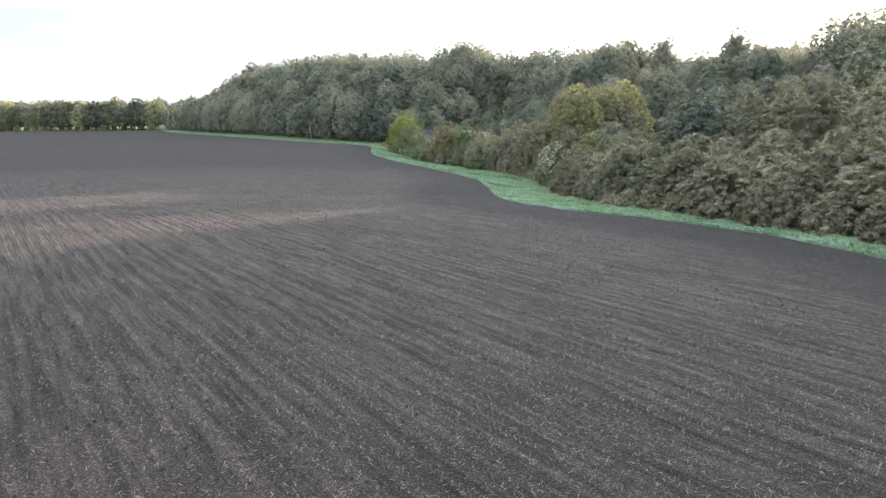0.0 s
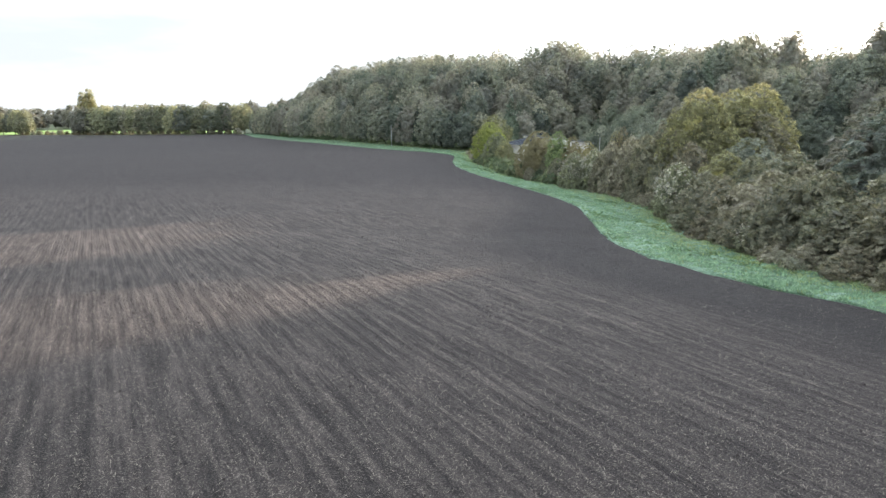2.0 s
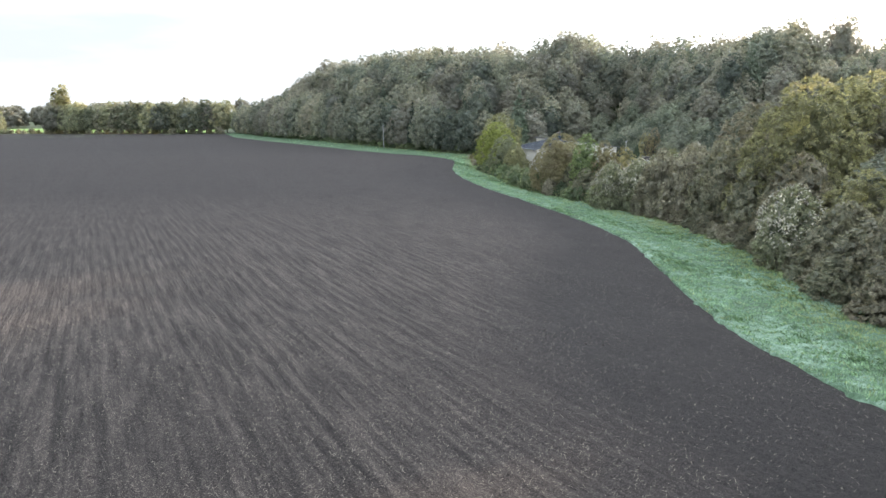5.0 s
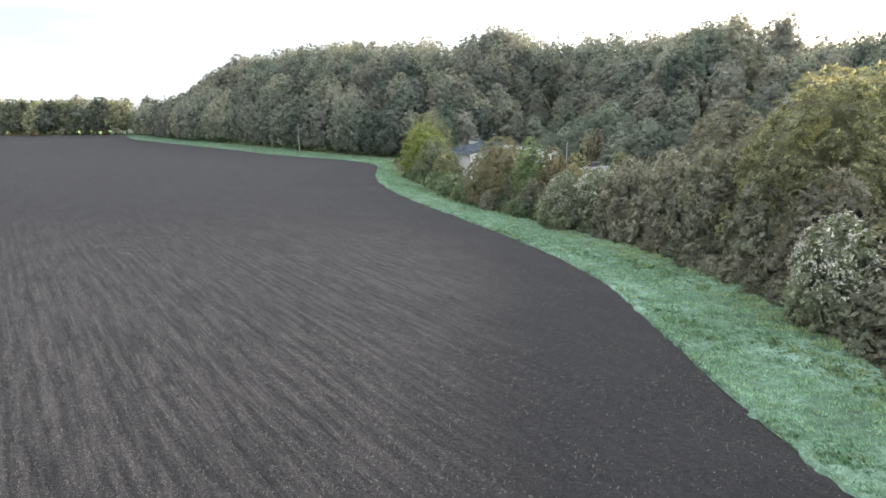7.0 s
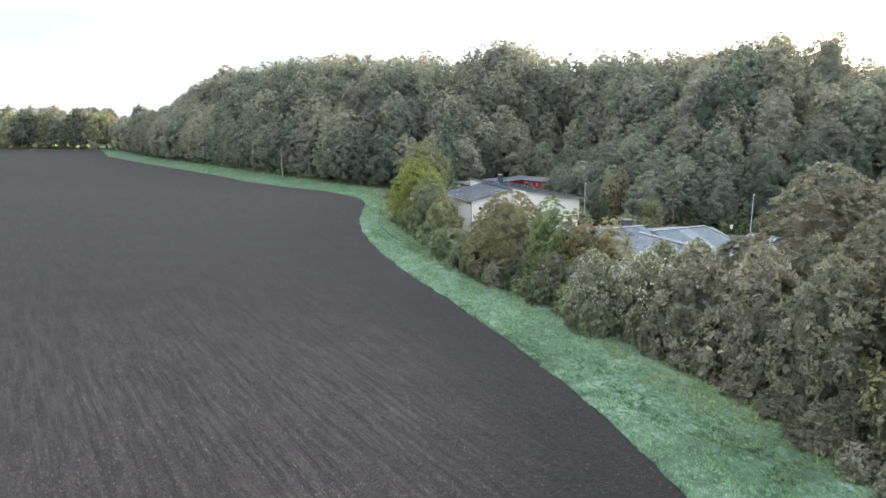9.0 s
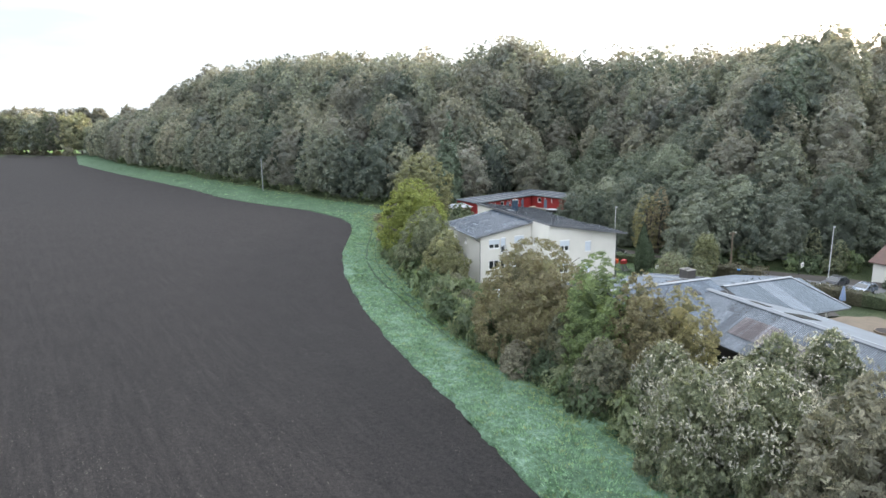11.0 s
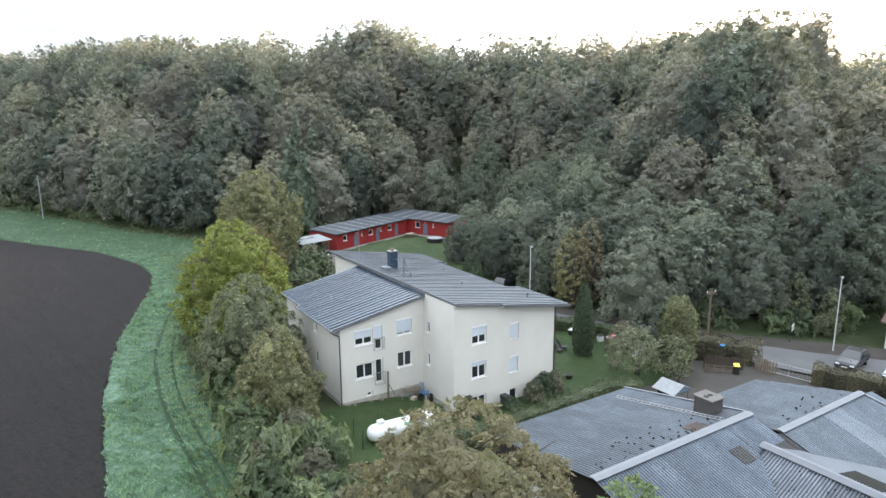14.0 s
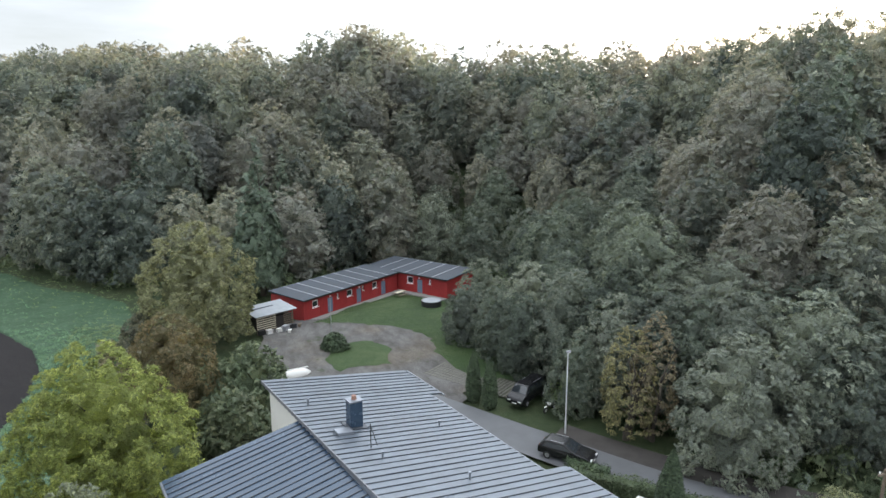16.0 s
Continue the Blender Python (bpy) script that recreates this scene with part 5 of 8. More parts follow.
    roof = part("main_roof", Solid().slab([(7.95, -4.98, main_roof(7.95) - 0.09), (17.9, -4.98, main_roof(17.9) - 0.09), (17.9, 18.9, main_roof(17.9) - 0.09), (7.5, 18.9, main_roof(7.5) - 0.09)], 0.1), "fascia", h)
    roof_panels(roof, "roof_light", rows, main_roof, 0.08, 0.58)
    edge = Solid()
    edge.slab([(7.86, -5.02, main_roof(7.86) + 0.02), (7.96, -5.02, main_roof(7.96) + 0.02), (7.51, 19.0, main_roof(7.51) + 0.02), (7.41, 19.0, main_roof(7.41) + 0.02)], 0.22)
    edge.slab([(7.9, -5.06, main_roof(7.9) - 0.01), (12.3, -5.06, main_roof(12.3) - 0.01), (12.3, -4.99, main_roof(12.3) - 0.01), (7.9, -4.99, main_roof(7.9) - 0.01)], 0.20)
    edge.slab([(12.3, -5.52, main_roof(12.3) - 0.01), (19.7, -5.52, main_roof(19.7) - 0.01), (19.7, -5.455, main_roof(19.7) - 0.01), (12.3, -5.455, main_roof(12.3) - 0.01)], 0.20)
    part("fascia", edge, "fascia", roof)
    g = Solid()
    for v0, v1, u in ((-5.5, 1.38, 19.74), (1.42, 13.46, 18.04), (13.52, 19.0, 18.98)):
        g.rod((u, v0, main_roof(u) - 0.06), (u, v1, main_roof(u) - 0.06), 0.07)
    part("gutter", g, "zinc", roof)
    for i in range(39):
        v = -4.6 + i * 0.6
        u = 7.9 - 0.45 * (v + 5) / 24
        part("rafter_end", Solid().box(u + 0.02, u + 0.55, v - 0.05, v + 0.05, main_roof(u) - 0.36, main_roof(u + 0.55) - 0.20), "batten", roof)
    rows = []
    m = 24
    for i in range(m + 1):
        v = -0.25 + 12.8 * i / m
        rows.append((v, -0.72 if v + 0.2 < 7.8 else -0.32, 7.78))
    wr = part("wing_roof", Solid().slab([(-0.3, -0.2, wing_roof(-0.3) - 0.09), (7.7, -0.2, wing_roof(7.7) - 0.09), (7.7, 12.5, wing_roof(7.7) - 0.09), (-0.3, 12.5, wing_roof(-0.3) - 0.09)], 0.1), "fascia", h)
    roof_panels(wr, "roof_blue", rows, wing_roof, 0.08, 0.53)
    e = Solid().slab([(-0.72, -0.32, wing_roof(-0.72) + 0.0), (7.79, -0.32, wing_roof(7.79) + 0.0), (7.79, -0.255, wing_roof(7.79)), (-0.72, -0.255, wing_roof(-0.72))], 0.2)
    part("fascia", e, "fascia", wr)
    part("wall_flashing", Solid().box(7.70, 7.797, -0.25, 12.55, wing_roof(7.7) + 0.02, wing_roof(7.7) + 0.30), "zinc", wr)
    g = Solid().rod((-0.78, -0.2, wing_roof(-0.78) - 0.07), (-0.78, 7.7, wing_roof(-0.78) - 0.07), 0.075).rod((-0.38, 7.8, wing_roof(-0.38) - 0.07), (-0.38, 12.5, wing_roof(-0.38) - 0.07), 0.075)
    part("gutter", g, "zinc", wr)
    g = Solid().rod((-0.78, 0.25, 8.25), (-0.6, 0.15, 8.0), 0.05).rod((-0.6, 0.15, 8.0), (-0.1, -0.09, 7.75), 0.05).rod((-0.1, -0.09, 7.78), (-0.1, -0.09, 1.4), 0.05)
    part("downpipe", g, "dark_steel", h, "dark rainwater downpipe on the corner")
    g = Solid().rod((18.58, -4.83, 8.2), (18.58, -4.83, 1.0), 0.05)
    part("downpipe", g, "dark_steel", h)
    # chimney, hatch, aerial
    c = part("chimney", Solid().box(9.95, 10.75, 9.75, 10.45, main_roof(10.35) - 0.3, main_roof(10.35) + 1.65), "roof_blue", roof, "grey zinc-clad chimney", bevel=0.02)
    part("chimney_cap", Solid().box(9.90, 10.80, 9.70, 10.50, main_roof(10.35) + 1.66, main_roof(10.35) + 1.74), "zinc", c)
    part("flue_pot", Solid().lathe((10.35, 10.1, main_roof(10.35) + 1.75), (10.35, 10.1, main_roof(10.35) + 1.98), [(0, 0.17), (0.8, 0.13), (1, 0.15)], 12), "terracotta", c, "clay-coloured flue pot")
    part("chimney_flashing", Solid().slab([(9.7, 9.5, main_roof(9.7) + 0.07), (11.0, 9.5, main_roof(11.0) + 0.07), (11.0, 10.7, main_roof(11.0) + 0.07), (9.7, 10.7, main_roof(9.7) + 0.07)], 0.05), "seam", c)
    part("roof_hatch", Solid().slab([(8.75, 8.9, main_roof(8.75) + 0.22), (9.75, 8.9, main_roof(9.75) + 0.22), (9.75, 9.6, main_roof(9.75) + 0.22), (8.75, 9.6, main_roof(8.75) + 0.22)], 0.25), "zinc", roof, "low zinc roof hatch", bevel=0.02)
    a = Solid().rod((9.9, 7.0, main_roof(9.9) - 0.1), (9.9, 7.0, main_roof(9.9) + 1.5), 0.03).rod((9.9, 7.0, main_roof(9.9) + 1.4), (10.1, 6.6, main_roof(9.9) + 0.3), 0.025).rod((9.7, 7.0, main_roof(9.9) + 1.2), (10.1, 7.0, main_roof(9.9) + 1.2), 0.015)
    part("roof_aerial", a, "dark_steel", roof)
    for u, v in ((9.9, 5.6), (13.2, 2.0), (17.0, -2.8), (8.9, 14.0), (12.0, 12.8), (15.4, 8.5)):
        part("vent_pipe", Solid().rod((u, v, main_roof(u) - 0.05), (u, v, main_roof(u) + 0.38), 0.06).rod((u, v, main_roof(u) + 0.40), (u, v, main_roof(u) + 0.45), 0.09), "zinc", roof)
    return h


HOUSE = build_house()


# ---------------------------------------------------------------- the sheds with corrugated roofs
def corrugated(parent, name, mat, along, a0, a1, low, high, pitch=0.177, label="", deep=0.036):
    """A corrugated sheet: waves counted along one axis ('u' or 'v') from a0 to a1, from the line low (other, z) to the line high. Ends may differ: low/high may be functions of a."""
    n = int(abs(a1 - a0) / pitch) * 4
    rng = np.random.default_rng(int(abs(a0 * 10) + 3))
    vs, fs = [], []
    for i in range(n + 1):
        a = a0 + (a1 - a0) * i / n
        w = deep * math.sin(i * math.pi / 2)
        for k in (0.0, 0.5, 1.0):
            o0, z0 = low(a) if callable(low) else low
            o1, z1 = high(a) if callable(high) else high
            o, z = o0 + (o1 - o0) * k, z0 + (z1 - z0) * k + w
            vs.append((a, o, z) if along == "u" else (o, a, z))
        if i:
            b = 3 * (i - 1)
            fs += [(b, b + 3, b + 4, b + 1), (b + 1, b + 4, b + 5, b + 2)]
    vs2 = [(x, y, z - 0.02) for x, y, z in vs]
    n0 = len(vs)
    fs += [tuple(n0 + j for j in reversed(f)) for f in fs]
    ob = new(name, mesh_of(name, vs + vs2, fs, mat))
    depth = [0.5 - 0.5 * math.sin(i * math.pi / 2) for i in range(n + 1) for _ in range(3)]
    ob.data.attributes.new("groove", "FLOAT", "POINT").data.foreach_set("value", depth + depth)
    ob.parent = parent
    return tagged(ob, label) if label else ob


MAT["moss"] = worn("roof_moss", (0.038, 0.039, 0.036), 0.95, 0, 0.3, 3.0, 0.3, spec=0.1)


def build_sheds():
    g0 = 0.6
    s1 = thing("workshop_shed", HOUSE_M, "long workshop with grey corrugated gable roof and dark chimney", "shed")
    W = Solid().box(3.3, 15.1, -16.6, -16.4, g0 - 0.6, 5.25).box(3.3, 3.5, -32.4, -16.6, g0 - 0.6, 4.7).box(3.5, 9.0, -32.4, -32.2, g0 - 0.6, 4.55).box(14.9, 15.1, -27, -16.6, g0 - 0.6, 5.3)
    part("wall", W, "wall_white", s1)
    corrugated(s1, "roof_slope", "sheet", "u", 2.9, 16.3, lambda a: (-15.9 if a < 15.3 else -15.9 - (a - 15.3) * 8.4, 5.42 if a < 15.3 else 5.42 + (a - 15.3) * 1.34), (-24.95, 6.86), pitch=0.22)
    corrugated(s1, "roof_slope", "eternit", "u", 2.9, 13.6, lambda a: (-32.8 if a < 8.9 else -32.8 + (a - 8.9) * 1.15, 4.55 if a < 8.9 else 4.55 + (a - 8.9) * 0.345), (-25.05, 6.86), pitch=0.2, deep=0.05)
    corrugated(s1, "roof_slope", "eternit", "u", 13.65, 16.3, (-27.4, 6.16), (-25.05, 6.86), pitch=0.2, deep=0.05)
    corrugated(s1, "roof_slope", "mossy_corr", "u", 13.65, 16.3, (-29.0, 5.66), (-27.38, 6.15), pitch=0.2, label="dark mossy roof sheets in the valley")
    gable = Solid().add([(15.16, -16.6, 5.25), (15.16, -25, 6.75), (15.16, -28, 5.9), (15.16, -28, 3), (15.16, -16.6, 3)], [(0, 1, 2, 3, 4)])
    west = Solid().add([(3.26, -16.2, 5.38), (3.26, -25, 6.78), (3.26, -32.5, 4.55), (3.26, -32.5, 3.9), (3.26, -16.2, 3.9)], [(4, 3, 2, 1, 0)])
    part("gable", gable, "wall_white", s1)
    part("gable", west, "dark_void", s1, "dark boarded gable")
    ridge = Solid().slab([(2.8, -25.28, 6.92), (16.4, -25.28, 6.92), (16.4, -25.0, 7.0), (2.8, -25.0, 7.0)], 0.04).slab([(2.8, -25.0, 7.0), (16.4, -25.0, 7.0), (16.4, -24.72, 6.95), (2.8, -24.72, 6.95)], 0.04)
    part("ridge_cap", ridge, "ridge_white", s1, "pale metal ridge cap")
    part("verge_trim", Solid().slab([(16.25, -24.7, 6.95), (16.42, -24.7, 6.95), (15.42, -15.85, 5.52), (15.25, -15.85, 5.52)], 0.12), "ridge_white", s1)
    ch = part("chimney", Solid().box(14.5, 15.65, -23.6, -22.3, 6.1, 7.52), "brick_dark", s1, "boxy dark chimney stack", bevel=0.03)
    part("chimney_slab", Solid().box(14.42, 15.73, -23.68, -22.22, 7.525, 7.60), "chimney_cap", ch, "weathered concrete cover slab")
    # no real holes: dark discs give the shade of the two flues
    for u in (14.8, 15.2):
        part("flue", Solid().lathe((u, -22.95, 7.60), (u, -22.95, 7.63), [(0, 0.17), (1, 0.15)], 12), "dark_void", ch, "dark disc painted as the shade inside a flue")
    part("flashing", Solid().slab([(14.35, -24.55, 6.85), (16.2, -24.55, 6.85), (15.95, -23.62, 6.70), (14.5, -23.62, 6.70)], 0.03), "tar", s1, "dark felt behind the chimney")
    corrugated(s1, "sheet_patch", "rust_patch", "u", 11.6, 12.95, (-23.65, 6.705), (-24.62, 6.86), pitch=0.22, label="rust-stained sheets")
    # a roof ladder lying on the slope
    lad = Solid()
    zz = lambda v: 5.42 + (-15.9 - v) * 0.159 + 0.10
    a, b = Vector((13.3, -16.9, zz(-16.9))), Vector((14.2, -24.6, zz(-24.6)))
    side = Vector((0.16, 0.07, 0))
    lad.rod(a + side, b + side, 0.025, sides=5).rod(a - side, b - side, 0.025, sides=5)
    for i in range(24):
        p = a + (b - a) * (i + 0.5) / 24
        lad.rod(p - side, p + side, 0.018, sides=5)
    part("roof_ladder", lad, "steel", s1, "aluminium ladder lying on the roof")
    # rust patch and a roof window
    corrugated(s1, "sheet_patch", "mossy_corr", "u", 11.9, 13.1, (-27.7, 6.145), (-26.6, 6.47), pitch=0.2, label="dark replaced roof sheet")
    corrugated(s1, "roof_slope", "mossy_corr", "u", 16.35, 17.6, (-29.3, 5.595), (-26.9, 6.31), label="dark mossy roof sheets in the valley")
    rng = np.random.default_rng(21)
    clump = Solid().lathe((0, 0, -0.04), (0, 0, 0.10), [(0, 0.09), (0.35, 0.13), (0.75, 0.09), (1, 0.02)], 6)
    me = mesh_of("moss_clump", clump.v, clump.f, "moss")
    for i in range(46):
        u, v = 4 + 10 * rng.random(), -24.4 + 2.2 * rng.random() ** 1.6
        o = new("moss_clump", me)
        o.parent = s1
        o.matrix_basis = Matrix.LocRotScale((u, v, 5.42 + (-15.9 - v) * 0.159 + 0.03), Euler((0, 0, rng.uniform(0, 6))), (rng.uniform(0.3, 0.9), rng.uniform(0.3, 0.7), rng.uniform(0.4, 0.9)))

    s2 = thing("gabled_hall", HOUSE_M, "pale corrugated gable roof of an adjoining hall", "shed")
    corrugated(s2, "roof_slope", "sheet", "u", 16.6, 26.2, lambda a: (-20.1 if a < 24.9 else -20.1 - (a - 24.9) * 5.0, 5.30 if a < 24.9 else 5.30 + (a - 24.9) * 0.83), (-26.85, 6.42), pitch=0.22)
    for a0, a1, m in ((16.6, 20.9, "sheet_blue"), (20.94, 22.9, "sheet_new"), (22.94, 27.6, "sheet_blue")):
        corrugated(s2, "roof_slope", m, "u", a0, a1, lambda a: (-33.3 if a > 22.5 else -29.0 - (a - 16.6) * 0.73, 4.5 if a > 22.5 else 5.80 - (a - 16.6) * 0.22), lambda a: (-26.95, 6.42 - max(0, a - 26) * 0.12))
    part("valley_gutter", Solid().slab([(15.2, -29.0, 5.66), (17.0, -29.0, 5.66), (17.0, -26.6, 5.80), (15.2, -26.6, 5.80)], 0.08), "tar", s2)
    part("wall", Solid().box(17.0, 24.8, -20.6, -20.4, 0, 5.2).box(24.6, 24.8, -32.9, -20.6, 0, 4.6), "wall_white", s2)
    part("gable", Solid().add([(24.86, -20.5, 5.2), (24.86, -26.9, 6.3), (24.86, -33, 4.4), (24.86, -33, 3.0), (24.86, -20.5, 3.0)], [(0, 1, 2, 3, 4)]), "wall_white", s2)
    part("ridge_cap", Solid().slab([(16.5, -27.15, 6.47), (26.2, -27.15, 6.53), (26.2, -26.9, 6.60), (16.5, -26.9, 6.54)], 0.04).slab([(16.5, -26.9, 6.54), (26.2, -26.9, 6.60), (26.2, -26.66, 6.55), (16.5, -26.66, 6.49)], 0.04), "ridge_white", s2, "pale metal ridge cap")
    part("verge_trim", Solid().slab([(26.05, -26.9, 6.55), (26.22, -26.9, 6.55), (27.75, -33.35, 4.62), (27.58, -33.35, 4.62)], 0.14), "ridge_white", s2)
    part("gutter", Solid().rod((22.3, -33.38, 4.45), (27.7, -33.38, 4.45), 0.07), "dark_steel", s2)

    s3 = thing("long_shed", HOUSE_M, "long low shed with stained dark corrugated roof and white wall", "shed")
    corrugated(s3, "roof_slope", "eternit_v", "v", -62, -27.6, lambda a: (8.75 if a < -32.7 else 8.75 + (a + 32.7) * 0.92, 3.62 if a < -32.7 else 3.62 + (a + 32.7) * 0.50), (14.15, 6.45))
    part("roof_back", Solid().slab([(14.2, -27.4, 6.40), (14.2, -62, 6.40), (22.6, -62, 4.43), (22.6, -33.0, 4.43), (16.4, -28.4, 5.885)], 0.1), "flat_grey", s3, "grey felt back slope of the roof")
    part("ridge_cap", Solid().slab([(13.85, -27.2, 6.44), (14.15, -27.2, 6.60), (14.15, -62, 6.60), (13.85, -62, 6.44)], 0.04).slab([(14.15, -27.2, 6.60), (14.55, -27.2, 6.5), (14.55, -62, 6.5), (14.15, -62, 6.60)], 0.04), "ridge_white", s3, "pale metal ridge cap")
    part("wall", Solid().box(9.3, 9.5, -61.5, -36.4, -0.4, 2.35).box(9.3, 9.5, -32.8, -32.2, -0.4, 2.4).box(9.3, 20.2, -61.7, -61.5, -0.4, 4.6).box(20.0, 20.2, -61.5, -33.5, -0.4, 4.7), "wall_white", s3)
    # a dark sheet closes the band and stands for the shade within
    part("opening_shade", Solid().box(9.42, 9.46, -61.4, -32.8, 2.36, 3.55), "dark_void", s3, "dark sheet for the shade of the open band under the eaves")
    part("gate_board", Solid().box(9.3, 9.36, -36.3, -32.9, -0.2, 1.5), "dark_void", s3)
    part("eave_board", Solid().box(8.80, 8.86, -62, -32.7, 3.42, 3.58), "dark_steel", s3)
    for v0, v1, u0, u1 in ((-38.7, -34.1, 10.2, 12.5), (-42.2, -39.5, 9.6, 11.7)):
        corrugated(s3, "sheet_patch", "rust_corr", "v", v0, v1, (u0, 3.62 + (u0 - 8.75) * 0.5241 + 0.06), (u1, 3.62 + (u1 - 8.75) * 0.5241 + 0.06), pitch=0.2, label="bleached corrugated sheets with dark grooves", deep=0.05)
    for i in range(170):
        u, v = 14.0 - 3.4 * rng.random() ** 1.9, -29.5 - 27 * rng.random()
        o = new("moss_clump", me)
        o.parent = s3
        o.matrix_basis = Matrix.LocRotScale((u, v, 3.62 + (u - 8.75) * 0.5241 + 0.03), Euler((0, 0, rng.uniform(0, 6))), (rng.uniform(0.2, 0.7), rng.uniform(0.2, 0.5), rng.uniform(0.3, 0.8)))
    for i in range(16):
        u, v = 18 + 7 * rng.random(), -26.4 + 2.0 * rng.random() ** 1.6
        o = new("moss_clump", me)
        o.parent = s2
        o.matrix_basis = Matrix.LocRotScale((u, v, 5.30 + (-20.1 - v) * 0.166 + 0.04), Euler((0, 0, rng.uniform(0, 6))), (rng.uniform(0.3, 0.9), rng.uniform(0.3, 0.7), rng.uniform(0.4, 0.9)))
    for u0, u1, v0, v1 in ((16.0, 18.6, -37.3, -35.3), (15.0, 16.8, -33.2, -31.1)):
        z = lambda u: 6.40 - (u - 14.2) * 0.234 + 0.05
        part("roof_patch", Solid().slab([(u0, v0, z(u0)), (u1, v0, z(u1)), (u1, v1, z(u1)), (u0, v1, z(u0))], 0.04), "moss", s3, "dark mossy patch of roofing")


MAT["mossy_corr"] = corrugated_mat("corrugated_mossy", [(0.05, 0.05, 0.052), (0.07, 0.07, 0.073), (0.12, 0.12, 0.125)])

MAT["rust_patch"] = corrugated_mat("corrugated_rusty", [(0.035, 0.032, 0.032), (0.12, 0.075, 0.06), (0.20, 0.135, 0.115)], stain=0.8)
MAT["chimney_cap"] = worn("chimney_cover", (0.155, 0.148, 0.14), 0.9, 0, 0.35, 2.5, 0.3)
build_sheds()


# ---------------------------------------------------------------- the red huts
def build_huts():
    m = Matrix.Translation((31.8, 212.0, 0)) @ Matrix.Rotation(radians(37.5), 4, "Z")
    base, topv = 1.30, 4.15
    win = [(1.6, 2.7, 2.75, 3.75), (8.2, 9.4, 2.75, 3.75), (13.6, 14.7, 2.75, 3.75)]
    slit = [(6.2, 6.6, 3.0, 3.75), (11.4, 11.8, 3.0, 3.75)]
    doors = [(4.4, 5.4, 1.42, 3.5), (10.2, 11.2, 1.42, 3.5), (15.6, 16.6, 1.42, 3.5)]

    def row(name, mm, length, depth, wins, slits, drs, label, seams):
        h = thing(name, mm, label, "hut")
        holes = wins + slits + drs
        wall("wall_front", "u", 0, 0.14, 0, length, base, lambda u: topv, holes, h, "red")
        part("wall", Solid().box(0, 0.14, 0.142, depth, base, topv).box(length - 0.14, length, 0.142, depth, base, topv).box(0.14, length - 0.14, depth - 0.14, depth, base, topv), "red", h)
        q = 0.3
        while q < length:
            if not any(a - 0.05 < q < b + 0.05 for a, b, *_ in holes):
                part("cladding_rib", Solid().box(q, q + 0.05, -0.025, -0.001, base + 0.05, topv - 0.05), "red", h)
            q += 0.3
        for a, b, c, d in wins + slits:
            window(h, "u", 0, a, b, c, d, 1, 0)
        for a, b, c, d in drs:
            dr = part("door", Solid().box(a, b, 0.04, 0.09, c, d), "blue_door", h, "grey-blue door")
            part("handle", Solid().rod((a + 0.12, 0.0, c + 1.0), (a + 0.26, 0.0, c + 1.0), 0.02), "steel", dr)
            part("door_lamp", Solid().box((a + b) / 2 - 0.12, (a + b) / 2 + 0.12, -0.12, -0.002, d + 0.15, d + 0.27), "pvc", h)
        roof = part("roof", Solid().slab([(-0.25, -0.35, topv + 0.10), (length + 0.25, -0.35, topv + 0.10), (length + 0.25, depth + 0.2, topv + 0.42), (-0.25, depth + 0.2, topv + 0.42)], 0.14), "tar", h, "dark tarred flat roof")
        for i in range(1, seams):
            u = length * i / seams
            part("roof_batten", Solid().slab([(u - 0.07, -0.36, topv + 0.14), (u + 0.07, -0.36, topv + 0.14), (u + 0.07, depth + 0.2, topv + 0.46), (u - 0.07, depth + 0.2, topv + 0.46)], 0.035), "batten", roof)
        part("fascia", Solid().box(-0.27, length + 0.27, -0.40, -0.352, topv - 0.06, topv + 0.13), "dark_steel", roof)
        part("step_slab", Solid().box(-0.2, length, -1.2, -0.02, base - 0.12, base + 0.06), "concrete", h)
        return h
    row("red_hut", m, 19.4, 6.5, win, slit, doors, "long red-clad hut with dark tarred roof and grey-blue doors", 8)
    c = m @ Vector((19.7, 6.5, 0))
    m2 = Matrix.Translation((c.x, c.y, 0.05)) @ Matrix.Rotation(radians(37.5 - 90), 4, "Z")
    row("red_hut", m2, 15.8, 7.0, [(8.2, 9.4, 2.6, 3.75)], [(12.4, 12.8, 3.0, 3.75)], [(10.2, 11.2, 1.42, 3.5)], "red-clad hut wing with dark roof partly hidden by trees", 6)


build_huts()

# ---------------------------------------------------------------- trees and bushes near the houses
def single(name, label, category, seed, x, y, ztop, R, mat, n, size, shape="broad", low=0.12, lobes=60, stems=1, core=0.78, droop=0.0, extra=None):
    H = ztop - topz(x, y) + 0.1
    t, c = deciduous(seed, R, H, lobes * 2, n, size * 1.15, mat, shape, low, stems, core, droop)
    more = []
    if extra:
        more.append((extra[0], crown_mesh(extra[0], seed, R * 1.02, H * extra[3], H * 1.01, lobes, extra[2], size * 0.8, extra[1], shape, 0.05)))
    ob = plant(name, label, category, t, c, more)
    ob.location = (x, y, topz(x, y) - 0.1)
    return ob


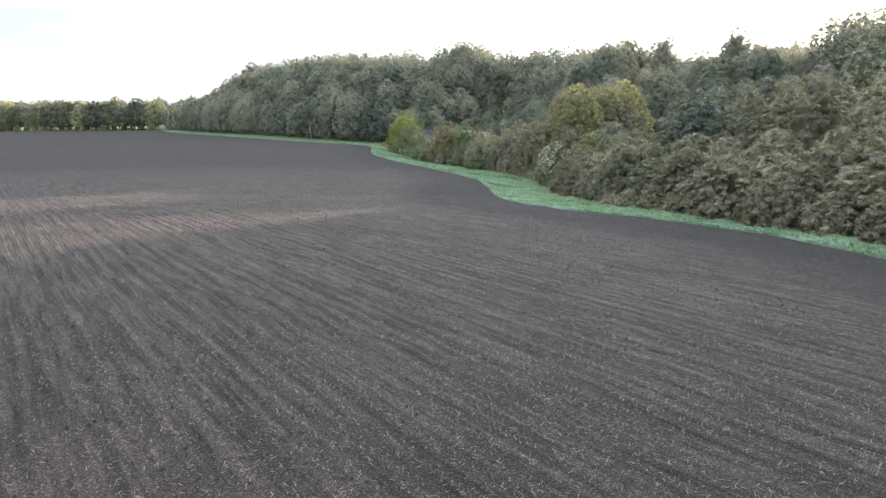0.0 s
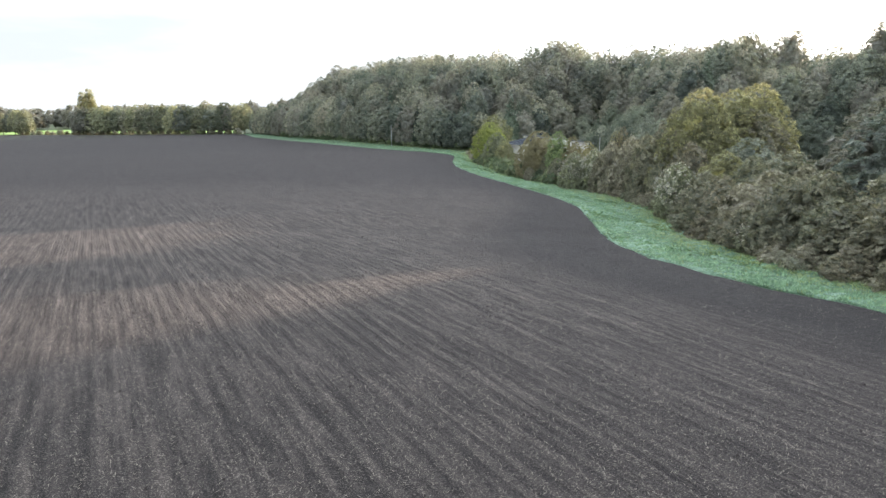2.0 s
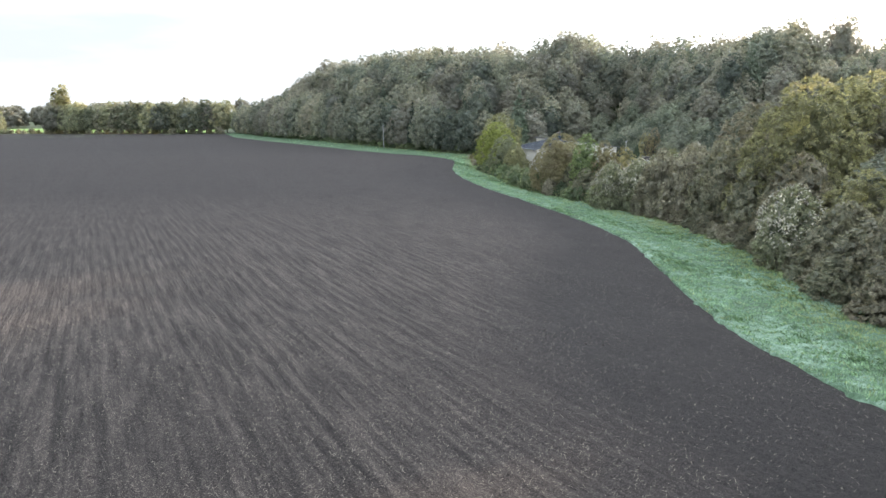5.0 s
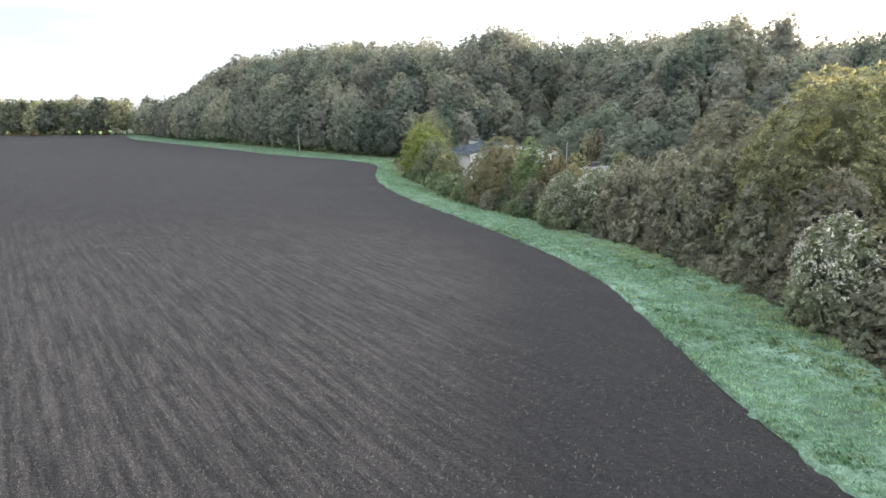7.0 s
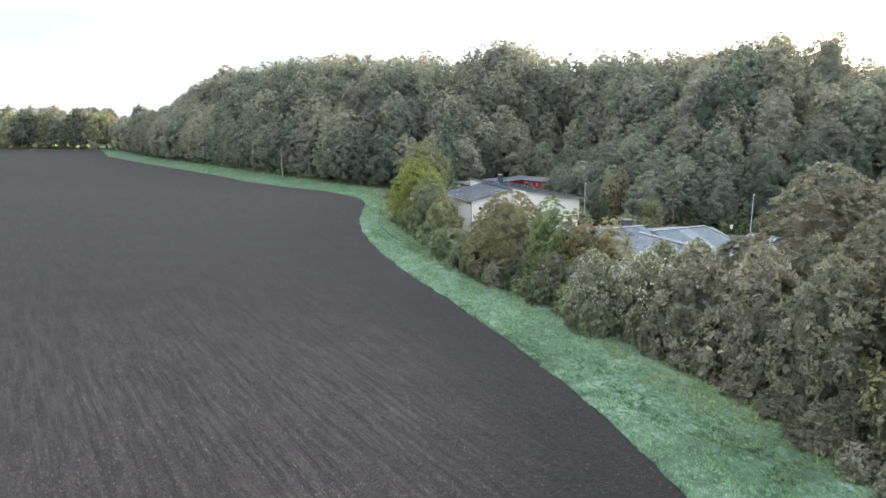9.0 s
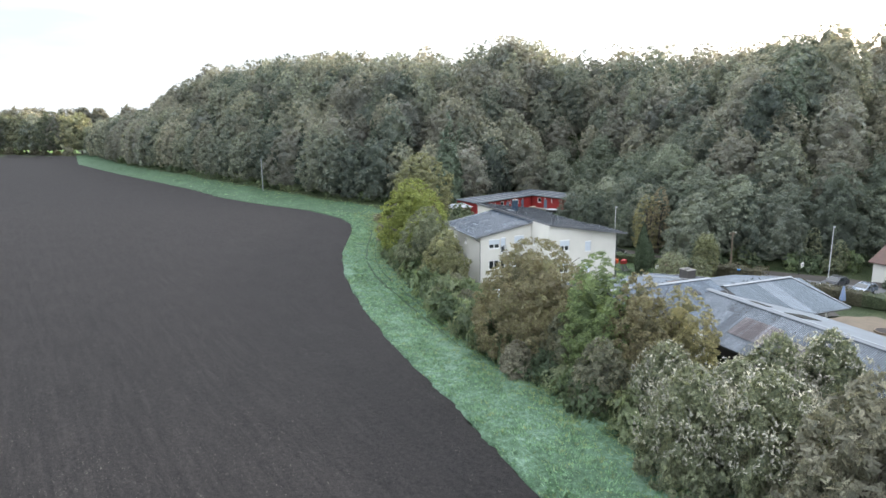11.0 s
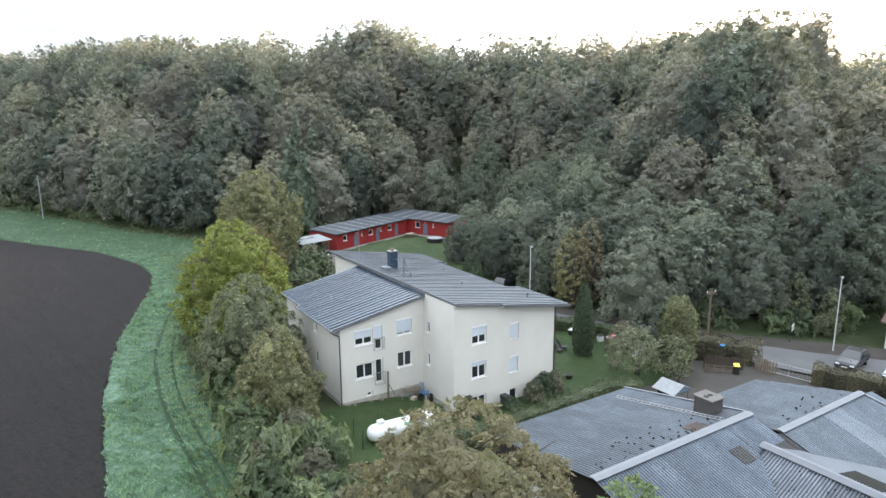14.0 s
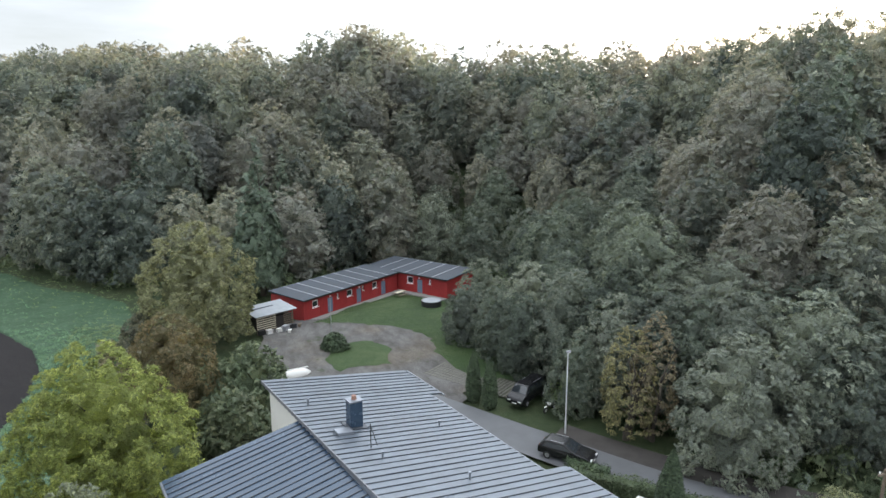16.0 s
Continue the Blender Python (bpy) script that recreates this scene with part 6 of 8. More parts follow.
single("maple_tree", "round maple turning yellow-green beside the verge", "tree", 101, 15.6, 169.5, 14.6, 5.3, "leaf_yellow", 38000, 0.175, low=0.06, lobes=100)
single("rust_tree", "small tree with rust-brown autumn leaves", "tree", 102, 17.6, 187.5, 11.0, 4.4, "leaf_rust", 12000, 0.20, low=0.06, lobes=80)
single("ash_tree", "tall olive-green tree beside the gravel yard", "tree", 103, 19.0, 207, 16.2, 6.3, "leaf_olive", 12000, 0.32, low=0.05, lobes=80)
single("willow_tree", "grey-green tree at the field verge", "tree", 104, 17.0, 156.8, 11.8, 4.0, "leaf_sage", 20000, 0.165, low=0.04, droop=0.1)
single("hazel_tree", "olive-green hazel bush beside the house", "tree", 105, 18.8, 148.2, 9.9, 3.1, "leaf_olive", 17000, 0.155, low=0.05, stems=3)
single("willow_bush", "dense dull green bush behind the house wing", "bush", 106, 25.0, 185.5, 8.2, 3.9, "leaf_hedge", 3600, 0.28, "bush", 0.0)
single("willow_bush", "dense dull green bush behind the house wing", "bush", 107, 23.2, 178.5, 6.8, 3.3, "leaf_hedge", 3400, 0.28, "bush", 0.0)
single("oak_tree", "broad brown-green tree in front of the house", "tree", 108, 25.2, 124.6, 13.2, 6.0, "leaf_brown", 34000, 0.175, low=0.04, lobes=100, stems=2)
single("robinia_tree", "slender fresh green tree before the house", "tree", 109, 29.0, 117.4, 13.3, 3.3, "leaf_green", 19000, 0.155, low=0.06, lobes=46)
single("maple_tree", "small golden-leaved maple by the shed", "tree", 110, 35.2, 114.0, 11.0, 3.0, "leaf_gold", 15000, 0.15, low=0.06)
single("hazel_tree", "brownish hazel between the bushes", "tree", 111, 32.0, 114.8, 12.2, 3.0, "leaf_brown", 15000, 0.16, low=0.05, stems=2)
single("birch_tree", "golden autumn birch beside the lane", "tree", 112, 57.9, 171.6, 12.2, 2.1, "leaf_tan", 5200, 0.17, low=0.10, lobes=34, stems=2, core=0.2, droop=0.4)
single("birch_tree", "yellow-green birch with an open crown beside the lane", "tree", 122, 55.9, 172.6, 10.8, 2.5, "leaf_gold", 5600, 0.17, low=0.08, lobes=34, stems=3, core=0.2, droop=0.4)
single("columnar_thuja", "tall columnar dark green thuja on the lawn", "tree", 113, 49.3, 157.2, 8.4, 1.2, "leaf_thuja", 13000, 0.105, "column", 0.0, 40)
for x, y, zt in ((46.6, 181.4, 5.6), (45.6, 183.2, 5.9)):
    single("columnar_thuja", "narrow dark green thuja beside the house", "tree", 114, x, y, zt, 0.85, "leaf_thuja", 4500, 0.10, "column", 0.0, 30)
single("columnar_thuja", "small pointed green thuja at the garden hedge", "tree", 115, 52.0, 161.2, 4.9, 0.9, "leaf_thuja", 4500, 0.10, "column", 0.0, 30)
single("blue_fir", "slender grey-blue fir in the garden", "tree", 116, 55.0, 152.9, 8.3, 1.5, "leaf_grey", 2600, 0.20, "cone", 0.03, 34)
single("hornbeam_tree", "upright yellow-green hornbeam in the garden", "tree", 117, 56.2, 151.5, 8.0, 1.65, "leaf_olive", 8000, 0.15, "poplar", 0.02, 30)
single("apple_tree", "small open-crowned apple tree on the lawn", "tree", 118, 51.2, 150.6, 5.6, 2.3, "leaf_sage", 2000, 0.16, low=0.25, lobes=18, stems=2, core=0.12)
single("apple_tree", "small open-crowned apple tree on the lawn", "tree", 119, 53.6, 148.4, 5.2, 2.1, "leaf_sage", 1800, 0.16, low=0.25, lobes=16, stems=2, core=0.12)
single("lilac_bush", "pale green garden bush beside the lawn", "bush", 120, 53.6, 156.8, 4.0, 1.6, "leaf_scrub", 2200, 0.17, "bush", 0.0)
single("round_bush", "dark green round bush on the grass island", "bush", 121, 34.2, 200.4, 3.3, 1.7, "leaf_thuja", 3600, 0.15, "bush", 0.0)
for i, (u, v, h, r) in enumerate(((8.55, -5.75, 1.9, 0.95), (15.5, -5.9, 1.9, 1.1), (16.8, -5.6, 2.2, 1.1), (17.8, -5.5, 2.0, 0.9), (12.7, -5.9, 1.0, 0.9), (18.9, -4.6, 1.6, 0.8))):
    p = HOUSE_M @ Vector((u, v, 0))
    single("wall_shrub", "small green shrub growing against the house wall", "bush", 130 + i, p.x, p.y, topz(p.x, p.y) + h, r, "leaf_scrub" if i % 2 else "leaf_thuja", 1500, 0.14, "bush", 0.0, 16)

for i, (x, y, zt, r) in enumerate(((76.6, 157.6, 7.2, 1.5), (79.4, 155.4, 5.6, 1.3), (77.6, 154.6, 3.0, 1.4))):
    single("birch_sapling", "young pale-leaved sapling beside the lane", "tree", 150 + i, x, y, zt, r, "leaf_sage", 1900, 0.17, low=0.10, lobes=20, core=0.2)

single("elder_bush", "small bush with pale whitish leaves at the verge", "bush", 140, 35.3, 31.8, topz(35.3, 31.8) + 1.5, 1.0, "leaf_white", 700, 0.16, "bush", 0.0, 12)

# scrub between the verge and the sheds
SCRUB = Kind("scrub_bush", "tangled olive-brown bush of the field hedge", "bush",
             [(trunk_mesh("trunk", 201 + i, 4.5, 0.09, 2.6, 6.4, 3), crown_mesh("crown", 201 + i, 3.2, 0.1, 6.5, 70, 3800, 0.37, m, "bush", 0.85)) for i, m in enumerate(("leaf_scrub", "leaf_bramble", "leaf_scrub", "leaf_bramble"))], "bushes of the field hedge")
VINE = Kind("clematis_bush", "bush overgrown with pale clematis seed heads", "bush",
            [(trunk_mesh("trunk", 211 + i, 4.0, 0.08, 2.4, 6.0, 3), crown_mesh("crown", 211 + i, 3.1, 0.1, 6.0, 64, 6500, 0.27, "leaf_sage", "bush", 0.85),
              (("seed_cover", crown_mesh("seed_cover", 211 + i, 3.2, 2.0, 6.1, 60, 1700, 0.17, "leaf_white", "bush", 0.02)),)) for i in range(2)], "bushes of the field hedge")
WEED = Kind("weed_clump", "low weedy bush at the edge of the verge", "bush",
            [(None, crown_mesh("leaf_clump", 241 + i, 1.0, 0.0, 1.1, 5, 300, 0.24, m, "bush", 0.7)) for i, m in enumerate(("leaf_scrub", "leaf_brown", "leaf_scrub"))], "weeds along the verge")
RANK = Kind("nettle_clump", "rank green nettles at the foot of the trees", "weeds",
            [(None, crown_mesh("leaf_clump", 251 + i, 1.0, 0.0, 1.1, 5, 210, 0.32, "leaf_weed", "bush", 0.6)) for i in range(2)], "nettles along the verge")
BIG = Kind("hedge_tree", "large autumn tree of the field hedge", "tree",
           [deciduous(221 + i, 6.0, 17.0, 90, 9000, 0.44, m, low=0.03) for i, m in enumerate(("leaf_forest", "leaf_bramble", "leaf_scrub"))], "trees of the field hedge")
# backlight from the low sun is painted in by the yellow leaf colour
SUNNY = Kind("hedge_tree", "tall hedge tree with the low sun's yellow glow put into its leaf colour", "tree",
             [deciduous(231, 6.6, 17.5, 90, 12000, 0.42, "leaf_sunny", low=0.05)], "trees of the field hedge")


def by_height(kind, i, x, y, ztop, full, r, rfull, label=""):
    h = ztop - topz(x, y)
    s = max(r, 0.38 * h) / rfull
    kind.put(i, x, y, s, (i * 2.1) % 6.28, h / (full * s), 0.15, label)


def build_hedgerow():
    rng = np.random.default_rng(5)
    for i, (x, y, zt, r) in enumerate(((30.2, 101, 9.6, 2.9), (31.5, 108.5, 8.4, 2.8), (34.4, 103.6, 8.8, 2.8), (38.2, 104.8, 10.0, 3.2), (41.6, 104.4, 10.2, 3.2), (39.0, 108.5, 7.0, 2.6), (34.0, 98.6, 10.2, 3.0), (37, 56, 10.8, 3.6), (35.8, 26, 7.8, 2.4))):
        by_height(VINE, i, x, y, zt, 6.0, r, 3.1)
    for i, (x, y, zt, r) in enumerate(((28.0, 112.2, 7.6, 2.5), (33.4, 110.4, 7.4, 2.4), (36.0, 93.0, 12.0, 3.8), (40.4, 94, 12.6, 4.2), (38.6, 87, 13.3, 4.2), (43.5, 88, 13.6, 4.6), (39.4, 80, 13.8, 4.4), (44.5, 80, 15.0, 4.8),
                                       (40.4, 70, 13.8, 4.4), (40.8, 62, 13.4, 4.4), (38.6, 49.5, 10.2, 3.4), (38.0, 42, 10.6, 3.4), (37.6, 34.5, 10.4, 3.3), (40.5, 28, 11.0, 3.6), (39.0, 18.5, 10.8, 3.3), (41, 10, 11.0, 3.5), (44.5, 1, 12.4, 3.8),
                                       (47.5, -10, 13.0, 3.9), (48.6, -22, 13.6, 4.0), (51, -36, 14, 4.2), (51.5, -50, 14.5, 4.2), (23.0, 128.5, 5.8, 2.0), (21.6, 134.0, 4.6, 1.9), (20.4, 139.6, 4.4, 1.8), (19.6, 143.8, 5.4, 1.9), (16.6, 162.5, 5.6, 2.0),
                                       (15.2, 176.5, 6.0, 2.4), (14.2, 182, 5.4, 2.2), (14.0, 195, 6.0, 2.6), (13.2, 203, 7.0, 2.6), (26.4, 119.0, 7.6, 2.2), (30.2, 120.5, 7.0, 2.2), (22.5, 119.6, 5.0, 1.8), (45.6, 97.5, 9.6, 3.2), (33.8, 119.2, 5.6, 1.9))):
        by_height(SCRUB, i, x, y, zt, 6.5, r, 3.2)
    # the southern ones, out of view, are added tall to block low sun
    for i, (x, y, zt, r) in enumerate(((48.0, 58, 14.2, 5.2), (52.5, 99.5, 18.5, 5.8), (47, 43, 13.2, 5.6), (51, 28, 19.6, 6.6), (55, 10, 20.4, 6.6), (58, -12, 21, 6.6), (53, 35.5, 19.8, 6.4), (55, 18.5, 20.4, 6.4), (60.5, 97, 19.5, 6.4), (58, 90, 18.5, 6.2), (50, 88, 15.5, 5.2), (58, -1, 22, 6.0), (59, -24, 22, 6.0), (56, 74, 18, 6), (60, 46, 18, 6), (62, 88, 17, 5.6), (58, -36, 18.5, 5.8), (59, -60, 19, 6))):
        by_height(BIG, i, x, y, zt, 17.0, r, 6.0)
    by_height(SUNNY, 0, 45.5, 70.5, 21.3, 17.5, 6.6, 6.6)
    by_height(SUNNY, 0, 53.5, 77.5, 21.2, 17.5, 7.0, 6.6)
    by_height(SUNNY, 0, 60.0, 82.5, 22.2, 17.5, 7.2, 6.6)
    by_height(SUNNY, 0, 43.8, 55.5, 12.2, 17.5, 5.0, 6.6)
    # the thicket behind the first bushes
    for i in range(34):
        y = -58 + i * 3.5 + rng.uniform(-1.5, 1.5)
        x = float(curve_x(VERGE_EDGE, y)) + (4.5 if i % 2 else 10.5) + rng.uniform(-1.2, 1.2)
        by_height(SCRUB, i, x, y, topz(x, y) + rng.uniform(5.5, 8.0) + (i % 2 == 0) * 2.0, 6.5, rng.uniform(3.6, 4.8), 3.2)
    # lower bushes that close the gaps along the verge
    for i in range(30):
        y = -40 + i * 4.6 + rng.uniform(-1.5, 1.5)
        x = float(curve_x(VERGE_EDGE, y)) + rng.uniform(1.4, 2.6)
        SCRUB.put(i, x, y, rng.uniform(0.55, 0.85), rng.uniform(0, 6.28), rng.uniform(0.62, 0.95), 0.2, "low tangled brownish bush at the foot of the hedge")
    # low weeds where the verge meets the bushes
    for i in range(70):
        y = rng.uniform(4, 205)
        x = float(curve_x(VERGE_EDGE, y)) + rng.uniform(0.2, 2.2)
        WEED.put(i, x, y, rng.uniform(0.7, 1.5), rng.uniform(0, 6.28), rng.uniform(0.8, 1.5), 0.1)

    # rank green growth at the foot of the trees by the house
    for i in range(170):
        y = rng.uniform(104, 172)
        x = float(curve_x(VERGE_EDGE, y)) + rng.uniform(-0.4, 4.6)
        RANK.put(i, x, y, rng.uniform(1.0, 2.2), rng.uniform(0, 6.28), rng.uniform(0.9, 1.7), 0.1)


build_hedgerow()


def hedge(label, pts, width, height, mat="leaf_thuja", seed=1, dens=110, size=0.135):
    """A clipped hedge along a line: leaves over a rounded box, with a dark body inside."""
    rng = np.random.default_rng(seed)
    V, C = [], Solid()
    for (x0, y0), (x1, y1) in zip(pts, pts[1:]):
        ln = math.hypot(x1 - x0, y1 - y0)
        d, s = np.array([(x1 - x0) / ln, (y1 - y0) / ln]), np.array([-(y1 - y0) / ln, (x1 - x0) / ln])
        n = int(ln * (width + 2 * height) * dens)
        k = rng.random(n) * (ln + width * 0.4)
        a = rng.random(n) * (width + 2 * height)
        wob = 1 + 0.08 * np.sin(k * 1.7 + seed) + 0.05 * np.sin(k * 4.1)
        side = np.where(a < height, -width / 2, np.where(a < height + width, a - height - width / 2, width / 2)) * wob
        z = np.where(a < height, a, np.where(a < height + width, height, a - height - width)) * wob
        side, z = side + rng.normal(0, 0.05, n), z + rng.normal(0, 0.06, n)
        px, py = x0 + d[0] * k + s[0] * side, y0 + d[1] * k + s[1] * side
        p = np.stack([px, py, top(px, py) + np.maximum(z, 0.03)], -1)
        nr = unit(np.stack([s[0] * side, s[1] * side, z - height * 0.5], -1) + rng.normal(size=(n, 3)) * 0.5)
        t = unit(np.cross(nr, rng.normal(size=(n, 3))))
        b = np.cross(nr, t)
        q = size * rng.uniform(0.6, 1.4, n)[:, None]
        V.append(np.stack([p + t * q * 0.6, p + b * q * 0.35, p - t * q * 0.6, p - b * q * 0.35], 1).reshape(-1, 3))
        m = max(2, int(ln / 0.8))
        for i in range(m):
            c0, c1 = ln * i / m, ln * (i + 1) / m
            cs = []
            for c, w in ((c0, -1), (c1, -1), (c1, 1), (c0, 1)):
                x, y = x0 + d[0] * c + s[0] * w * width * 0.40, y0 + d[1] * c + s[1] * w * width * 0.40
                cs.append((x, y, topz(x, y) + height * (0.84 + 0.06 * math.sin(c * 2.3))))
            C.slab(cs, height * 0.9)
    V = np.concatenate(V)
    n0 = len(V)
    vs = np.concatenate([V, np.array([tuple(v) for v in C.v])])
    fs = [tuple(f) for f in np.arange(n0).reshape(-1, 4)] + [tuple(n0 + i for i in f) for f in C.f]
    return tagged(new("hedge", mesh_of("hedge", vs, fs, mat)), label, "hedge")


def build_undergrowth():
    rng = np.random.default_rng(15)
    n = 0
    for (x0, y0), (x1, y1) in zip(WOOD[1:18], WOOD[2:19]):
        ln = math.hypot(x1 - x0, y1 - y0)
        for i in range(int(ln / 2.6)):
            k = (i + rng.random()) * 2.6 / ln
            x, y = x0 + (x1 - x0) * k + rng.uniform(-1, 3), y0 + (y1 - y0) * k + rng.uniform(-1, 3)
            RANK.put(n, x, y, rng.uniform(1.2, 2.4), rng.uniform(0, 6.28), rng.uniform(0.8, 1.4), 0.1, label="low undergrowth at the edge of the wood")
            n += 1


build_undergrowth()


def hline(*uv):
    return [tuple((HOUSE_M @ Vector((u, v, 0)))[:2]) for u, v in uv]


hedge("green and brown garden hedge below the house", hline((3.5, -10.0), (9.0, -9.6), (15.0, -9.4), (20.5, -9.2), (23.0, -10.4)), 1.3, 1.5, "leaf_hedge", 11)
hedge("clipped green hedge along the lane", [(47.6, 167.3), (51.6, 163.9), (54.6, 160.6), (58.0, 157.0)], 1.1, 1.3, "leaf_hedge", 12)
hedge("dense green hedge beside the yard gate", [(57.8, 155.2), (60.8, 152.6), (63.9, 150.0)], 2.1, 2.15, "leaf_hedgebrown", 13)
hedge("clipped olive-brown hedge beside the lane gate", [(65.6, 144.4), (68.8, 140.0), (70.4, 138.2)], 1.5, 1.75, "leaf_hedgebrown", 14)
hedge("fresh green hedge beside the sandy yard", [(70.4, 138.2), (72.0, 136.4), (75.0, 133.0)], 1.7, 1.6, "leaf_hedge", 16)
hedge("low green hedge behind the parked car", [(51.0, 166.9), (48.6, 169.0)], 0.9, 0.8, "leaf_thuja", 15)

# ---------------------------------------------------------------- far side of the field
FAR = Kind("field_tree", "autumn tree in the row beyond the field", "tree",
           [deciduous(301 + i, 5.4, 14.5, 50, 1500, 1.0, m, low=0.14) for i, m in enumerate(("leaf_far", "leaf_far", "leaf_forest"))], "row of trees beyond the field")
POPLAR = Kind("poplar", "slim yellowing poplar beyond the field", "tree", [deciduous(311, 2.6, 24, 40, 1500, 0.9, "leaf_sunny", "poplar", 0.08)], "row of trees beyond the field")


def build_far():
    rng = np.random.default_rng(8)
    for i in range(34):
        k = i / 33
        x, y = -134 - 138 * k, 393 + 59 * k
        FAR.put(i, x + rng.uniform(-3.4, 3.4), y + rng.uniform(-1, 10), rng.uniform(1.15, 1.5), rng.uniform(0, 6.28), rng.uniform(0.95, 1.1))
    for x, y, s in ((-271, 466, 1.45), (-277.5, 468, 1.36)):
        POPLAR.put(0, x, y, s, s * 5)
    for i in range(7):
        FAR.put(i, -330 - i * 9, 480 + i * 4 + rng.uniform(-3, 3), rng.uniform(0.9, 1.3), rng.uniform(0, 6.28), 1.1)
    # bushes along the far bank
    for i in range(30):
        k = i / 29
        WEED.put(i, -136 - 200 * k, 391 + 88 * k + rng.uniform(-1, 1.5), rng.uniform(2, 3), rng.uniform(0, 6.28), 1.2, label="low scrub along the far field edge")
    # woods on the horizon, one mass
    V = []
    for i in range(150):
        x = rng.uniform(-900, -120)
        y = 640 + (x + 900) * 0.05 + rng.uniform(0, 60)
        if i > 105:
            x, y = rng.uniform(-1000, -250), rng.uniform(900, 1000)
        me = FAR.variants[i % 3][1]
        co = np.empty(len(me.vertices) * 3)
        me.vertices.foreach_get("co", co)
        co = co.reshape(-1, 3)[: 1300 * 3].reshape(-1, 3, 3)[:: 3]
        mid = co.mean(1, keepdims=True)
        co = (mid + (co - mid) * 2.2) * rng.uniform(1.25, 1.8)
        V.append((co + np.array([x, y, topz(x, y)])).reshape(-1, 3))
    V = np.concatenate(V)
    tagged(new("horizon_wood", mesh_of("horizon_wood", V, np.arange(len(V)).reshape(-1, 3), "leaf_forest")), "hazy dark woods along the horizon", "trees", kind="stuff")
    patch_sheet("far_meadow", [(-135, 402), (-150, 430), (-200, 620), (-700, 620), (-700, 500), (-440, 497), (-345, 490)], 0.05, "meadow", "bright green meadow beyond the field", "meadow", 30)


build_far()
build_tufts()
build_crumbs()

# ---------------------------------------------------------------- things round the house
def wheel(parent, name, x, y, z, r, w, axis="y"):
    s = (x, y - w / 2, z), (x, y + w / 2, z)
    if axis == "x":
        s = (x - w / 2, y, z), (x + w / 2, y, z)
    wh = part(name, Solid().lathe(*s, [(0, r * 0.86), (0.12, r), (0.88, r), (1, r * 0.86)], 18), "tyre", parent, smooth=False)
    part("rim", Solid().lathe(*s, [(-0.03, r * 0.60), (1.03, r * 0.60)], 14), "steel", wh)
    return wh


def build_tank():
    m = Matrix.Translation((27.3, 144.6, topz(27.3, 144.6))) @ Matrix.Rotation(radians(13), 4, "Z")
    t = thing("gas_tank", m, "long white liquid gas tank on the lawn", "tank")
    prof = [(0.0, 0.12), (0.01, 0.32), (0.035, 0.50), (0.075, 0.60), (0.11, 0.63), (0.89, 0.63), (0.925, 0.60), (0.965, 0.50), (0.99, 0.32), (1.0, 0.12)]
    part("vessel", Solid().lathe((-2.75, 0, 0.95), (2.75, 0, 0.95), prof, 28), "tank", t, smooth=True)
    for x in (-1.7, 1.7):
        part("foot", Solid().box(x - 0.12, x + 0.12, -0.45, 0.45, -0.1, 0.42), "concrete", t)
    dome = part("valve_cover", Solid().box(-1.95, -1.45, -0.22, 0.22, 1.55, 1.82), "tank", t, bevel=0.04)
    part("hinge", Solid().rod((-1.95, 0.2, 1.80), (-1.45, 0.2, 1.80), 0.02), "steel", dome)
    # green lettering on the side, as plain bars
    for i, w in enumerate((0.13, 0.10, 0.15, 0.13, 0.12, 0.13, 0.10)):
        x = -0.05 + i * 0.17
        a = radians(38)
        y, z = -0.640 * math.cos(a), 0.95 + 0.640 * math.sin(a)
        e = 0.07
        part("lettering_bar", Solid().add([(x, y - e * math.sin(a), z - e * math.cos(a)), (x + w, y - e * math.sin(a), z - e * math.cos(a)), (x + w, y + e * math.sin(a), z + e * math.cos(a)), (x, y + e * math.sin(a), z + e * math.cos(a))], [(0, 1, 2, 3)]), "green_paint", t)
    for i, (x, y) in enumerate(((-3.3, 1.3), (-1.2, 1.6), (1.5, 1.9), (3.2, 0.9), (-1.9, -1.2), (0.6, -1.3), (2.6, -1.2), (-3.4, -0.6))):
        w = m @ Vector((x, y, 0))
        f = thing("fence_post", Matrix.Translation((w.x, w.y, topz(w.x, w.y))), "thin dark green fence post round the gas tank", "post", "posts round the gas tank")
        part("post", Solid().rod((0, 0, -0.3), (0, 0, 1.45), 0.03, 0.03, 8), "dark_steel", f)
        part("cap", Solid().rod((0, 0, 1.45), (0, 0, 1.49), 0.036, 0.02, 8), "black", f)


def ring(c, r, q, n=20, k=6):
    """A tyre standing in the xz plane."""
    vs = [(c[0] + (r + q * math.cos(b)) * math.cos(a), c[1] + q * math.sin(b), c[2] + (r + q * math.cos(b)) * math.sin(a)) for a in np.arange(n) * 2 * math.pi / n for b in np.arange(k) * 2 * math.pi / k]
    return Solid().add(vs, [(i * k + j, ((i + 1) % n) * k + j, ((i + 1) % n) * k + (j + 1) % k, i * k + (j + 1) % k) for i in range(n) for j in range(k)])


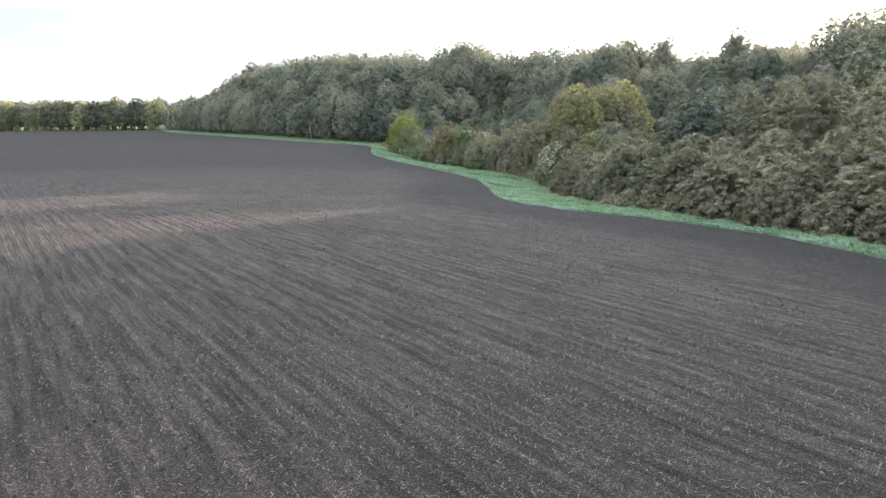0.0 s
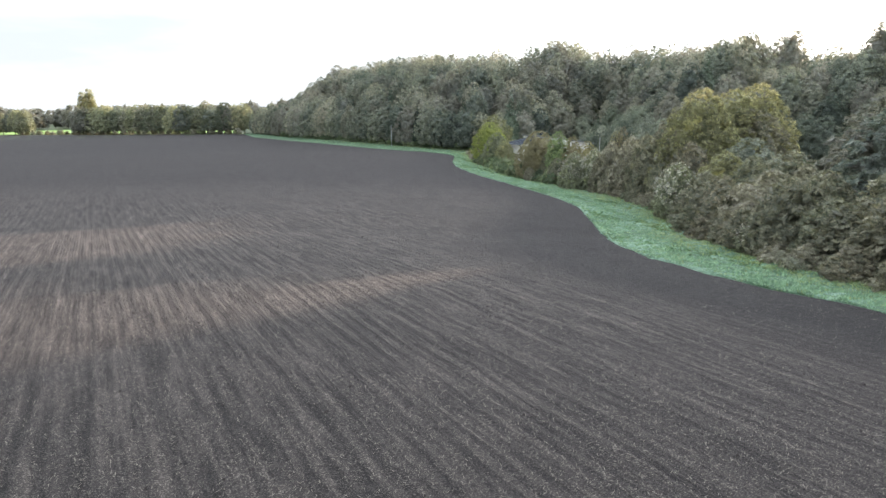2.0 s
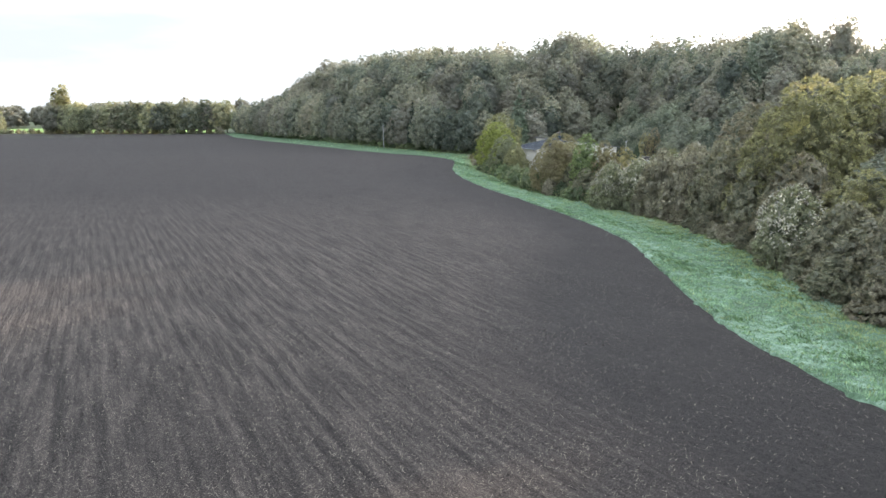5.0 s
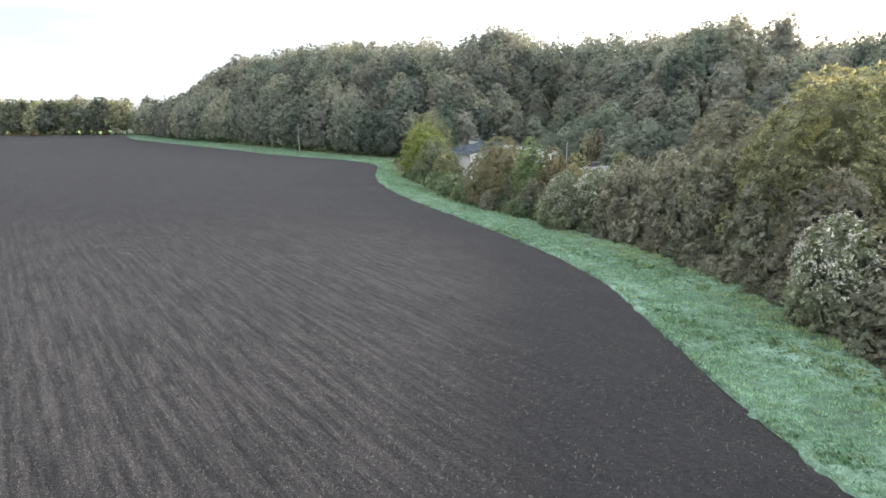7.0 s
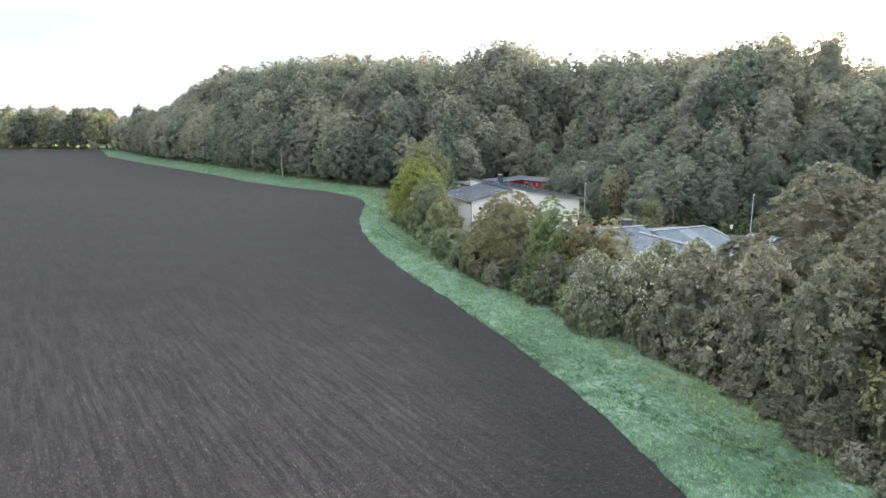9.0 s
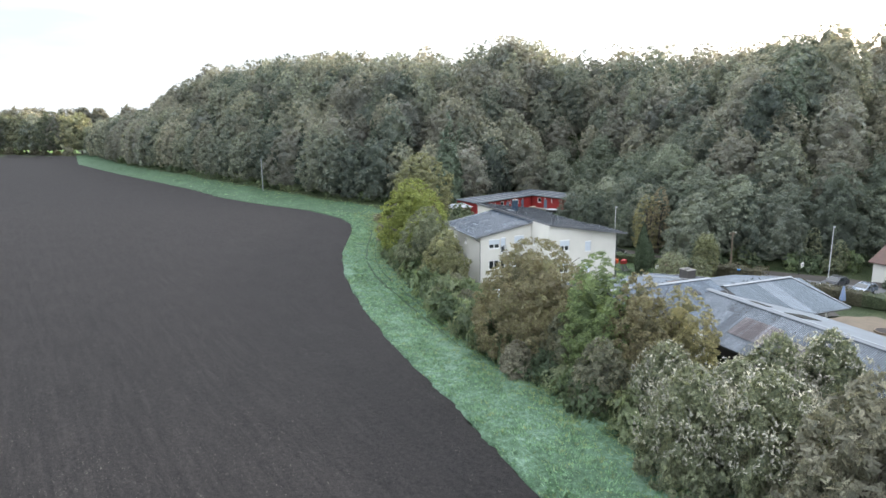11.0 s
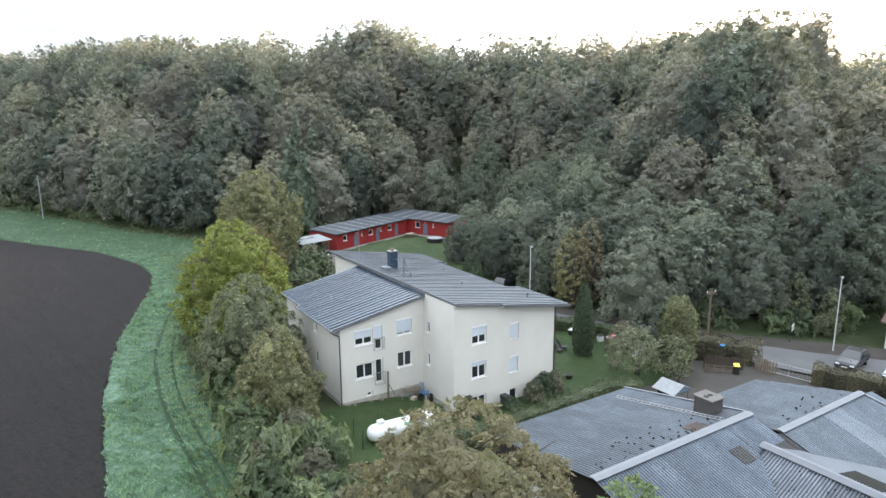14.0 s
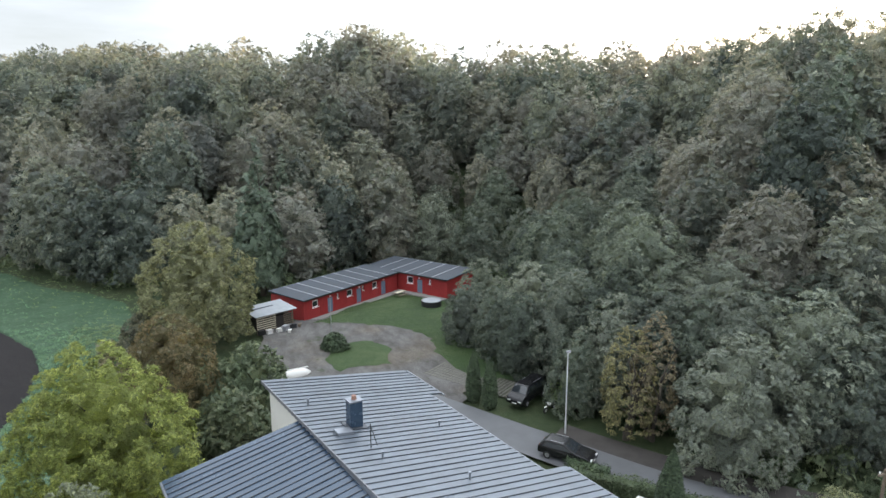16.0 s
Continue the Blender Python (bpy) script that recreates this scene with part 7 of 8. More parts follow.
def bicycle(m, label):
    b = thing("bicycle", m, label, "bicycle", "bicycles on the lawn")
    for x in (-0.52, 0.52):
        w = part("wheel", ring((x, 0, 0.34), 0.32, 0.024), "tyre", b)
        for i in range(8):
            a = i * math.pi / 4
            part("spoke", Solid().rod((x, 0, 0.34), (x + 0.31 * math.cos(a), 0, 0.34 + 0.31 * math.sin(a)), 0.006, sides=4), "steel", w)
    fr = Solid().rod((-0.52, 0, 0.34), (-0.12, 0, 0.86), 0.02).rod((-0.52, 0, 0.34), (0.0, 0, 0.32), 0.02).rod((0, 0, 0.32), (-0.15, 0, 0.9), 0.022).rod((0, 0, 0.32), (0.38, 0, 0.82), 0.022).rod((-0.12, 0, 0.82), (0.38, 0, 0.85), 0.022).rod((0.52, 0, 0.34), (0.36, 0, 0.98), 0.02)
    part("frame", fr, "steel", b)
    part("saddle", Solid().box(-0.28, -0.02, -0.07, 0.07, 0.92, 0.98), "black", b, bevel=0.02)
    part("handlebar", Solid().rod((0.34, -0.28, 1.02), (0.34, 0.28, 1.02), 0.016), "black", b)
    return b


def build_clutter():
    # in the corner of the house: a bench, a folded frame, a handcart with a blue seat
    t = thing("garden_table", place(6.3, -0.75, 0, -8), "weathered folding table with metal legs by the wall", "table")
    part("tabletop", Solid().box(-0.75, 0.75, -0.32, 0.32, 0.70, 0.74), "wood", t)
    for x, s in ((-0.6, 1), (0.6, -1)):
        part("leg", Solid().rod((x, -0.28, 0), (x + 0.25 * s, 0.28, 0.70), 0.02).rod((x, 0.28, 0), (x + 0.25 * s, -0.28, 0.70), 0.02), "steel", t)
    c = thing("push_chair", place(7.0, -1.6, 0, 60) @ Matrix.Scale(1.35, 4), "blue-seated pushchair leaning by the house wall", "pushchair")
    part("seat", Solid().box(-0.22, 0.22, -0.2, 0.25, 0.45, 0.52).box(-0.22, 0.22, 0.22, 0.30, 0.52, 1.1), "tarp_blue", c, bevel=0.03)
    part("frame", Solid().rod((-0.25, -0.3, 0.2), (-0.25, 0.4, 1.15), 0.018).rod((0.25, -0.3, 0.2), (0.25, 0.4, 1.15), 0.018).rod((-0.25, 0.4, 1.15), (0.25, 0.4, 1.15), 0.018), "steel", c)
    for x in (-0.28, 0.28):
        for y in (-0.3, 0.3):
            part("wheel", Solid().lathe((x - 0.02, y, 0.16), (x + 0.02, y, 0.16), [(0, 0.14), (0.5, 0.16), (1, 0.14)], 14), "tyre", c)
    r = thing("clothes_rack", place(5.5, -0.6, 0, 12), "grey tubular frame leaning against the wall", "rack")
    part("frame", Solid().rod((-0.5, -0.3, 0), (-0.5, 0.1, 1.0), 0.02).rod((0.5, -0.3, 0), (0.5, 0.1, 1.0), 0.02).rod((-0.5, 0.1, 1.0), (0.5, 0.1, 1.0), 0.02).rod((-0.5, -0.2, 0.3), (0.5, -0.2, 0.3), 0.02), "steel", r)
    b = thing("wooden_crate", place(6.0, -1.25, 0, 25), "small pale wooden crate on the lawn", "crate")
    part("box", Solid().box(-0.25, 0.25, -0.2, 0.2, 0, 0.30), "pale_wood", b, bevel=0.01)
    part("slat", Solid().box(-0.27, 0.27, -0.22, -0.202, 0.05, 0.12).box(-0.27, 0.27, -0.22, -0.202, 0.18, 0.25), "wood", b)
    bicycle(place(6.6, -2.3, 0, 70), "small bicycle standing beside the house")
    bicycle(place(6.0, -6.3, -0.05, -50) @ Matrix.Rotation(radians(62), 4, "X"), "bicycle lying on the lawn near the tank")
    p = thing("wall_post", place(4.0, -0.45), "dark wooden post standing before the wall", "post")
    part("post", Solid().box(-0.06, 0.06, -0.06, 0.06, -0.2, 2.55), "wood", p, bevel=0.01)
    part("brace", Solid().rod((0.05, 0, 1.4), (0.75, 0.1, 0.1), 0.03), "wood", p)
    g = thing("black_bin", place(12.5, -5.5, 0, 5), "black wheeled refuse bin by the house wall", "bin")
    part("body", Solid().add([(-0.24, -0.28, 0.05), (0.24, -0.28, 0.05), (0.24, 0.24, 0.05), (-0.24, 0.24, 0.05), (-0.3, -0.36, 0.98), (0.3, -0.36, 0.98), (0.3, 0.34, 0.98), (-0.3, 0.34, 0.98)], [(3, 2, 1, 0), (4, 5, 6, 7), (0, 1, 5, 4), (1, 2, 6, 5), (2, 3, 7, 6), (3, 0, 4, 7)]), "black", g)
    part("lid", Solid().box(-0.32, 0.32, -0.38, 0.36, 0.985, 1.06), "black", g, bevel=0.02)
    # rubble along the plinth
    rng = np.random.default_rng(3)
    for i in range(26):
        u, v = (rng.uniform(0.3, 7.6), -0.35) if i < 14 else (7.55, rng.uniform(-4.5, -0.5))
        s = thing("edging_stone", place(u, v + rng.uniform(-0.12, 0.12), 0, rng.uniform(0, 90)), "grey edging stone along the house wall", "stone", "edging stones")
        q = rng.uniform(0.10, 0.2)
        part("stone", Solid().box(-q, q, -q * 0.7, q * 0.7, -0.08, q * 0.6), "concrete", s, bevel=0.03)
    # garden to the side
    for i, (u, v, a) in enumerate(((24.6, 1.2, 20), (25.6, 1.6, 35))):
        d = thing("deck_chair", place(u, v, 0, a), "dark grey folding deck chair on the lawn", "chair", "deck chairs")
        part("seat", Solid().slab([(-0.3, -0.5, 0.38), (0.3, -0.5, 0.38), (0.3, 0.15, 0.28), (-0.3, 0.15, 0.28)], 0.03), "black", d)
        part("backrest", Solid().slab([(-0.3, 0.15, 0.30), (0.3, 0.15, 0.30), (0.3, 0.65, 1.0), (-0.3, 0.65, 1.0)], 0.03), "black", d)
        for x in (-0.32, 0.32):
            part("leg", Solid().rod((x, -0.5, 0.0), (x, 0.5, 0.8), 0.018).rod((x, 0.4, 0.0), (x, -0.5, 0.4), 0.018), "dark_steel", d)
    pot = thing("plant_tub", place(21.0, -4.3), "black round planting tub on the lawn", "tub")
    part("tub", Solid().lathe((0, 0, 0), (0, 0, 0.38), [(0, 0.26), (0.9, 0.36), (1, 0.38)], 16), "black", pot)
    part("soil", Solid().lathe((0, 0, 0.385), (0, 0, 0.40), [(0, 0.33), (1, 0.30)], 14), "clod", pot)
    for u, v, col, lab in ((27.0, 6.9, "orange", "orange plastic play box on the lawn"), (28.0, 6.0, "red", "red toy box beside the hedge"), (29.6, 4.2, "black", "covered black garden grill")):
        k = thing("garden_box", place(u, v, 0, 20), lab, "box")
        part("body", Solid().box(-0.45, 0.45, -0.35, 0.35, 0, 0.55), col, k, bevel=0.05)
        part("lid", Solid().box(-0.48, 0.48, -0.38, 0.38, 0.555, 0.64), "wall_white" if col == "black" else col, k, bevel=0.03)
    tb = thing("garden_table", place(26.0, -5.2, 0, 30), "small brown wooden garden table", "table")
    part("tabletop", Solid().box(-0.5, 0.5, -0.4, 0.4, 0.66, 0.71), "tile_red", tb, bevel=0.01)
    for x in (-0.42, 0.42):
        for y in (-0.32, 0.32):
            part("leg", Solid().box(x - 0.03, x + 0.03, y - 0.03, y + 0.03, 0, 0.66), "tile_red", tb)
    tarp = thing("white_tarp", place(22.8, -8.0, 0, 30), "crumpled white plastic sheet on the grass", "tarp")
    part("sheet", Solid().add([(-0.7, -0.4, 0), (0.6, -0.5, 0), (0.8, 0.4, 0), (-0.5, 0.5, 0), (0, 0, 0.35), (0.3, -0.2, 0.2)], [(0, 1, 5), (1, 2, 5), (2, 4, 5), (2, 3, 4), (3, 0, 4), (0, 5, 4)]), "wall_white", tarp)


def build_terrace():
    patch_sheet("terrace", [(54.4, 157.2), (57.2, 158.2), (58.2, 156.6), (56.4, 153.6), (53.6, 153.8)], 0.06, "asphalt", "grey paved terrace at the end of the lawn", "terrace")
    a, b = Vector((53.5, 155.1, 0)), Vector((57.3, 156.8, 0))
    z = topz(55.4, 156) + 0.12
    l = thing("ladder", Matrix.Translation((a.x, a.y, z)), "aluminium ladder lying on the terrace", "ladder")
    d = b - a
    side = Vector((-d.y, d.x, 0)).normalized() * 0.26
    for q in (-1, 1):
        part("rail", Solid().rod(side * q, d + side * q, 0.04, sides=6), "ladder_metal", l)
    for i in range(12):
        p = d * (i + 0.5) / 12
        part("rung", Solid().rod(p - side, p + side, 0.028, sides=6), "ladder_metal", l)
    t = thing("garden_table", Matrix.Translation((53.9, 159.0, topz(53.9, 159))) @ Matrix.Rotation(radians(20), 4, "Z"), "garden table covered with a white and pink cloth", "table")
    part("tabletop", Solid().box(-0.75, 0.75, -0.45, 0.45, 0.70, 0.75), "wall_white", t, bevel=0.01)
    for x in (-0.65, 0.65):
        for y in (-0.36, 0.36):
            part("leg", Solid().box(x - 0.03, x + 0.03, y - 0.03, y + 0.03, 0, 0.70), "steel", t)
    part("hanging_cloth", Solid().box(-0.74, 0.74, -0.475, -0.455, 0.18, 0.72), "shutter", t, "pale cloth hanging down in front")
    part("folded_cloth", Solid().box(-0.5, 0.1, -0.3, 0.25, 0.755, 0.92), "pink", t, "crumpled pink cloth", bevel=0.06)
    part("folded_cloth", Solid().box(0.15, 0.6, -0.25, 0.3, 0.755, 0.87), "pvc", t, "crumpled white cloth", bevel=0.05)
    k = thing("planter", Matrix.Translation((55.6, 158.7, topz(55.6, 158.7))) @ Matrix.Rotation(radians(-12), 4, "Z"), "long dark garden planter before the hedge", "planter")
    part("body", Solid().box(-0.9, 0.9, -0.3, 0.3, 0, 0.6), "black", k, bevel=0.03)
    part("lid", Solid().box(-0.92, 0.92, -0.32, 0.32, 0.605, 0.66), "tile_red", k, bevel=0.02)
    w = thing("garden_box", Matrix.Translation((52.9, 160.0, topz(52.9, 160.0))), "white plastic box on the lawn", "box")
    part("body", Solid().box(-0.3, 0.3, -0.25, 0.25, 0, 0.62), "pvc", w, bevel=0.05)
    part("lid", Solid().box(-0.33, 0.33, -0.28, 0.28, 0.625, 0.70), "black", w, bevel=0.02)
    h = thing("blue_tub", Matrix.Translation((61.0, 150.9, topz(61, 150.9) + 1.72)) @ Matrix.Scale(0.7, 4), "bright blue plastic tub on the hedge", "tub")
    part("tub", Solid().lathe((0, 0, 0), (0, 0, 0.3), [(0, 0.26), (0.9, 0.36), (1, 0.38)], 14), "tarp_blue", h)


def build_shelter():
    s = thing("garden_shelter", place(23.5, -13.9, 0, 0) @ Matrix.Diagonal((0.74, 0.74, 0.96, 1)), "small open shelter with white gable roof in the yard", "shelter")
    for x in (-1.3, 1.3):
        for y in (-1.1, 1.1):
            part("post", Solid().rod((x, y, -0.1), (x, y, 1.95), 0.05), "steel", s)
    part("side_wall", Solid().box(-1.32, -1.28, -1.05, 1.05, 0, 1.9).box(-1.25, 1.25, 1.06, 1.10, 0, 1.9), "black", s)
    part("roof", Solid().slab([(-1.7, -1.5, 1.95), (0, -1.5, 2.6), (0, 1.5, 2.6), (-1.7, 1.5, 1.95)], 0.04), "shelter_roof", s)
    part("roof", Solid().slab([(0, -1.5, 2.6), (1.7, -1.5, 1.95), (1.7, 1.5, 1.95), (0, 1.5, 2.6)], 0.04), "shelter_roof", s)
    part("gable", Solid().add([(-1.6, -1.46, 1.96), (1.6, -1.46, 1.96), (0, -1.46, 2.56)], [(0, 1, 2)]), "blue_door", s)
    f = thing("pallet_fence", Matrix.Translation((59.1, 148.9, topz(59.1, 148.9))) @ Matrix.Rotation(radians(-30), 4, "Z") @ Matrix.Scale(0.72, 4), "low fence of weathered wooden pallets", "fence")
    for i in range(4):
        part("post", Solid().box(-1.7 + i * 1.1, -1.6 + i * 1.1, -0.05, 0.05, -0.2, 1.15), "wood", f)
    for z in (0.25, 0.6, 0.95):
        part("rail", Solid().box(-1.75, 1.75, -0.09, -0.052, z, z + 0.13), "wood", f)
    w = thing("board_wall", Matrix.Translation((60.2, 149.6, topz(60.2, 149.6))) @ Matrix.Rotation(radians(-30), 4, "Z"), "dark upright board screen before the hedge", "screen")
    for i in range(18):
        part("board", Solid().box(-1.8 + i * 0.2, -1.62 + i * 0.2, -0.02, 0.02, -0.1, 1.25 - 0.05 * (i % 3)), "dark_wood", w)
    b = thing("recycling_bin", Matrix.Translation((60.5, 148.2, topz(60.5, 148.2))) @ Matrix.Rotation(radians(-30), 4, "Z") @ Matrix.Scale(0.85, 4), "dark wheeled bin with yellow lid", "bin")
    part("body", Solid().box(-0.28, 0.28, -0.32, 0.32, 0.04, 1.0), "black", b, bevel=0.03)
    part("lid", Solid().slab([(-0.32, -0.38, 1.02), (0.32, -0.38, 1.02), (0.32, 0.36, 1.16), (-0.32, 0.36, 1.16)], 0.05), "yellow", b, "yellow lid")
    g = thing("yard_gate", Matrix.Translation((64.4, 145.9, topz(64.4, 145.9))) @ Matrix.Rotation(radians(-62), 4, "Z"), "wide galvanised field gate to the lane", "gate")
    for x in (-2.3, 2.3):
        part("post", Solid().rod((x, 0, -0.3), (x, 0, 1.35), 0.06), "steel", g)
    part("gate_frame", Solid().rod((-2.2, 0, 0.2), (2.2, 0, 0.2), 0.03).rod((-2.2, 0, 1.2), (2.2, 0, 1.2), 0.03).rod((-2.2, 0, 0.2), (-2.2, 0, 1.2), 0.03).rod((2.2, 0, 0.2), (2.2, 0, 1.2), 0.03).rod((0, 0, 0.2), (0, 0, 1.2), 0.03), "steel", g)
    for i in range(20):
        part("gate_bar", Solid().rod((-2.0 + i * 0.21, 0, 0.2), (-2.0 + i * 0.21, 0, 1.2), 0.008, sides=5), "steel", g)
    for i in range(2):
        pm = Matrix.Translation((63.1 + 0.35 * i, 147.9 - 0.6 * i, topz(63, 147.6))) @ Matrix.Rotation(radians(-50), 4, "Z") @ Matrix.Rotation(radians(-12), 4, "X")
        pl = thing("pallet", pm, "wooden pallet standing upright by the gate", "pallet", "pallets by the gate")
        for j in range(5):
            part("slat", Solid().box(-0.55 + j * 0.26, -0.42 + j * 0.26, -0.02, 0.0, 0, 1.3), "wood", pl)
        for z in (0.1, 0.65, 1.2):
            part("bearer", Solid().box(-0.56, 0.63, 0.001, 0.09, z - 0.05, z + 0.05), "wood", pl)


def street_lamp(x, y, ztop, turn):
    z = topz(x, y)
    s = thing("street_lamp", Matrix.Translation((x, y, z)) @ Matrix.Rotation(radians(turn), 4, "Z"), "slim pale street lamp beside the lane", "lamp", "street lamps")
    h = ztop - z
    part("pole", Solid().rod((0, 0, -0.3), (0, 0, 1.2), 0.08).rod((0, 0, 1.2), (0, 0, h), 0.062, 0.05), "lamp_grey", s)
    head = part("head", Solid().lathe((-0.35, 0, h + 0.03), (0.22, 0, h + 0.08), [(0, 0.05), (0.15, 0.11), (0.8, 0.10), (1, 0.05)], 12), "batten", s)
    part("lens", Solid().box(-0.28, 0.05, -0.07, 0.07, h - 0.08, h - 0.055), "lamp_glass", head)
    return s


def build_lane():
    street_lamp(74.1, 150.1, 8.5, 200)
    street_lamp(51.0, 174.3, 8.35, 200)
    p = thing("utility_pole", Matrix.Translation((60.6, 152.6, topz(60.6, 152.6))), "wooden utility pole with a short crossarm", "pole")
    h = 7.75 - topz(60.6, 152.6)
    part("pole", Solid().rod((0.35, 0.45, -0.4), (0, 0, h), 0.13, 0.09), "wood", p)
    part("crossarm", Solid().box(-0.55, 0.55, -0.05, 0.05, h - 0.35, h - 0.22), "wood", p)
    for x in (-0.45, 0.45):
        part("insulator", Solid().lathe((x, 0, h - 0.22), (x, 0, h - 0.05), [(0, 0.03), (0.4, 0.05), (0.9, 0.05), (1, 0.02)], 8), "wall_white", p)
    x, y = -23.6, 255.5
    f = thing("utility_pole", Matrix.Translation((x, y, topz(x, y))), "slim grey pole at the edge of the wood", "pole")
    part("pole", Solid().rod((0, 0, -0.4), (0, 0, 9.2), 0.13, 0.09), "batten", f)
    part("cap", Solid().rod((0, 0, 9.2), (0, 0, 9.3), 0.11, 0.05), "batten", f)
    x, y = 34.6, 205.6
    f = thing("utility_pole", Matrix.Translation((x, y, topz(x, y))), "thin pale pole in the gravel yard", "pole")
    part("pole", Solid().rod((0, 0, -0.3), (0, 0, 4.6), 0.045, 0.035), "batten", f)
    part("cap", Solid().rod((0, 0, 4.6), (0, 0, 4.66), 0.05, 0.02), "batten", f)
    s = thing("notice_board", Matrix.Translation((72.4, 153.9, topz(72.4, 153.9))) @ Matrix.Rotation(radians(35), 4, "Z"), "metal frame with a small white notice beside the lane", "sign")
    part("frame", Solid().rod((-0.75, 0, 0), (-0.75, 0, 2.5), 0.03).rod((0.95, 0, 0), (0.95, 0, 2.5), 0.03).rod((-0.75, 0, 2.5), (0.95, 0, 2.5), 0.025).rod((-0.75, 0, 0.3), (0.95, 0, 0.3), 0.025), "dark_steel", s)
    n = part("panel", Solid().box(-0.2, 0.75, -0.06, -0.032, 1.1, 1.85), "wall_white", s)
    part("arm", Solid().rod((-0.75, 0, 1.75), (-0.2, -0.045, 1.75), 0.025), "wall_white", s)
    part("emblem", Solid().box(0.0, 0.5, -0.064, -0.062, 1.25, 1.62), "batten", n)


def car(m, paint, label, long=4.5, high=1.5, van=False):
    """An estate car or a van, nose towards +x."""
    c = thing("car", m, label, "car", "parked cars")
    L, W = long / 2, 0.9
    if van:
        prof = [(-L, 0.45), (-L, 1.0), (-L + 0.08, high * 0.97), (-L + 0.3, high), (L - 1.35, high), (L - 0.75, high * 0.62), (L - 0.12, high * 0.50), (L, high * 0.38), (L, 0.35)]
        glass = [(-L + 0.5, high - 0.12), (L - 1.42, high - 0.12), (L - 0.95, high * 0.66), (-L + 0.5, high * 0.62)]
    else:
        prof = [(-L, 0.42), (-L, 0.95), (-L + 0.18, 1.08), (-L + 0.55, high - 0.04), (-L + 0.9, high), (L - 2.3, high), (L - 1.25, 1.0), (L - 0.3, 0.86), (L - 0.03, 0.70), (L, 0.35)]
        glass = [(-L + 0.72, high - 0.10), (L - 2.33, high - 0.10), (L - 1.5, 1.02), (-L + 0.42, 1.02)]

    def tuck(z):
        return W * (1.0 if z < 0.95 else 1.0 - 0.18 * (z - 0.95) / max(0.1, high - 0.95))
    vs = [(x, -tuck(z), z) for x, z in prof] + [(x, tuck(z), z) for x, z in prof]
    n = len(prof)
    fs = [tuple(range(n)), tuple(range(2 * n - 1, n - 1, -1))] + [(i, n + i, n + (i + 1) % n, (i + 1) % n) for i in range(n)]
    part("body", Solid().add(vs, fs), paint, c, bevel=0.05)
    for s in (-1, 1):
        part("side_window", Solid().add([(x, s * (tuck(z) + 0.012), z) for x, z in glass], [(0, 1, 2, 3) if s < 0 else (3, 2, 1, 0)]), "glass", c)
    a, b = (prof[4], prof[5]) if van else (prof[5], prof[6])
    dx, dz = b[0] - a[0], b[1] - a[1]
    q = math.hypot(dx, dz)
    ox, oz = -dz / q * 0.012, dx / q * 0.012
    p0, p1 = (a[0] + dx * 0.10 + ox, a[1] + dz * 0.10 + oz), (a[0] + dx * 0.92 + ox, a[1] + dz * 0.92 + oz)
    part("windscreen", Solid().add([(p0[0], -tuck(p0[1]) + 0.10, p0[1]), (p0[0], tuck(p0[1]) - 0.10, p0[1]), (p1[0], tuck(p1[1]) - 0.08, p1[1]), (p1[0], -tuck(p1[1]) + 0.08, p1[1])], [(0, 1, 2, 3)]), "glass", c)
    part("rear_window", Solid().add([(-L + 0.20, -0.6, 1.10), (-L + 0.20, 0.6, 1.10), (-L + 0.50, 0.55, high - 0.10), (-L + 0.50, -0.55, high - 0.10)], [(3, 2, 1, 0)]), "glass", c)
    for x in (-L + 0.85, L - 0.9):
        for y in (-0.82, 0.82):
            wheel(c, "wheel", x, y, 0.33, 0.33, 0.22)
    for y in (-0.62, 0.62):
        part("headlight", Solid().box(L - 0.10, L + 0.005, y - 0.18, y + 0.18, 0.60, 0.74), "lamp_glass", c, bevel=0.02)
        part("tail_light", Solid().box(-L - 0.01, -L + 0.06, y - 0.12, y + 0.12, 0.72, 0.95), "red", c)
        part("roof_rail", Solid().rod((-L + 1.0, y, high + 0.04), (L - 2.4, y, high + 0.04), 0.02), "steel", c)
    part("number_plate", Solid().box(L + 0.002, L + 0.012, -0.26, 0.26, 0.42, 0.53), "wall_white", c)
    return c


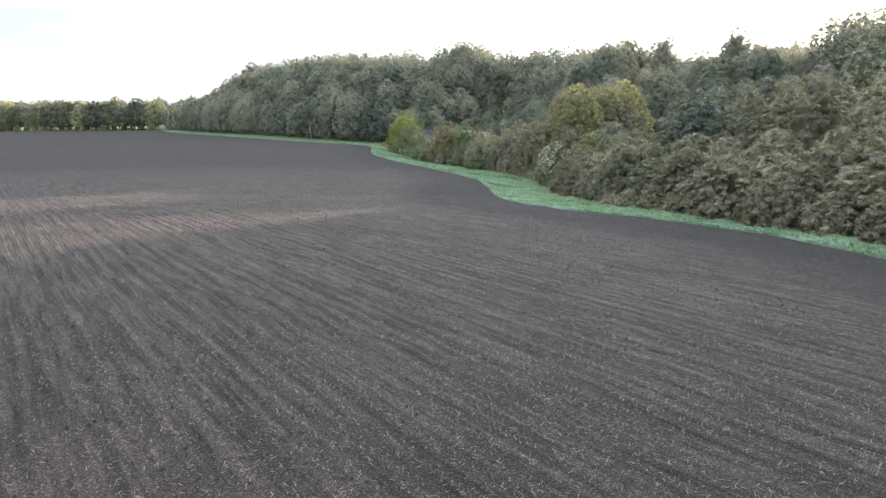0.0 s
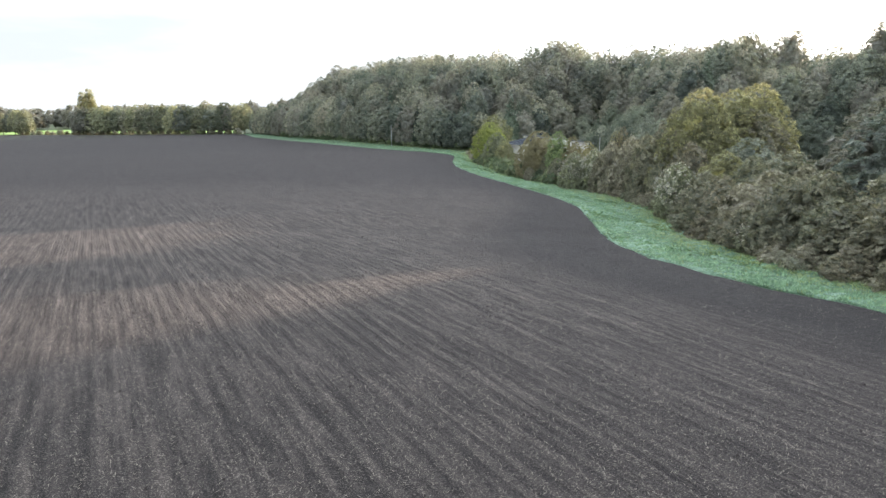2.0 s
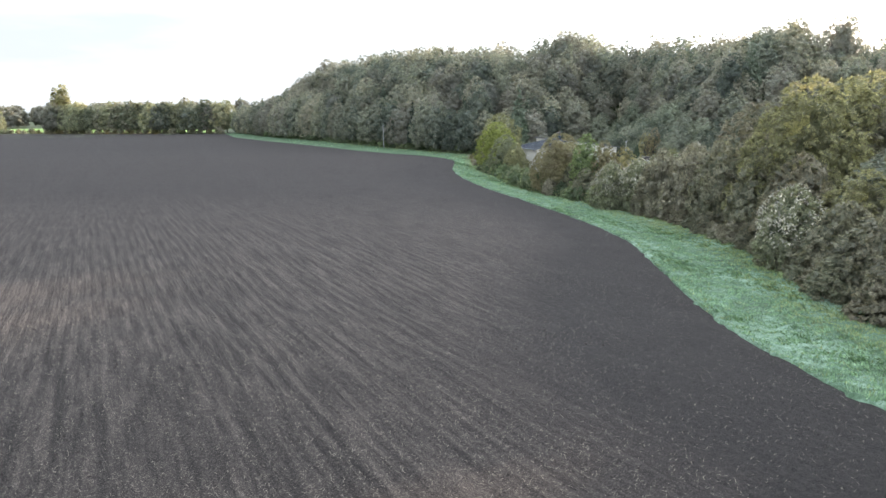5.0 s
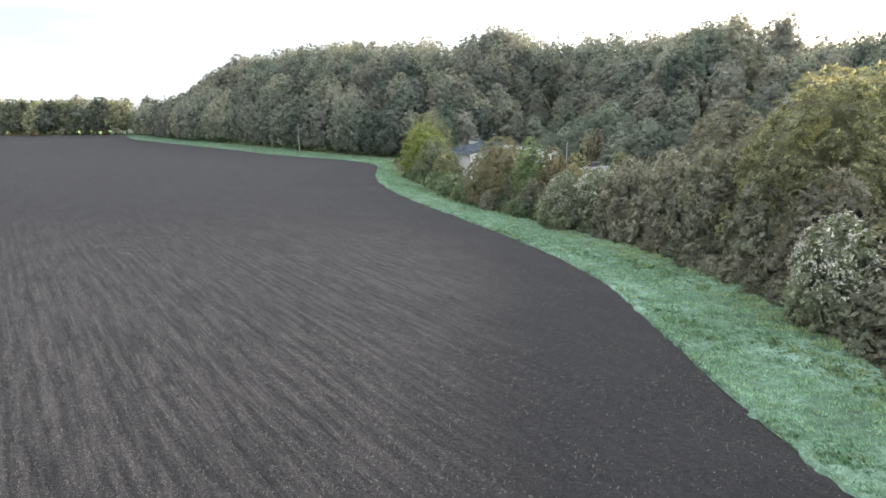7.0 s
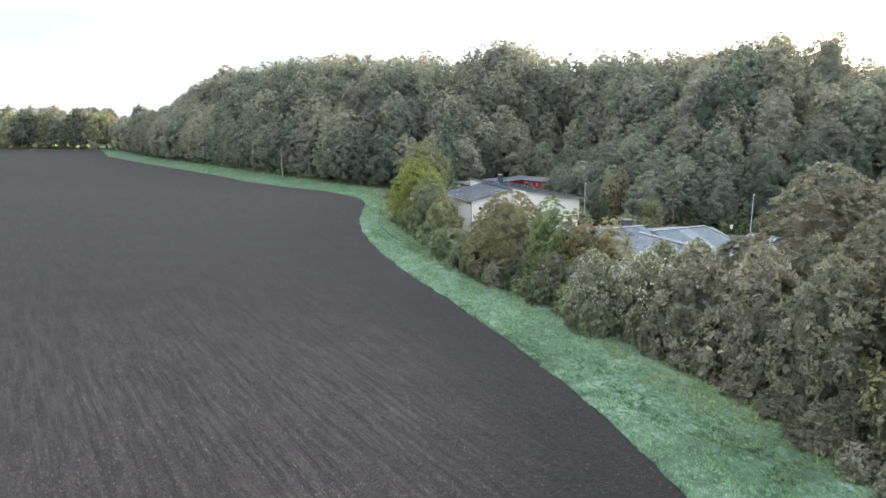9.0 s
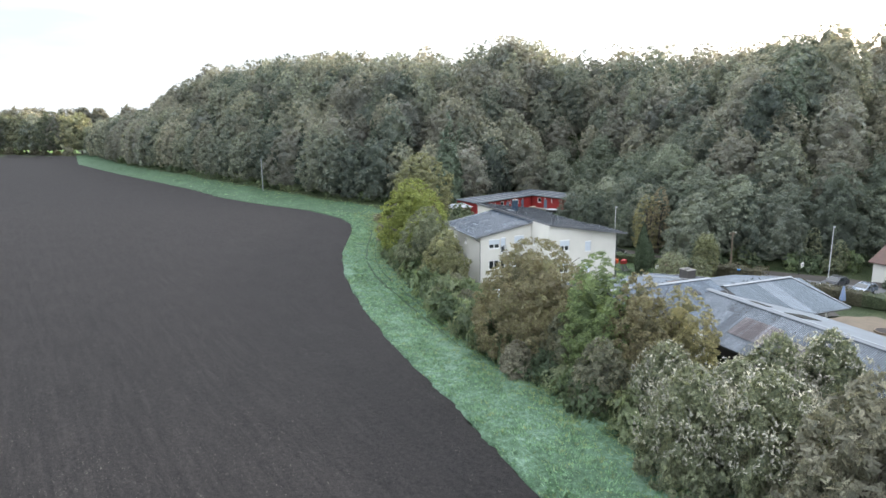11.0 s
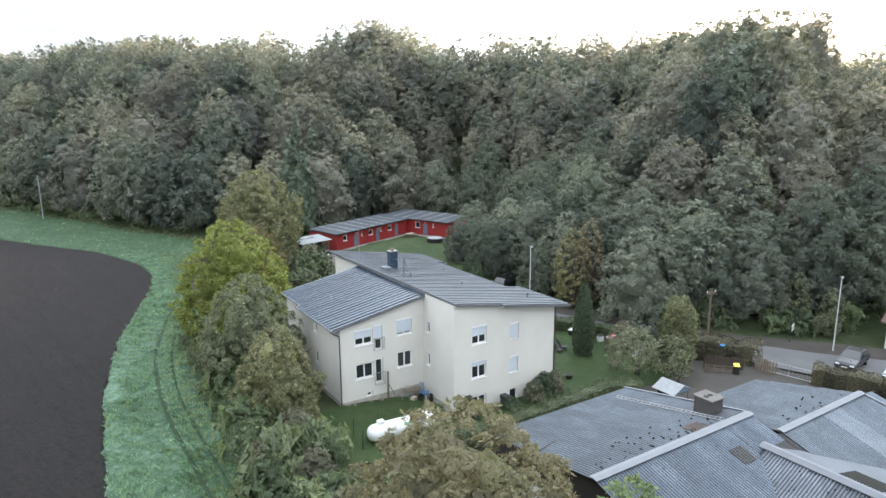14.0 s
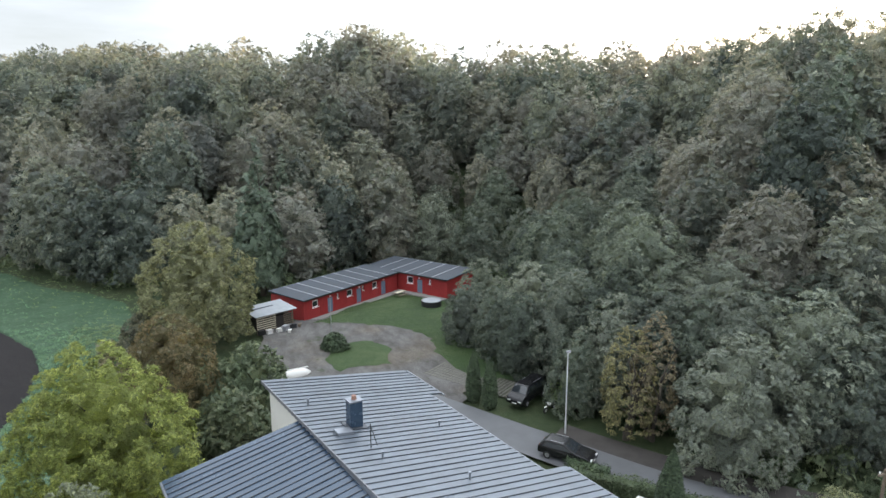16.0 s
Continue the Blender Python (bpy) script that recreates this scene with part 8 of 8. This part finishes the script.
def build_cars():
    def at(x, y, a):
        return Matrix.Translation((x, y, topz(x, y) + 0.07)) @ Matrix.Rotation(radians(a), 4, "Z")
    car(at(49.2, 170.4, -48), "car_black", "black estate car parked on the lane")
    car(at(50.6, 181.6, 215), "car_black", "black van parked beside the grass pavers", 4.8, 1.9, True)
    car(at(73.6, 142.5, -154), "car_silver", "silver-blue car parked behind the hedge beside the lane", 4.3, 1.45)
    car(at(72.3, 146.3, 205), "car_grey", "dark grey car standing on the lane behind the hedge", 4.3, 1.5)
    m = thing("motorcycle", at(51.6, 178.6, 205), "small motorcycle standing on the grass", "motorcycle")
    for x in (-0.6, 0.65):
        wheel(m, "wheel", x, 0, 0.3, 0.3, 0.12)
    part("frame", Solid().rod((-0.6, 0, 0.3), (0.1, 0, 0.6), 0.05).rod((0.1, 0, 0.6), (0.5, 0, 0.85), 0.05).rod((0.65, 0, 0.3), (0.45, 0, 0.95), 0.04), "dark_steel", m)
    part("tank", Solid().lathe((-0.1, 0, 0.75), (0.4, 0, 0.82), [(0, 0.08), (0.4, 0.16), (1, 0.08)], 10), "wall_white", m)
    part("seat", Solid().box(-0.65, -0.08, -0.12, 0.12, 0.68, 0.78), "black", m, bevel=0.03)
    part("handlebar", Solid().rod((0.42, -0.32, 1.0), (0.42, 0.32, 1.0), 0.02), "steel", m)
    part("mudguard", Solid().box(0.5, 0.85, -0.08, 0.08, 0.62, 0.66), "wall_white", m)


def build_hut_yard():
    s = thing("wood_shelter", Matrix.Translation((27.3, 210.6, topz(27.3, 210.6))) @ Matrix.Rotation(radians(30), 4, "Z"), "lean-to wood shelter with pale roof and slatted sides", "shelter")
    for x in (-2.6, 0.0, 2.6):
        for y in (-1.4, 1.6):
            part("post", Solid().box(x - 0.06, x + 0.06, y - 0.06, y + 0.06, -0.2, 2.2 + (y > 0) * 0.35), "wood", s)
    part("roof", Solid().slab([(-3.0, -1.9, 2.28), (3.0, -1.9, 2.28), (3.0, 2.0, 2.72), (-3.0, 2.0, 2.72)], 0.07), "shelter_roof", s, "pale sheet roof")
    part("roof_lap", Solid().slab([(-2.9, 0.5, 2.58), (1.0, 0.5, 2.58), (1.0, 0.75, 2.61), (-2.9, 0.75, 2.61)], 0.03), "tar", s)
    for i in range(7):
        z = 0.25 + i * 0.28
        part("slat", Solid().box(-2.66, 0.05, -1.50, -1.462, z, z + 0.12), "pale_wood", s)
        part("slat", Solid().box(1.2, 2.66, -1.50, -1.462, z, z + 0.12), "wood", s)
    part("stacked_wood", Solid().box(-2.5, 2.5, -1.3, 1.3, 0, 1.6), "dark_void", s)
    rng = np.random.default_rng(6)
    for i, (x, y, col) in enumerate(((27.2, 207.8, "wall_white"), (28.4, 208.2, "wall_white"), (29.2, 208.6, "batten"), (26.2, 207.6, "black"), (30.2, 209.3, "dark_steel"), (31.0, 209.6, "wood"), (29.6, 207.6, "wall_white"))):
        q = rng.uniform(0.25, 0.45)
        b = thing("junk_box", Matrix.Translation((x, y, topz(x, y))) @ Matrix.Rotation(rng.uniform(0, 1.5), 4, "Z"), "discarded box beside the wood shelter", "box", "junk by the shelter")
        part("body", Solid().box(-q, q, -q * 0.7, q * 0.7, 0, q * 1.5), col, b, bevel=0.03)
        part("flap", Solid().slab([(-q, -q * 0.7, q * 1.5 + 0.02), (q, -q * 0.7, q * 1.5 + 0.02), (q, -q * 1.2, q * 1.7), (-q, -q * 1.2, q * 1.7)], 0.02), col, b)
    t = thing("picnic_table", Matrix.Translation((46.9, 220.6, topz(46.9, 220.6))) @ Matrix.Rotation(radians(35), 4, "Z"), "wooden picnic table with benches on the lawn", "table")
    part("tabletop", Solid().box(-0.95, 0.95, -0.35, 0.35, 0.70, 0.75), "pale_wood", t)
    for y in (-0.75, 0.75):
        part("bench", Solid().box(-0.95, 0.95, y - 0.14, y + 0.14, 0.40, 0.45), "wood", t)
    for x in (-0.7, 0.7):
        part("trestle", Solid().rod((x, -0.75, 0), (x, -0.15, 0.70), 0.04).rod((x, 0.75, 0), (x, 0.15, 0.70), 0.04).rod((x, -0.7, 0.38), (x, 0.7, 0.38), 0.03), "wood", t)
    p = thing("paddling_pool", Matrix.Translation((50.0, 214.2, topz(50, 214.2))), "round dark pool with a pale green cover", "pool")
    part("wall", Solid().lathe((0, 0, 0), (0, 0, 0.85), [(0, 1.45), (0.95, 1.45), (1, 1.40)], 24), "black", p)
    part("cover", Solid().lathe((0, 0, 0.86), (0, 0, 1.0), [(0, 1.40), (0.5, 1.1), (1, 0.2)], 20), "shelter_roof", p)
    d = thing("white_dinghy", Matrix.Translation((29.4, 193.6, topz(29.4, 193.6))) @ Matrix.Rotation(radians(15), 4, "Z"), "upturned pale hull lying on the gravel", "boat")
    part("hull", Solid().lathe((-1.5, 0, 0.12), (1.6, 0, 0.12), [(0, 0.25), (0.15, 0.52), (0.5, 0.66), (0.8, 0.5), (1, 0.05)], 14), "wall_white", d, smooth=True)
    part("keel", Solid().box(-1.3, 1.3, -0.03, 0.03, 0.70, 0.80), "wall_white", d)
    # grass pavers in rows beside the lane
    g = thing("paver_bed", Matrix.Translation((46.9, 187.6, 0)) @ Matrix.Rotation(radians(-52), 4, "Z"), "bed of grey grass pavers beside the lane", "paving")
    base = Solid()
    for i in range(26):
        for j in range(7):
            x, y = -5.0 + i * 0.40, -1.6 + j * 0.55
            w = g.matrix_world @ Vector((x, y, 0))
            z = topz(w.x, w.y) + 0.045
            part("paver", Solid().box(x, x + 0.24, y, y + 0.50, z - 0.06, z), "paver", g)


def small_house(m, label, lx, ly, eave, ridge, windows):
    h = thing("house", m, label, "house")
    s = Solid().box(0, lx, 0, ly, -0.4, eave)
    part("wall", s, "wall_white", h)
    part("gable", Solid().add([(0, 0, eave), (0, ly, eave), (0, ly / 2, ridge), (lx, 0, eave), (lx, ly, eave), (lx, ly / 2, ridge)], [(0, 2, 1), (3, 4, 5)]), "wall_white", h)
    o = 0.5
    k = (ridge - eave) / (ly / 2)
    part("roof", Solid().slab([(-o, -o, eave - o * k + 0.1), (lx + o, -o, eave - o * k + 0.1), (lx + o, ly / 2, ridge + 0.1), (-o, ly / 2, ridge + 0.1)], 0.15), "tile_red", h, "brown-red tiled roof")
    part("roof", Solid().slab([(-o, ly / 2, ridge + 0.1), (lx + o, ly / 2, ridge + 0.1), (lx + o, ly + o, eave - o * k + 0.1), (-o, ly + o, eave - o * k + 0.1)], 0.15), "tile_red", h, "brown-red tiled roof")
    for side, a0, a1, z0, z1 in windows:
        w = part("window", Solid().box(a0, a1, -0.05, -0.003, z0, z1) if side == "y" else Solid().box(-0.05, -0.003, a0, a1, z0, z1), "pvc", h)
        part("pane", Solid().box(a0 + 0.08, a1 - 0.08, -0.06, -0.052, z0 + 0.08, z1 - 0.08) if side == "y" else Solid().box(-0.06, -0.052, a0 + 0.08, a1 - 0.08, z0 + 0.08, z1 - 0.08), "glass", w)
    return h


def build_neighbours():
    small_house(Matrix.Translation((80.4, 149.6, topz(80.4, 149.6))) @ Matrix.Rotation(radians(-68), 4, "Z"), "white cottage with brown-red tiled roof across the lane", 4.2, 7.5, 2.9, 4.9, [("y", 2.6, 3.4, 1.2, 2.3)])
    small_house(Matrix.Translation((83.2, 142.4, topz(83.2, 142.4))) @ Matrix.Rotation(radians(-68), 4, "Z"), "white house with tiled roof behind a conifer", 7.0, 8.0, 3.0, 5.4, [("y", 1.0, 2.2, 1.2, 2.4), ("y", 3.6, 4.8, 1.2, 2.4)])
    single("conifer", "dark green conifer between the cottages", "tree", 401, 80.2, 143.6, 6.6, 1.9, "leaf_dark", 2600, 0.24, "cone", 0.0, 34)
    u = thing("parasol", Matrix.Translation((67.2, 137.6, topz(67.2, 137.6))), "closed parasol with blue and white stripes in the yard", "parasol")
    part("pole", Solid().rod((0, 0, 0), (0, 0, 2.75), 0.03), "steel", u)
    part("canopy", Solid().lathe((0, 0, 0.85), (0, 0, 2.7), [(0, 0.34), (0.1, 0.36), (0.6, 0.22), (0.95, 0.10), (1, 0.03)], 12), "umbrella", u)
    for i in range(6):
        rings = [[(math.cos(a) * (r + 0.012), math.sin(a) * (r + 0.012), 0.85 + 1.85 * k) for a in (radians(i * 60 + 8), radians(i * 60 + 22))] for k, r in ((0.0, 0.34), (0.1, 0.36), (0.6, 0.22), (0.95, 0.10))]
        part("stripe", Solid().add([v for ring in rings for v in ring], [(2 * j, 2 * j + 1, 2 * j + 3, 2 * j + 2) for j in range(3)]), "shelter_roof", u, "white stripe")
    part("foot", Solid().lathe((0, 0, 0), (0, 0, 0.1), [(0, 0.3), (1, 0.26)], 14), "concrete", u)
    p = thing("sand_pit", Matrix.Translation((65.2, 127.6, topz(65.2, 127.6))), "round timber-edged pit on bare sand", "pit")
    part("rim", Solid().lathe((0, 0, -0.1), (0, 0, 0.25), [(0, 1.2), (1, 1.2)], 20), "wood", p)
    part("fill", Solid().lathe((0, 0, 0.252), (0, 0, 0.27), [(0, 1.05), (1, 1.0)], 20), "clod", p)


build_tank()
build_clutter()
build_terrace()
build_shelter()
build_lane()
build_cars()
build_hut_yard()
build_neighbours()
